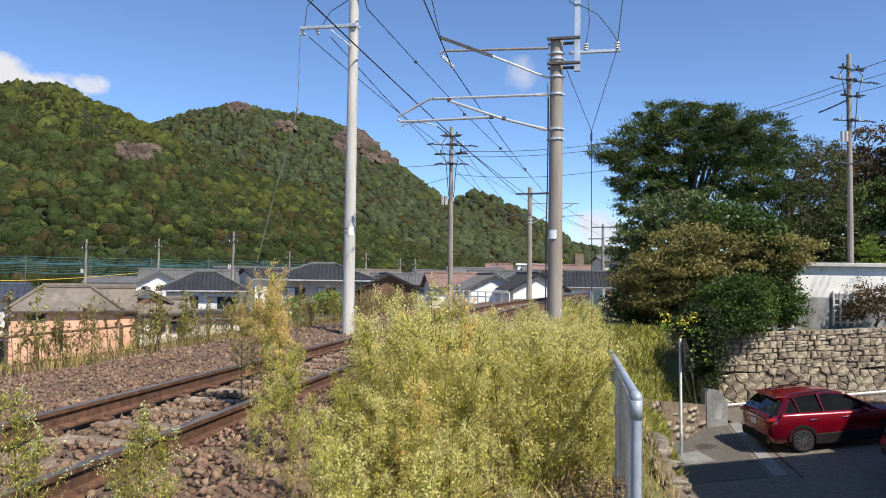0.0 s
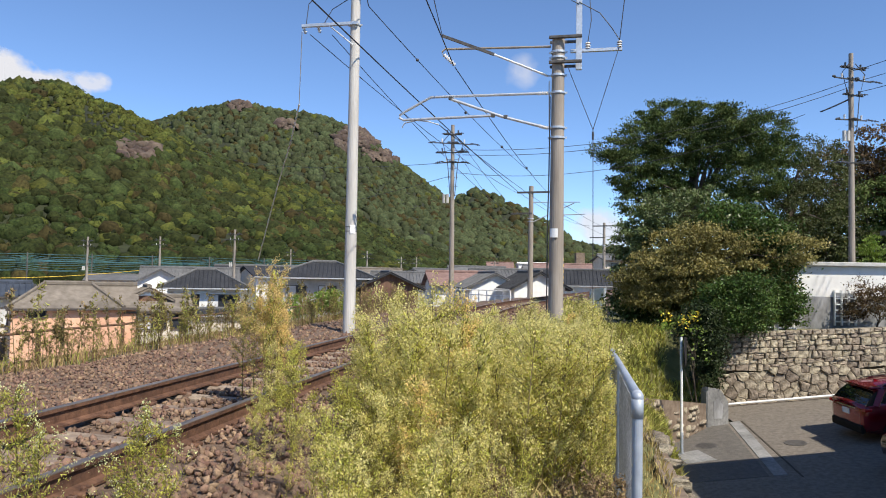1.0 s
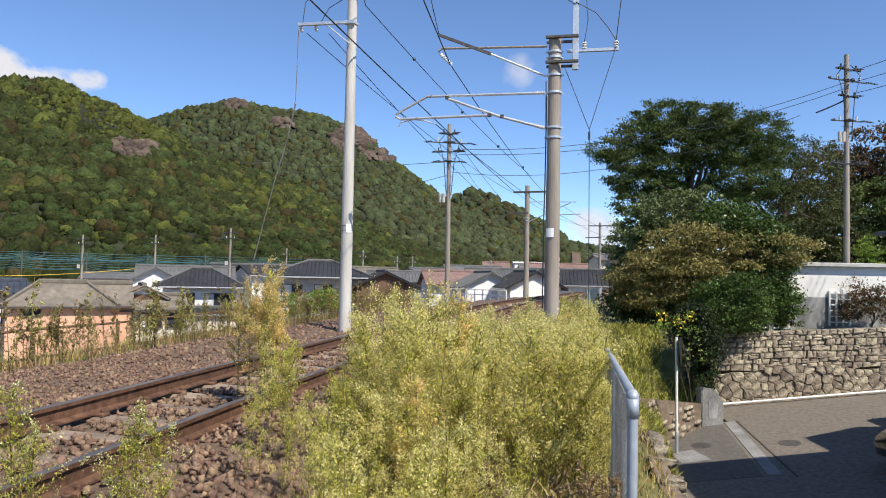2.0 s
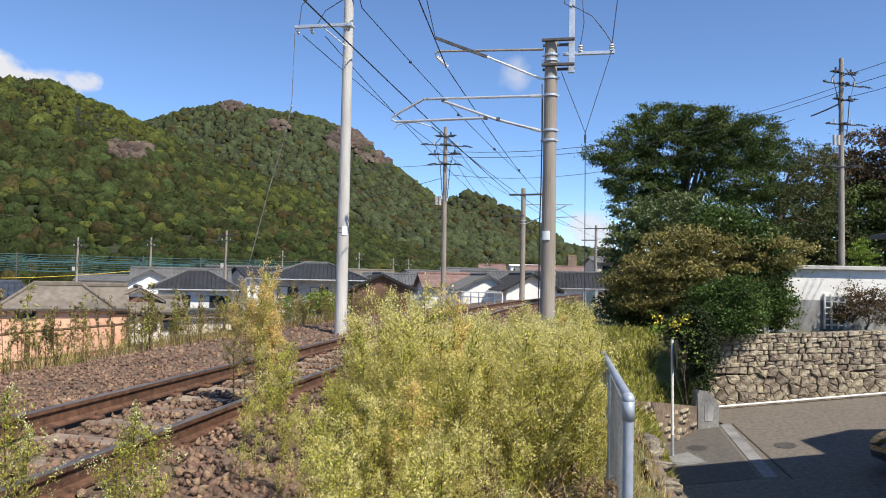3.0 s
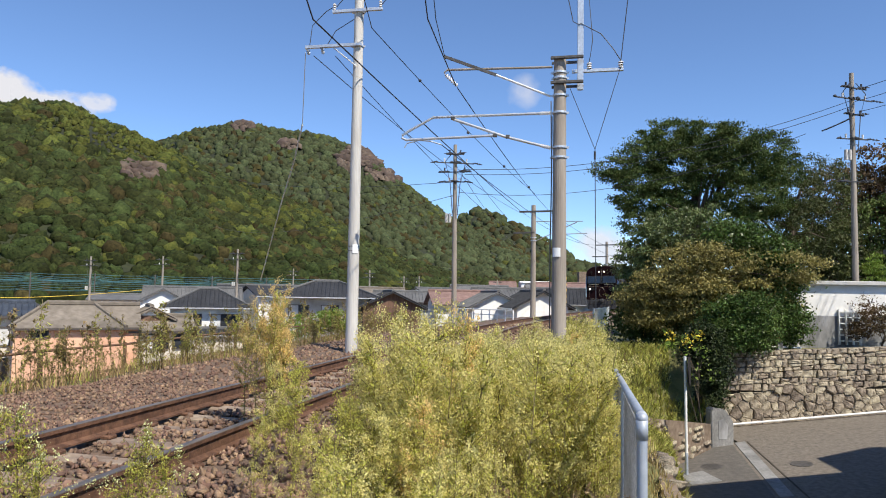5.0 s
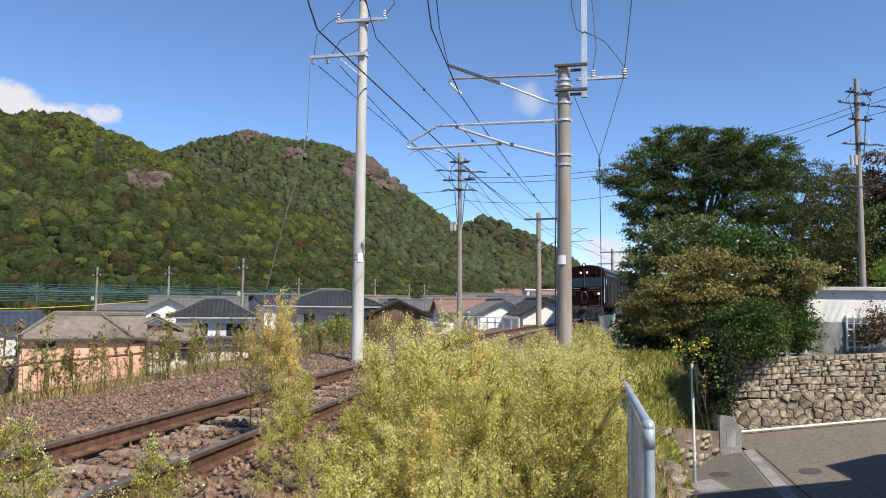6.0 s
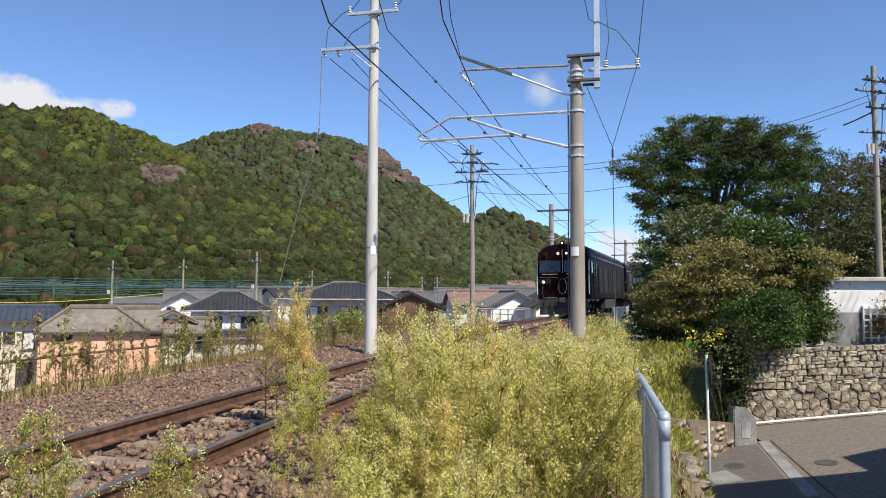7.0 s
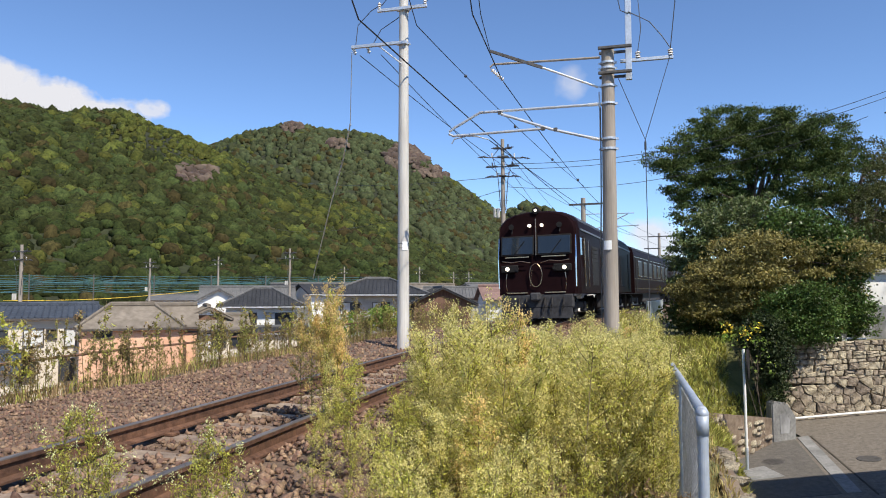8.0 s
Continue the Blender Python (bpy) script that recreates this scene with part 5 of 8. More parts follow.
# beige two-storey apartments
house(-35.6, 47.5, 30, 9.4, 5.5, rise(-1.72, 44.7), rise(-0.95, 47), "beige_wall", "tile_blue", "beige two-storey house with dark sliding windows", over=0.3, base=-6.2, ribs=0.3,
      windows=(("f", 0.1, rise(-3.2, 44.7), 1.0, 0.95, 0.5), ("f", 1.8, rise(-3.15, 44.7), 0.95, 0.9, 0.6), ("f", 2.65, rise(-2.95, 44.7), 0.5, 0.55, 0), ("f", 3.55, rise(-3.2, 44.7), 0.55, 0.95, 0.6), ("f", -2.2, rise(-3.2, 44.7), 1.4, 1.05, 0.3), ("f", 3.4, rise(-5.4, 44.7), 0.7, 1.2, 0.5), ("f", 1.2, rise(-5.4, 44.7), 1.4, 1.2, 0.0), ("f", -1.2, rise(-5.4, 44.7), 1.4, 1.2, 0.5)))
house(-37.6, 43.4, 30, 4.6, 2.4, rise(-5.1, 42), rise(-4.2, 43), "beige_wall", "tile_blue", "low lean-to with dark ribbed tiles", over=0.4, base=-6.2, ribs=0.3)
house(-37.6, 60, 116, 5.5, 5, rise(-1.5, 58), rise(-0.75, 60), "white_wall", "tile_blue", "gabled house with blue-grey tiled roof", over=0.6, base=-6.2, ribs=0.35)
house(-29.9, 74, 116, 5, 3.6, rise(-1.55, 72), rise(-0.95, 74), "white_wall", "tile_dark", "white-gabled house with dark verge tiles", over=0.4, base=-6.2, ribs=0.35)
# dark tiled two-storey house with ribbon windows
house(-18.2, 68, 17, 6.0, 6.4, rise(-0.9, 64.8), rise(0.2, 68), "white_wall", "tile_dark", "two-storey house with dark hipped tile roof and ribbon windows", hip=2.2, over=0.7, base=-6.2, ribs=0.35,
      windows=(("f", -1.6, rise(-2.15, 64.8), 2.3, 1.1, 0.35), ("f", 1.5, rise(-2.15, 64.8), 2.3, 1.1, 0.5), ("f", -0.5, rise(-4.0, 64.8), 1.6, 1.0, 0.3)))
house(-18.0, 63.0, 17, 6.6, 2.4, rise(-3.1, 62), rise(-2.75, 63), "beige_wall", "tile_dark", "low tiled lean-to along the house front", over=0.3, base=-6.2, ribs=0.35)
house(-19.3, 88, 19, 9.5, 7, rise(-0.85, 85), rise(0.3, 88), "white_wall", "tile_grey", "broad house with grey tile roof", over=0.8, base=-6.2, ribs=0.4)
house(-21.4, 84, 111, 6, 5.5, rise(-0.85, 82), rise(0.2, 84), "white_wall", "tile_grey", "grey roofed wing with a white gable", over=0.6, base=-6.2, ribs=0.4, windows=(("r", 0, rise(-0.5, 82), 1.2, 0.7, 0),))
house(-24.0, 105, 18, 8, 6, rise(-0.6, 105), rise(-0.28, 105), "white_wall", "tile_grey", "long white building with low roof", over=0.3, base=-6.2)
# dark hipped house behind the pale pole
house(-9.4, 68, 8, 7.6, 7.5, rise(0.0, 64), rise(0.95, 68), "grey_wall", "tile_dark", "house with a large dark hipped tile roof and pale eaves", hip=2.7, over=0.9, base=-6.2, ribs=0.35,
      windows=(("f", -2.3, rise(-1.35, 64), 1.7, 1.0, 0.5), ("f", 0.4, rise(-1.35, 64), 1.5, 1.0, 0.5), ("f", 2.6, rise(-1.35, 64), 1.2, 1.0, 0)))
house(-4.6, 66, 102, 5.6, 5.0, rise(-0.8, 63), rise(0.25, 66), "brown_wall", "tile_dark", "brown boarded house with dark gabled roof", over=0.6, base=-6.2, ribs=0.35)
house(-2.6, 80, 5, 8, 6, rise(-0.4, 78), rise(0.25, 80), "grey_wall", "tile_grey", "grey house with tiled roof behind the weeds", over=0.6, base=-6.2, ribs=0.35)
house(-6.3, 95, 0, 9, 7, rise(-0.1, 95), rise(0.5, 95), "white_wall", "tile_brown", "distant house with a brown roof", over=0.6, base=-6.2)
# white-gabled cottages by the far line
house(3.4, 66, 98, 7, 4.4, rise(-0.65, 64), rise(0.32, 66), "white_wall", "tile_grey", "white cottage with grey tiled gable roof", over=0.5, base=-6.2, ribs=0.32, windows=(("r", 0, -1.2, 1.6, 0.9, 0.3),))
house(1.2, 72, 10, 6, 5, rise(-0.5, 70), rise(0.35, 72), "white_wall", "tile_red", "cottage with a reddish sheet roof", over=0.5, base=-6.2)
house(6.7, 62, 98, 7, 4.2, rise(-0.6, 60), rise(0.45, 62), "white_wall", "tile_dark", "white cottage with dark tiled gable roof", over=0.5, base=-6.2, ribs=0.32, windows=(("r", 0.2, -1.2, 1.4, 0.9, 0.2),))
house(5.0, 82, 5, 8, 6, rise(-0.1, 82), rise(0.6, 82), "grey_wall", "tile_grey", "grey tiled house in the village", over=0.5, base=-6.2, ribs=0.4)
house(10.6, 82, -8, 9.5, 6, rise(-0.35, 80), rise(0.65, 82), "white_wall", "tile_dark", "long low house with dark ribbed roof", over=0.5, base=-6.2, ribs=0.4)
house(10.3, 120, -5, 13, 8, rise(0.3, 120), rise(1.1, 120), "grey_wall", "tile_red", "distant hall with a reddish brown roof", over=0.5, base=-6.2)
house(8.2, 135, 4, 9, 8, rise(0.2, 135), rise(0.95, 135), "grey_wall", "tile_grey", "distant grey roofed building", over=0.5, base=-6.2)
house(6.9, 150, 0, 6, 6, rise(1.1, 150), rise(1.15, 150), "white_wall", "white_wall", "distant white flat-roofed block", over=0.1, base=-6.2)
house(4.4, 150, 0, 5.5, 5, rise(0.75, 150), rise(1.15, 150), "tile_red", "tile_red", "distant brown brick block", over=0.1, base=-6.2)
house(13.0, 95, 5, 3.2, 5, rise(1.5, 95), rise(1.85, 95), "beige_wall", "tile_grey", "small beige house above the line", over=0.4, base=-2, windows=(("f", -0.4, rise(1.0, 92), 0.9, 0.7, 0),))
for b, d in ((-12.5, 90), (-0.8, 105), (2.6, 115), (-14.8, 100), (-8.0, 110)):
    house(b, d, (b * 7) % 60, 9, 7, rise(-0.1, d), rise(0.55 if b < 0 else 0.8, d), "white_wall", "tile_grey" if int(d) % 2 else "tile_dark", "distant village house with a tiled roof", over=0.6, base=-6.2)
bm = bmesh.new()
p = polar(10.6, 128)
box(bm, (p.x, p.y, (rise(2.0, 128) - 3.6) / 2), (1.5, 1.5, rise(2.0, 128) + 3.6), bevel=0.05)
tagged(part("chimney_stack", bm, M["masonry"]), "square brown brick chimney stack", "chimney")


def build_net():
    n = empty("net_fence", pose(0, 0, 0), "long teal safety net on thin posts below the hill", "net fence")
    pts = [polar(b, 150) for b in range(-42, -6, 4)]
    for p in pts:
        bm = bmesh.new()
        rod(bm, (p.x, p.y, -4), (p.x, p.y, rise(1.2, 150)), 0.12, seg=6)
        part("post", bm, M["steel_dark"], n)
    for e in (1.1, 1.0, 0.92, 0.82, 0.74, 0.64, 0.56, 0.46, 0.38, 0.28, 0.15, 0.0):
        bm = bmesh.new()
        for a, b in zip(pts, pts[1:]):
            span(bm, a + Vector((0, 0, rise(e, 150))), b + Vector((0, 0, rise(e, 150))), 0.25 + 0.3 * math.sin(e * 9), 0.045, 4)
        part("net_band", bm, M["net"], n)
    wire(polar(-35.5, 100, rise(-0.6, 100)), polar(-21.9, 100, rise(0.2, 100)), 0.5, 0.035, "yellow_cable", "yellow covered cable along the village edge", "line_yellow")


build_net()
# unseen house right of the view, added to shade the road
shade = empty("house", pose(15.7, 8.8, 0), "unseen grey house added to shade the road", "house")
bm = bmesh.new()
box(bm, (0, 0.4, -1.5), (10.8, 14.4, 7.4))
part("wall", bm, M["grey_wall"], shade)
bm = bmesh.new()
prism(bm, [(-5.7, 2.2), (0.8, 2.2), (0.8, 3.2), (-5.7, 2.3)], "y", -7.0, 7.8)
part("lean_to_roof", bm, M["tile_grey"], shade)
# upper storey sized so the added shadow reaches the red car's front
bm = bmesh.new()
box(bm, (3.1, 0.4, 3.8), (4.6, 14.4, 3.2))
part("upper_wall", bm, M["grey_wall"], shade)
bm = bmesh.new()
prism(bm, [(0.5, 5.4), (5.8, 5.4), (3.1, 6.7)], "y", -7.0, 7.8)
part("roof", bm, M["tile_grey"], shade)


# ---- red car and parked car ----
def build_car(name, m, paint, label):
    """A compact SUV: nose along +x, rear axle above the origin, wheels on z = 0."""
    car = empty(name, m, label, "car")
    W = 0.925
    # stations: x, underside, sill, shoulder, top, half width
    st = [(-0.99, 0.5, 0.66, 0.92, 0.98, 0.66), (-0.95, 0.40, 0.58, 1.02, 1.10, 0.80), (-0.80, 0.32, 0.52, 1.08, 1.15, 0.88), (-0.5, 0.27, 0.5, 1.09, 1.16, 0.915), (0.0, 0.25, 0.5, 1.08, 1.15, W), (0.7, 0.22, 0.5, 1.05, 1.12, W), (1.6, 0.22, 0.5, 1.02, 1.09, W),
          (2.2, 0.22, 0.5, 1.0, 1.08, W), (2.6, 0.24, 0.5, 0.98, 1.06, 0.915), (3.0, 0.26, 0.5, 0.93, 1.02, 0.90), (3.3, 0.29, 0.5, 0.86, 0.96, 0.86), (3.52, 0.34, 0.55, 0.76, 0.86, 0.79), (3.62, 0.40, 0.58, 0.68, 0.76, 0.70), (3.66, 0.46, 0.6, 0.64, 0.68, 0.6)]
    bm = bmesh.new()
    rings = []
    for x, zb, zs, zh, zt, w in st:
        half = [(w * 0.9, zb), (w * 0.985, zs), (w, (zs + zh) / 2), (w * 0.985, zh), (w * 0.9, zt)]
        ring = [(-a, z) for a, z in half] + [(0.0, zt + 0.03)] + [(a, z) for a, z in half[::-1]] + [(0.0, zb - 0.01)]
        rings.append([bm.verts.new((x, a, z)) for a, z in ring])
    n = len(rings[0])
    for a, b in zip(rings, rings[1:]):
        for k in range(n):
            bm.faces.new((a[k], a[(k + 1) % n], b[(k + 1) % n], b[k]))
    bm.faces.new(rings[0])
    bm.faces.new(rings[-1][::-1])
    bmesh.ops.recalc_face_normals(bm, faces=bm.faces[:])
    body = part("body", bm, paint, car, smooth=True)
    # cabin: dark glass house and painted roof with pillars
    cab = [(-0.90, 1.12, 1.12, 0.78), (-0.72, 1.12, 1.32, 0.75), (-0.5, 1.12, 1.50, 0.69), (-0.2, 1.1, 1.605, 0.66), (0.4, 1.08, 1.655, 0.65), (1.0, 1.06, 1.64, 0.65), (1.45, 1.05, 1.55, 0.65), (1.95, 1.04, 1.30, 0.71), (2.42, 1.03, 1.06, 0.78)]
    bm = bmesh.new()
    rings = []
    for x, z0, z1, w in cab:
        rings.append([bm.verts.new(q) for q in ((x, -0.84, z0), (x, -w, z1 - 0.03), (x, 0, z1), (x, w, z1 - 0.03), (x, 0.84, z0))])
    for a, b in zip(rings, rings[1:]):
        for k in range(4):
            bm.faces.new((a[k], a[k + 1], b[k + 1], b[k]))
    bmesh.ops.recalc_face_normals(bm, faces=bm.faces[:])
    part("glass", bm, M["car_glass"], car, "dark tinted windows")
    bm = bmesh.new()
    rr = []
    for x, z0, z1, w in cab[1:7]:
        rr.append([(x - 0.05 if x < 0 else x, -w - 0.02, z1 - 0.05), (x, -w * 0.85, z1 + 0.012), (x, 0, z1 + 0.03), (x, w * 0.85, z1 + 0.012), (x, w + 0.02, z1 - 0.05)])
    rv = [[bm.verts.new(q) for q in r] for r in rr[1:]]
    for a, b in zip(rv, rv[1:]):
        for k in range(4):
            bm.faces.new((a[k], a[k + 1], b[k + 1], b[k]))
    lo = [[bm.verts.new((v.co.x, v.co.y * 0.99, v.co.z - 0.04)) for v in r] for r in rv]
    for a, b in zip(lo, lo[1:]):
        for k in range(4):
            bm.faces.new((a[k + 1], a[k], b[k], b[k + 1]))
    for r, l in ((rv[0], lo[0]), (rv[-1], lo[-1])):
        for k in range(4):
            bm.faces.new((r[k], r[k + 1], l[k + 1], l[k]))
    bmesh.ops.recalc_face_normals(bm, faces=bm.faces[:])
    roof = part("roof", bm, paint, car, smooth=True)
    bm = bmesh.new()
    box(bm, (-0.42, 0, 1.575), (0.34, 1.26, 0.045), bevel=0.02)
    part("spoiler", bm, paint, roof)
    bm = bmesh.new()
    prism(bm, [(0.1, 1.64), (-0.06, 1.62), (-0.08, 1.72)], "y", -0.02, 0.02)
    part("antenna_fin", bm, paint, roof)
    for s in (-1, 1):
        for a, b, w in (((-0.66, 1.12), (-0.34, 1.56), 0.30), ((0.02, 1.1), (-0.12, 1.58), 0.05), ((0.72, 1.06), (0.62, 1.62), 0.06), ((2.36, 1.03), (1.47, 1.56), 0.07)):
            bm = bmesh.new()
            q0, q1 = Vector((a[0], s * 0.85, a[1])), Vector((b[0], s * 0.70, b[1] - 0.03))
            d = q1 - q0
            mm = Matrix.Translation((q0 + q1) / 2) @ d.to_track_quat("Z", "Y").to_matrix().to_4x4()
            box(bm, (0, 0, 0), (w, 0.035, d.length + 0.04), mm, 0.008)
            part("pillar", bm, paint, car)
        for x in (0.0, 2.69):
            # arch trim
            bm = bmesh.new()
            for i in range(10):
                a0, a1 = math.pi * i / 10, math.pi * (i + 1) / 10
                pts = [(x + math.cos(t) * r, s * 0.935, 0.36 + math.sin(t) * r) for t, r in ((a0, 0.36), (a1, 0.36), (a1, 0.45), (a0, 0.45))]
                f = [bm.verts.new(q) for q in pts]
                g = [bm.verts.new((q[0], s * 0.86, q[2])) for q in pts]
                bm.faces.new(f)
                for k in range(4):
                    bm.faces.new((f[k], f[(k + 1) % 4], g[(k + 1) % 4], g[k]))
            bmesh.ops.recalc_face_normals(bm, faces=bm.faces[:])
            part("wheel_arch", bm, M["car_trim"], car)
            hub = empty("wheel", pose(x, s * 0.8, 0.36), "", "")
            hub.parent = car
            bm = bmesh.new()
            bmesh.ops.create_cone(bm, cap_ends=True, segments=28, radius1=0.36, radius2=0.36, depth=0.24, matrix=pose(0, 0, 0, 90))
            bmesh.ops.bevel(bm, geom=[e for e in bm.edges if len(e.link_faces) == 2 and any(len(f.verts) > 4 for f in e.link_faces)], offset=0.04, segments=2, affect="EDGES")
            part("tyre", bm, M["tyre"], hub)
            bm = bmesh.new()
            for i in range(10):
                a = 2 * math.pi * i / 10
                mm = Matrix.Translation((0, s * 0.115, 0)) @ pose(0, 0, 0, 0, math.degrees(a), 0)
                box(bm, (0.13, 0, 0), (0.22, 0.03, 0.035), mm)
            bmesh.ops.create_cone(bm, cap_ends=True, segments=16, radius1=0.06, radius2=0.06, depth=0.04, matrix=Matrix.Translation((0, s * 0.115, 0)) @ pose(0, 0, 0, 90))
            for i in range(20):
                a0 = 2 * math.pi * i / 20
                mm = Matrix.Translation((0, s * 0.115, 0)) @ pose(0, 0, 0, 0, math.degrees(a0), 0)
                box(bm, (0.255, 0, 0), (0.025, 0.03, 0.085), mm)
            part("rim", bm, M["rim"], hub, "silver multi-spoke alloy rim")
        bm = bmesh.new()
        box(bm, (-0.86, s * 0.70, 1.0), (0.22, 0.42, 0.09), pose(0, 0, 0, 0, 0, 0), 0.02)
        part("tail_lamp", bm, M["tail_lamp"], car)
        bm = bmesh.new()
        box(bm, (1.85, s * 0.98, 1.1), (0.16, 0.2, 0.13), bevel=0.03)
        part("door_mirror", bm, paint, car)
        bm = bmesh.new()
        box(bm, (1.35, s * 0.925, 0.37), (2.0, 0.05, 0.3), bevel=0.015)
        part("sill_trim", bm, M["car_trim"], car)
        for x in (0.35, 1.3):
            bm = bmesh.new()
            box(bm, (x, s * 0.93, 0.93), (0.2, 0.03, 0.035), bevel=0.008)
            part("door_handle", bm, M["chrome"], car)
        bm = bmesh.new()
        bent(bm, [(-0.2, s * 0.6, 1.59), (-0.05, s * 0.6, 1.65), (1.0, s * 0.6, 1.68), (1.2, s * 0.6, 1.62)], 0.016, 6)
        part("roof_rail", bm, M["car_trim"], roof)
    bm = bmesh.new()
    box(bm, (-0.95, 0, 0.42), (0.16, 1.5, 0.26), bevel=0.04)
    part("rear_bumper", bm, M["car_trim"], car)
    bm = bmesh.new()
    box(bm, (-1.0, 0, 0.85), (0.02, 0.34, 0.17), bevel=0.004)
    part("rear_plate", bm, M["plaque"], car, "blank white plate")
    bm = bmesh.new()
    box(bm, (-0.985, 0, 1.0), (0.03, 0.9, 0.04), bevel=0.01)
    part("trim_strip", bm, M["chrome"], car)
    return car


red_car = build_car("red_car", pose(8, 17, 0), M["car_red"], "metallic red compact SUV driving up the road")
CAR_DIR = Vector((1.0, 0.05, 0)).normalized()
car_yaw = math.degrees(math.atan2(CAR_DIR.y, CAR_DIR.x))


def car_pose(b):
    """The rear axle's place at b metres along the lane."""
    x, y = 10.45 + CAR_DIR.x * b, 21.97 + CAR_DIR.y * b
    return pose(x, y, float(road_z(x, y)) + 0.02, 1.8, -5.6, car_yaw)


parked = build_car("parked_car", pose(15.25, 18.6, float(road_z(15.25, 18.6)) + 0.02, 1.8, 5.6, car_yaw + 178), M["car_dark"], "dark brown car standing at the roadside")


# ---- train ----
TY = np.arange(-60, 258, 0.5)
TX = line_x(TY)
TS = np.concatenate([[0], np.cumsum(np.hypot(np.diff(TX), np.diff(TY)))])


def on_line(s):
    return Vector((float(np.interp(s, TS, TX)), float(np.interp(s, TS, TY)), 0.02))


S_END = float(np.interp(25.1, TY, TS))


def train_pose(t, behind, a, b, lead):
    """Pose of a vehicle whose front is `behind` metres after the train's nose; bogies a and b metres from its front."""
    dt = 8.0 - t
    s = S_END + 13.7 * dt - 0.17 * dt * dt + behind
    p, q = on_line(s + a), on_line(s + b)
    d = (p - q).normalized()
    o = p + d * lead
    return pose(o.x, o.y, o.z, 0, 1.6, math.degrees(math.atan2(-d.x, d.y)))


def arch(w, z0, zc, ztop, n=9, flat=0.0):
    """Half-round roof section from (-w, zc) over the crown to (w, zc), with upright sides from z0."""
    pts = [(-w, z0), (-w, zc)]
    for i in range(1, n):
        a = math.pi * (1 - i / n)
        pts.append((w * math.copysign(abs(math.cos(a)) ** 0.75, math.cos(a)), zc + (ztop - zc) * math.sin(a) ** 0.8))
    return pts + [(w, zc), (w, z0)]


def bogie(parent, y):
    b = empty("bogie", pose(0, y, 0), "", "")
    b.parent = parent
    bm = bmesh.new()
    for s in (-1, 1):
        box(bm, (s * 0.85, 0, 0.52), (0.16, 2.9, 0.24), bevel=0.03)
    box(bm, (0, 0, 0.6), (1.7, 0.5, 0.25))
    for s in (-1, 1):
        for q in (-1.0, 1.0):
            box(bm, (s * 0.9, q, 0.45), (0.2, 0.4, 0.4), bevel=0.04)
    part("bogie_frame", bm, M["underframe"], b)
    for q in (-1.0, 1.0):
        bm = bmesh.new()
        for s in (-1, 1):
            rod(bm, (s * 0.5, q, 0.43), (s * 0.62, q, 0.43), 0.43, seg=20)
        rod(bm, (-0.5, q, 0.43), (0.5, q, 0.43), 0.08, seg=8)
        part("wheelset", bm, M["underframe"], b)


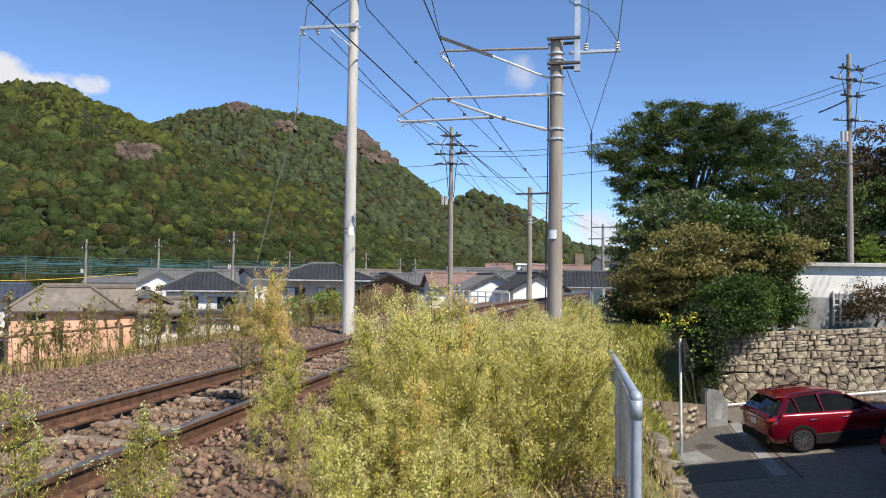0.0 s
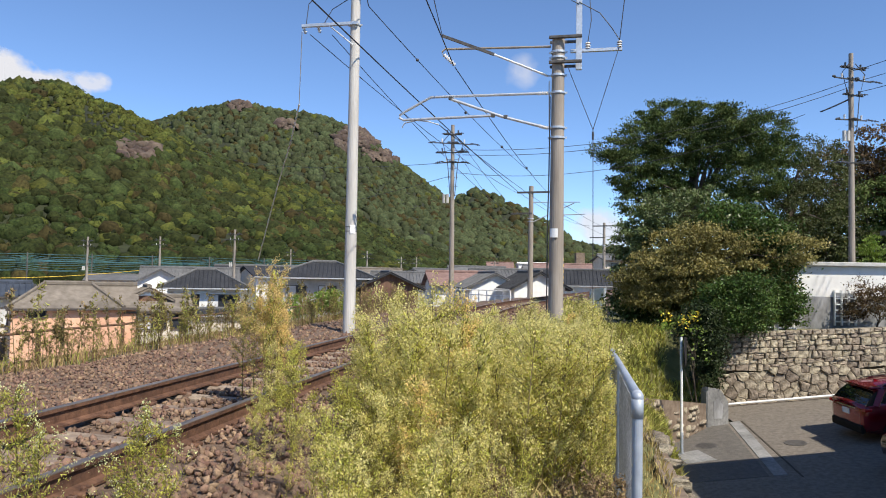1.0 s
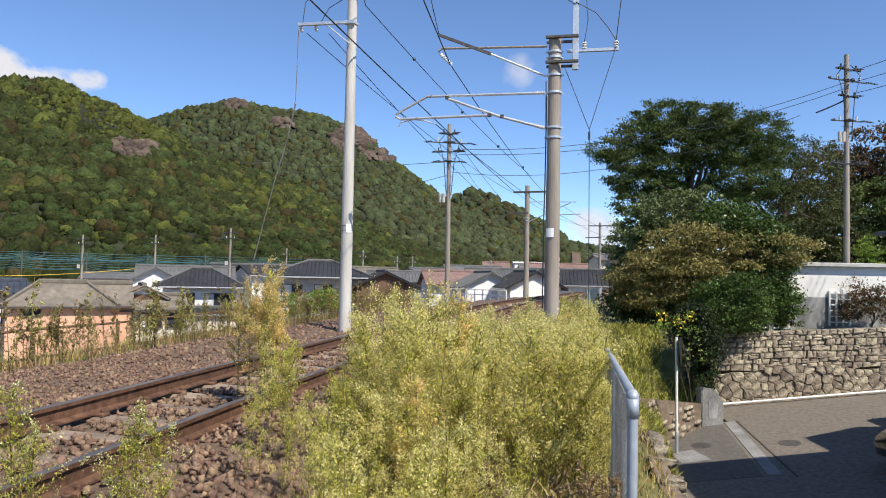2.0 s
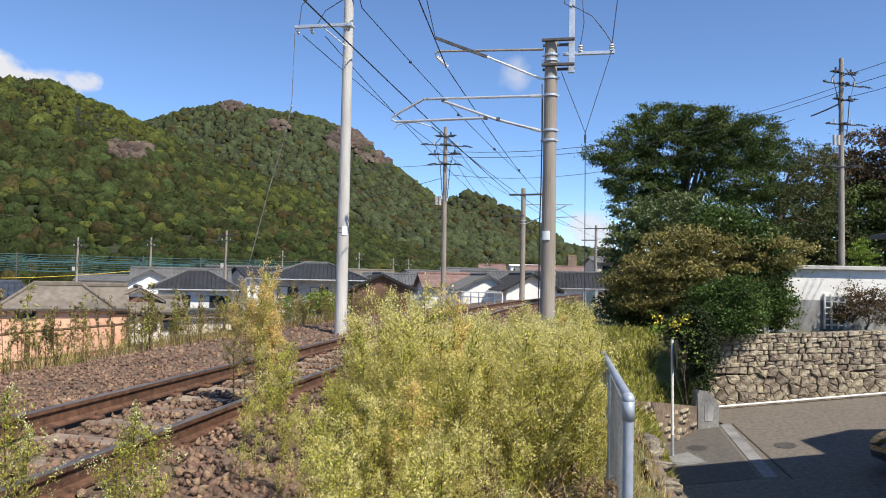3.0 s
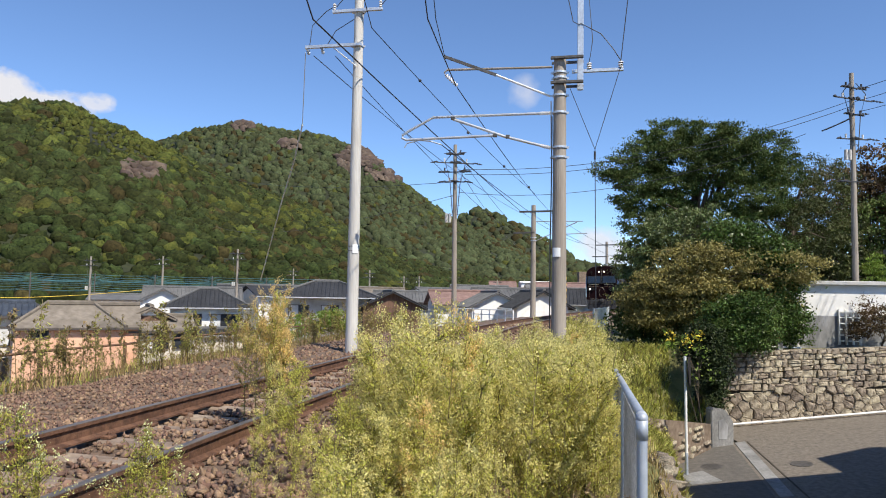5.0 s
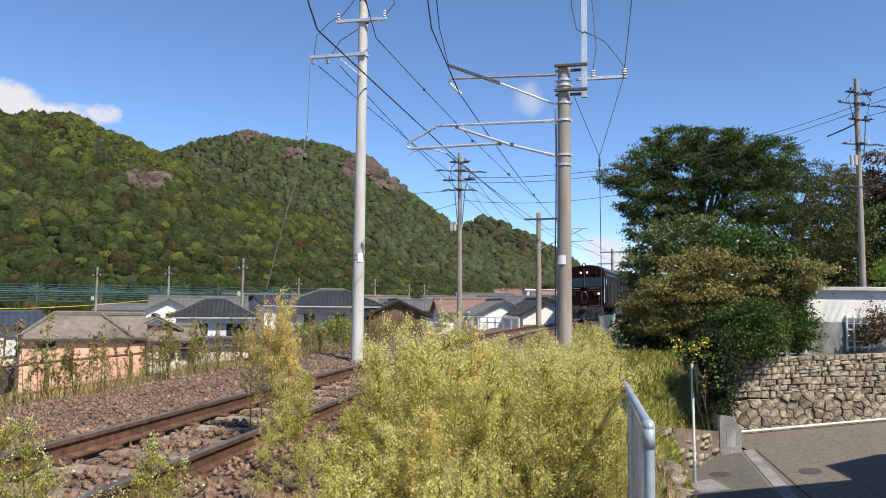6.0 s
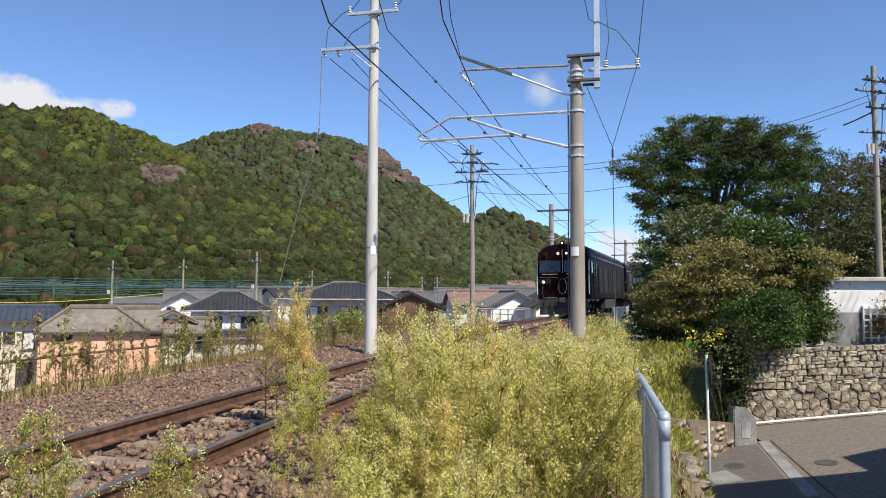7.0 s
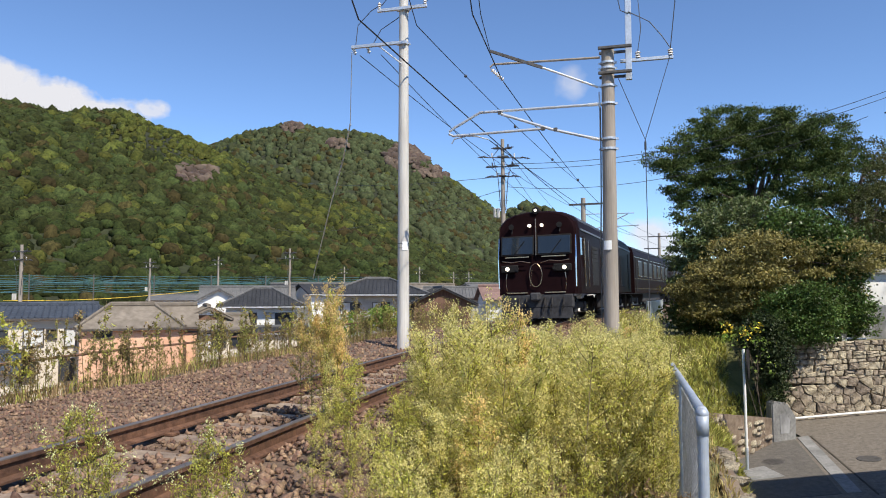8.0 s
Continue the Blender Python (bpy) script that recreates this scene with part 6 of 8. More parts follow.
def build_loco():
    L = 17.5
    lo = empty("locomotive", pose(0, 0, 0), "glossy maroon-black diesel locomotive with gold trim and lit headlights", "locomotive")
    W = 1.42
    sec = arch(W, 0.95, 3.18, 3.92)
    bm = bmesh.new()
    rings = []
    for y, k in ((0.0, 0.0), (-0.28, 0.55), (-0.75, 1.0), (-L + 0.75, 1.0), (-L + 0.28, 0.55), (-L, 0.0)):
        ring = []
        for x, z in sec:
            xx = x * (0.93 + 0.07 * k)
            zz = z if z < 1 else min(z, 3.92) - (1 - k) * 0.10 * (z > 3.2)
            lean = 0.30 * max(0, (z - 2.22)) / 1.7 * (1 - k)
            ring.append(bm.verts.new((xx, y - lean if y > -L / 2 else y + lean, zz)))
        # a crease at the waist
        rings.append(ring)
    n = len(sec)
    for a, b in zip(rings, rings[1:]):
        for k in range(n):
            bm.faces.new((a[k], a[(k + 1) % n], b[(k + 1) % n], b[k]))
    bm.faces.new(rings[0])
    bm.faces.new(rings[-1][::-1])
    bmesh.ops.recalc_face_normals(bm, faces=bm.faces[:])
    part("body", bm, M["loco"], lo)

    def face(z):
        return 0.03 - 0.30 * max(0, (z - 2.22)) / 1.7

    # grey roof shell with a pale edge
    bm = bmesh.new()
    rs = [(x * 0.995, z + 0.02) for x, z in sec if z > 3.28]
    a = [[bm.verts.new((x, y, z)) for x, z in rs] for y in (-1.1, -L + 1.1)]
    for k in range(len(rs) - 1):
        bm.faces.new((a[0][k], a[0][k + 1], a[1][k + 1], a[1][k]))
    bmesh.ops.solidify(bm, geom=bm.faces[:], thickness=0.015)
    part("roof", bm, M["loco_roof"], lo, "blue-grey roof panels")
    bm = bmesh.new()
    for s in (-1, 1):
        box(bm, (s * (W + 0.01), -L / 2, 3.2), (0.05, L - 1.6, 0.06))
    part("gutter_rail", bm, M["loco_roof"], lo)
    # windscreen panes
    tilt = math.degrees(math.atan2(0.30, 1.7))
    for x0, x1 in ((-1.2, -0.09), (0.09, 1.2)):
        zc = 2.66
        mm = Matrix.Translation(((x0 + x1) / 2, face(zc) - 0.02, zc)) @ pose(0, 0, 0, tilt)
        bm = bmesh.new()
        box(bm, (0, 0, 0), (x1 - x0 + 0.1, 0.04, 0.72), mm, 0.02)
        fr = part("windscreen_frame", bm, M["car_trim"], lo)
        bm = bmesh.new()
        box(bm, (0, 0.025, 0), (x1 - x0, 0.03, 0.62), mm, 0.01)
        part("windscreen", bm, M["loco_glass"], fr, "blue-tinted windscreen pane")
        bm = bmesh.new()
        rod(bm, mm @ Vector((0.1, 0.05, -0.3)), mm @ Vector((-0.25, 0.06, 0.15)), 0.012, seg=5)
        part("wiper", bm, M["car_trim"], fr)
        bm = bmesh.new()
        box(bm, ((x0 + x1) / 2, 0.05, 2.26), (0.85, 0.015, 0.035))
        part("lettering_bar", bm, M["gold"], lo, "row of unreadable gilt letters")
        bm = bmesh.new()
        s = 1 if x0 > 0 else -1
        bent(bm, [(s * 0.18, 0.05, 2.05), (s * 0.5, 0.06, 2.12), (s * 0.85, 0.05, 2.08), (s * 1.18, 0.04, 2.13)], 0.016, 6)
        part("trim_moulding", bm, M["gold"], lo, "curved gilt moulding")
        bm = bmesh.new()
        box(bm, (s * 0.93, 0.03, 1.86), (0.62, 0.06, 0.26), bevel=0.05)
        hs = part("headlight_housing", bm, M["car_trim"], lo)
        bm = bmesh.new()
        rod(bm, (s * 1.0, 0.04, 1.86), (s * 1.0, 0.085, 1.86), 0.07, seg=16)
        part("headlight", bm, M["headlight"], hs, "bright lit headlight")
        bm = bmesh.new()
        rod(bm, (s * 0.66, 0.04, 1.86), (s * 0.66, 0.08, 1.86), 0.07, seg=14)
        part("marker_lamp", bm, M["car_trim"], hs)
        bm = bmesh.new()
        rod(bm, (s * 0.22, face(3.36) - 0.02, 3.36), (s * 0.22, face(3.36) + 0.06, 3.36), 0.055, seg=14)
        part("forehead_lamp", bm, M["headlight"], lo, "lit forehead lamp")
        bm = bmesh.new()
        rod(bm, (s * 0.85, face(3.34) - 0.02, 3.34), (s * 0.85, face(3.34) + 0.1, 3.34), 0.07, 0.1, 10)
        rod(bm, (s * 0.85, face(3.34) - 0.02, 3.28), (s * 0.85, face(3.34) + 0.05, 3.1), 0.02, seg=6)
        part("horn", bm, M["car_trim"], lo)
        bm = bmesh.new()
        bent(bm, [(s * 1.02, 0.06, 1.7), (s * 1.05, 0.09, 1.5), (s * 1.05, 0.09, 1.25), (s * 1.02, 0.06, 1.1)], 0.014, 6)
        part("handrail", bm, M["gold"], lo)
        bm = bmesh.new()
        box(bm, (s * 0.66, 0.05, 1.02), (0.72, 0.05, 0.035))
        part("step_edge", bm, M["gold"], lo)
        bm = bmesh.new()
        bent(bm, [(s * 1.36, -0.12, 1.2), (s * 1.37, -0.14, 2.2), (s * 1.36, -0.3, 2.95), (s * 1.32, -0.42, 3.15)], 0.028, 6)
        part("corner_strip", bm, M["chrome"], lo, "bright chrome corner strip")
    bm = bmesh.new()
    rod(bm, (0, face(3.88) - 0.08, 3.9), (0, face(3.88) + 0.05, 3.9), 0.13, 0.12, 14)
    top = part("top_lamp_housing", bm, M["car_trim"], lo)
    bm = bmesh.new()
    rod(bm, (0, face(3.88) + 0.05, 3.9), (0, face(3.88) + 0.06, 3.9), 0.05, seg=12)
    part("top_lamp", bm, M["headlight"], top)
    bm = bmesh.new()
    bent(bm, [(0.0, face(3.6) + 0.03, 3.6), (-0.02, face(3) + 0.03, 3.0), (-0.03, 0.06, 2.3)], 0.02, 6)
    part("centre_strip", bm, M["gold"], lo)
    bm = bmesh.new()
    ring = [(0.22 * math.cos(a), 0.06, 1.62 + 0.40 * math.sin(a)) for a in np.linspace(0, 2 * math.pi, 25)]
    bent(bm, ring, 0.013, 5)
    part("emblem_ring", bm, M["gold"], lo, "oval gilt emblem outline")
    for i in range(7):
        bm = bmesh.new()
        bmesh.ops.create_icosphere(bm, subdivisions=1, radius=0.025, matrix=Matrix.Translation((0.13 + 0.012 * i, 0.06, 1.78 - i * 0.085)))
        part("emblem_stud", bm, M["gold"], lo)
    # buffer beam, plough, couplers
    bm = bmesh.new()
    box(bm, (0, -0.1, 0.72), (2.5, 0.3, 0.46), bevel=0.03)
    part("buffer_beam", bm, M["underframe"], lo)
    bm = bmesh.new()
    prism(bm, [(-1.25, 0.14), (1.25, 0.14), (1.2, 0.5), (-1.2, 0.5)], "y", -0.05, 0.1)
    part("snow_plough", bm, M["underframe"], lo)
    bm = bmesh.new()
    box(bm, (0, 0.2, 0.88), (0.3, 0.5, 0.28), bevel=0.05)
    part("coupler", bm, M["underframe"], lo)
    for x in (-0.95, -0.55, -0.3, 0.35, 0.6, 0.95):
        bm = bmesh.new()
        bent(bm, [(x, 0.08, 0.85), (x, 0.2, 0.6), (x + 0.05, 0.16, 0.38)], 0.028, 6)
        part("brake_hose", bm, M["grille"], lo)
    # sides: doors, grilles, windows
    for s in (-1, 1):
        for y, w, z, h, mat, nm in ((-0.95, 0.5, 2.6, 0.62, "loco_glass", "cab_side_window"), (-1.75, 0.62, 2.05, 1.9, "car_trim", "cab_door"), (-4.0, 1.5, 2.0, 1.5, "grille", "side_grille"), (-6.2, 1.5, 2.0, 1.5, "grille", "side_grille"), (-8.4, 1.5, 2.0, 1.5, "car_trim", "side_panel"), (-10.6, 1.5, 2.0, 1.5, "grille", "side_grille"), (-12.8, 1.5, 2.0, 1.5, "car_trim", "side_panel"), (-15.8, 0.62, 2.05, 1.9, "car_trim", "cab_door")):
            bm = bmesh.new()
            box(bm, (s * (W + 0.005), y, z), (0.03, w, h), bevel=0.008)
            pn = part(nm, bm, M[mat], lo)
            if nm == "side_grille":
                for i in range(9):
                    bm = bmesh.new()
                    box(bm, (s * (W + 0.025), y, z - h / 2 + 0.1 + i * (h - 0.2) / 8), (0.02, w - 0.1, 0.05))
                    part("louvre", bm, M["grille"], pn)
        for q in (-1.35, -2.15):
            bm = bmesh.new()
            rod(bm, (s * (W + 0.06), q, 1.2), (s * (W + 0.06), q, 2.9), 0.016, seg=6)
            part("handrail", bm, M["gold"], lo)
        bm = bmesh.new()
        box(bm, (s * 1.2, -L / 2, 0.62), (0.35, 4.6, 0.62), bevel=0.05)
        part("fuel_tank", bm, M["underframe"], lo)
    for s in (-1, 1):
        bm = bmesh.new()
        for k in range(5):
            zc = 2.0 + 0.2 * k
            r = 0.05 + 0.05 * math.sin(math.pi * (k + 0.5) / 5)
            bent(bm, [(s * (W + 0.03), -1.42 + r * math.cos(q), zc + 0.1 * math.sin(q)) for q in np.linspace(0, 2 * math.pi, 13)], 0.014, 5)
        part("side_ornament", bm, M["gold"], lo, "upright gilt scroll ornament beside the cab")
    for y in (-3.0, -8.75, -14.5):
        bogie(lo, y)
    return lo


def build_coach():
    L = 20.0
    co = empty("passenger_coach", pose(0, 0, 0), "maroon-black passenger coach with gilt trim and blue-grey roof", "railway coach", "coaches of the train")
    W = 1.42
    sec = arch(W, 0.9, 3.1, 3.8)
    bm = bmesh.new()
    prism(bm, sec, "y", -L + 0.25, -0.25)
    part("body", bm, M["loco"], co)
    bm = bmesh.new()
    rs = [(x * 0.995, z + 0.02) for x, z in sec if z > 3.15]
    a = [[bm.verts.new((x, y, z)) for x, z in rs] for y in (-0.3, -L + 0.3)]
    for k in range(len(rs) - 1):
        bm.faces.new((a[0][k], a[0][k + 1], a[1][k + 1], a[1][k]))
    bmesh.ops.solidify(bm, geom=bm.faces[:], thickness=0.015)
    part("roof", bm, M["loco_roof"], co, "blue-grey roof panels")
    for s in (-1, 1):
        for i in range(7):
            y = -2.6 - i * 2.4
            bm = bmesh.new()
            box(bm, (s * (W + 0.005), y, 2.35), (0.03, 1.5, 0.95), bevel=0.01)
            wf = part("window_frame", bm, M["gold"], co)
            bm = bmesh.new()
            box(bm, (s * (W + 0.015), y, 2.35), (0.03, 1.4, 0.86), bevel=0.01)
            part("window_pane", bm, M["coach_glass"], wf)
        bm = bmesh.new()
        box(bm, (s * (W + 0.005), -1.2, 2.0), (0.03, 0.75, 1.95), bevel=0.01)
        part("coach_door", bm, M["car_trim"], co)
        for z in (1.15, 1.75, 3.0):
            bm = bmesh.new()
            box(bm, (s * (W + 0.006), -L / 2, z), (0.02, L - 0.8, 0.025))
            part("trim_line", bm, M["gold"], co)
    bm = bmesh.new()
    box(bm, (0, 0.0, 2.2), (1.2, 0.6, 2.2), bevel=0.05)
    part("gangway", bm, M["car_trim"], co)
    bm = bmesh.new()
    box(bm, (0, -L / 2, 0.6), (2.3, 9, 0.55), bevel=0.05)
    part("underfloor_box", bm, M["underframe"], co)
    for y in (-3.0, -17.0):
        bogie(co, y)
    return co


loco = build_loco()
coach_a = build_coach()
coach_b = copy_thing(coach_a, pose(0, 0, 0))
coach_c = copy_thing(coach_a, pose(0, 0, 0))


# ---- vegetation ----
def leaf_quads(c, size, rng, up=0.35, aspect=0.55, jit=0.35, lift=None):
    """Folded leaf diamonds at the points c: verts and quads."""
    n = len(c)
    d = rng.normal(0, 1, (n, 3))
    d[:, 2] += up
    d /= np.linalg.norm(d, axis=1, keepdims=True)
    e = np.cross(d, rng.normal(0, 1, (n, 3)))
    e /= np.linalg.norm(e, axis=1, keepdims=True) + 1e-9
    s = (size * rng.uniform(1 - jit, 1 + jit, n))[:, None]
    nrm = np.cross(d, e)
    v = np.stack([c - d * s * 0.5, c + e * s * aspect * 0.5 + nrm * s * 0.12, c + d * s * 0.5, c - e * s * aspect * 0.5 + nrm * s * 0.12], 1)
    f = np.arange(n * 4).reshape(n, 4)
    return v.reshape(-1, 3), f


def crown_points(lobes, n, clump, rng, shell=0.55, flat=0.75, per=45):
    """Leaf centres: tufts on the skin of each lobe, leaves gathered round each tuft."""
    lobes = np.array(lobes, float)
    wgt = lobes[:, 3] * lobes[:, 4] + lobes[:, 4] * lobes[:, 5]
    tufts = max(30, n // per)
    k = rng.choice(len(lobes), tufts, p=wgt / wgt.sum())
    d = rng.normal(0, 1, (tufts, 3))
    d /= np.linalg.norm(d, axis=1, keepdims=True)
    r = shell + (1 - shell) * rng.uniform(0, 1, tufts) ** 0.5 + rng.normal(0, 0.06, tufts) + 0.22 * (rng.uniform(0, 1, tufts) < 0.16)
    c = lobes[k, :3] + d * lobes[k, 3:6] * r[:, None]
    i = rng.choice(tufts, n)
    off = rng.normal(0, 1, (n, 3)) * clump * rng.uniform(0.5, 1.4, (tufts,))[i][:, None]
    off[:, 2] *= flat * 0.6
    return c[i] + off, c


def tree(name, base, height, lobes, mat, leaf, n, label, category, seed, clump=0.3, trunk=0.2, up=0.35, aspect=0.55, shell=0.55, lean=(0, 0), limbs=9, per=45):
    """lobes in metres from the base: x, y, z, rx, ry, rz."""
    rng = np.random.RandomState(seed)
    x, y = base
    g = float(ground_z(x, y))
    th = empty(name, pose(x, y, g), label, category)
    bm = bmesh.new()
    top = Vector((lean[0], lean[1], height * 0.72))
    pts = [Vector((0, 0, -0.25))] + [Vector((top.x * k + rng.normal(0, 0.05), top.y * k + rng.normal(0, 0.05), top.z * k)) for k in (0.15, 0.35, 0.6, 0.8, 1.0)]
    bent(bm, pts, [trunk * k for k in (1.25, 1.0, 0.85, 0.65, 0.45, 0.2)], 8)
    trunk_ob = part("trunk", bm, M["bark"], th)
    P, tufts = crown_points(lobes, n, clump, rng, shell, per=per)
    for j in range(limbs):
        bm = bmesh.new()
        t = Vector(tufts[rng.randint(len(tufts))])
        k = rng.uniform(0.25, 0.9)
        a = pts[0].lerp(top, k)
        mid = a.lerp(t, 0.5) + Vector((0, 0, 0.12 * (t - a).length))
        bent(bm, [a, mid, a.lerp(t, 0.92)], [trunk * 0.42, trunk * 0.25, trunk * 0.06], 5)
        part("limb", bm, M["bark"], th)
    v, f = leaf_quads(P, leaf, rng, up, aspect)
    crown = new("crown", quick_mesh("crown", v, f, M[mat]))
    crown.parent = th
    return th


def lobes_for(base, items):
    """Lobes given by bearing, elevation, distance and radii, relative to a tree's foot."""
    x, y = base
    g = float(ground_z(x, y))
    out = []
    for b, e, d, rx, ry, rz in items:
        p = polar(b, d, rise(e, d))
        out.append((p.x - x, p.y - y, p.z - g, rx, ry, rz))
    return out


def put_tree(name, b0, d0, items, mat, leaf, n, label, seed, category="tree", **kw):
    if d0 < 28 and b0 > 12:
        d0, leaf = d0 * SITE, leaf * 1.15
        items = [(q[0], q[1], *(w * SITE for w in q[2:])) for q in items]
        kw["clump"] = kw.get("clump", 0.3) * SITE
    p = polar(b0, d0)
    base = (p.x, p.y)
    L = lobes_for(base, items)
    h = max(q[2] + q[5] for q in L)
    return tree(name, base, h, L, mat, leaf, n, label, category, seed, **kw)


# tall dark tree
put_tree("tree", 18.8, 37, [(17.2, 12.2, 37, 1.5, 1.5, 0.75), (19.6, 11.9, 37, 1.5, 1.5, 0.7), (15.6, 10.9, 36.5, 1.3, 1.4, 0.7), (13.4, 9.9, 36.5, 1.15, 1.1, 0.55), (14.9, 9.0, 36.3, 1.2, 1.3, 0.6), (14.2, 7.6, 36.3, 0.9, 1.0, 0.55), (15.8, 7.3, 36.5, 1.2, 1.3, 0.6),
                                (18.0, 10.2, 36.5, 1.7, 1.5, 0.8), (21.6, 11.4, 37, 1.5, 1.6, 0.75), (23.8, 11.0, 37, 1.25, 1.4, 0.65), (22.6, 9.6, 37, 1.7, 1.6, 0.8), (24.6, 9.2, 37.4, 1.0, 1.2, 0.7), (20.2, 9.3, 37, 1.4, 1.5, 0.6), (17.4, 8.2, 36.8, 1.2, 1.4, 0.6), (15.4, 5.8, 36.3, 1.1, 1.2, 0.6), (22.6, 7.2, 37.4, 1.9, 1.7, 0.8), (17.3, 6.4, 36.8, 1.3, 1.4, 0.7)],
         "pine_leaf", 0.115, 118000, "tall dark green evergreen with a broad ragged crown", 21, clump=0.185, trunk=0.3, aspect=0.42, shell=0.66, limbs=18, up=0.9, per=85)
# olive tree behind the hut
put_tree("tree", 25.4, 40, [(24.6, 7.5, 40, 2.2, 2, 1.7), (26.6, 8.2, 41, 1.9, 2, 1.5), (23.6, 5.3, 39.5, 2.0, 2, 1.4), (26.4, 5.2, 40, 2.1, 2, 1.4), (28.2, 6.3, 41, 1.5, 1.6, 1.6), (25.5, 3.4, 40, 2.0, 1.6, 0.9)],
         "olive_leaf", 0.11, 46000, "olive green tree with feathery drooping foliage", 22, clump=0.16, trunk=0.25, aspect=0.4, limbs=12)
# pale broadleaf
put_tree("tree", 17.6, 27.1, [(17.6, 5.0, 27, 1.25, 1.2, 0.85), (15.7, 4.0, 27, 1.0, 1.0, 0.8), (14.6, 2.6, 27, 0.75, 0.8, 0.7), (19.4, 5.3, 27, 1.0, 1.0, 0.7), (16.6, 2.8, 27, 1.2, 1.1, 0.8), (14.4, 0.9, 27, 0.6, 0.7, 0.7), (20.6, 4.2, 27.2, 0.9, 1, 0.8)],
         "broad_leaf", 0.11, 25000, "broadleaf tree with pale glossy clustered leaves", 23, clump=0.13, trunk=0.14, aspect=0.5, per=60)
put_tree("tree", 22.6, 26.3, [(21.8, 4.4, 26.4, 1.1, 1.0, 0.6), (23.6, 3.2, 26.2, 0.9, 1.0, 0.7), (24.6, 1.8, 26, 0.65, 0.8, 0.7), (24.4, 0.4, 26, 0.6, 0.8, 0.6)],
         "camellia_leaf", 0.12, 14000, "bright green broadleaf tree in the thicket", 24, clump=0.2, trunk=0.12)
# russet maple
put_tree("tree", 19.2, 25.7, [(18.6, 2.8, 25.6, 1.25, 1.1, 0.55), (21.0, 2.7, 25.6, 1.15, 1.1, 0.5), (25.5, 2.3, 25.6, 0.8, 0.9, 0.5), (16.6, 1.2, 25.6, 1.0, 1.0, 0.45), (15.0, -0.1, 25.6, 0.75, 0.8, 0.4), (18.6, 1.0, 25.4, 1.2, 1.1, 0.4), (21.4, 0.9, 25.4, 1.1, 1.0, 0.45), (16.9, -0.6, 25.5, 0.8, 0.8, 0.4), (23.4, 0.6, 25.5, 0.7, 0.8, 0.4), (15.3, -1.5, 25.5, 0.6, 0.7, 0.35), (17.3, -1.7, 25.4, 0.8, 0.8, 0.4), (19.3, -0.8, 25.3, 1.0, 0.8, 0.45)],
         "maple_leaf", 0.095, 46000, "spreading maple turning russet in flat tiers", 25, clump=0.17, trunk=0.12, up=0.3, shell=0.62, per=70)
# dark glossy shrubs at the wall
put_tree("shrub", 22.0, 24.6, [(21.3, -1.2, 24.0, 0.7, 0.7, 0.6), (22.7, -0.9, 24.0, 0.7, 0.7, 0.6), (21.6, -2.5, 23.8, 0.75, 0.7, 0.55), (23.3, -2.2, 24.1, 0.65, 0.6, 0.5), (20.9, -2.6, 23.9, 0.4, 0.5, 0.4)],
         "camellia_leaf", 0.085, 21000, "dense dark green glossy shrub over the wall corner", 26, "shrub", clump=0.14, trunk=0.07, shell=0.6)
put_tree("shrub", 24.6, 25.4, [(24.3, -0.9, 25.4, 0.8, 0.6, 0.7), (25.3, -1.6, 25.4, 0.6, 0.6, 0.6), (23.8, -2.2, 25.3, 0.75, 0.6, 0.5)],
         "camellia_leaf", 0.09, 14000, "dark green shrub beside the white hut", 27, "shrub", clump=0.13, trunk=0.06, shell=0.6)
put_tree("shrub", 16.5, 26.2, [(14.6, -1.9, 26.4, 0.8, 0.8, 0.6), (16.2, -2.0, 26.4, 1.0, 0.9, 0.7), (18.2, -2.2, 26.4, 1.1, 0.9, 0.8), (19.6, -1.0, 26.4, 1.0, 1.0, 0.9), (17.4, -0.4, 26.8, 1.2, 0.9, 0.8), (15.6, -0.6, 26.8, 0.8, 0.9, 0.8), (19.4, -3.6, 26.4, 0.9, 0.9, 0.9), (17.9, -3.8, 25.0, 0.6, 0.8, 0.5)],
         "pine_leaf", 0.12, 26000, "deep shaded undergrowth below the trees", 28, "shrub", clump=0.22, trunk=0.08, shell=0.3)
put_tree("shrub", 19.0, 20.9, [(18.7, -2.9, 21, 0.3, 0.3, 0.35), (19.4, -3.6, 21, 0.28, 0.3, 0.35), (18.9, -4.6, 20.8, 0.32, 0.3, 0.4), (17.2, -3.3, 21.2, 0.3, 0.3, 0.3), (19.9, -5.2, 20.8, 0.25, 0.3, 0.3)],
         "lime_leaf", 0.10, 170, "yellow-green leggy shrub at the dark passage", 29, "shrub", clump=0.12, trunk=0.03, limbs=6)
# fills the passage; its shade is in the leaf colour
put_tree("shrub", 19.3, 22.4, [(19.2, -3.2, 22.8, 0.55, 0.5, 0.6), (20.0, -3.4, 22.6, 0.4, 0.5, 0.6), (19.8, -4.6, 22.5, 0.42, 0.5, 0.5), (20.1, -5.7, 22.3, 0.28, 0.4, 0.4), (20.1, -6.6, 22.1, 0.2, 0.3, 0.3), (20.45, -4.8, 22.1, 0.22, 0.3, 0.4), (20.5, -6.0, 21.9, 0.2, 0.3, 0.35), (20.4, -7.2, 21.8, 0.18, 0.3, 0.25)],
         "ivy_shade_leaf", 0.075, 16000, "dark ivy and undergrowth, coloured darker for the passage's shade", 30, "shrub", clump=0.13, trunk=0.04, shell=0.3)
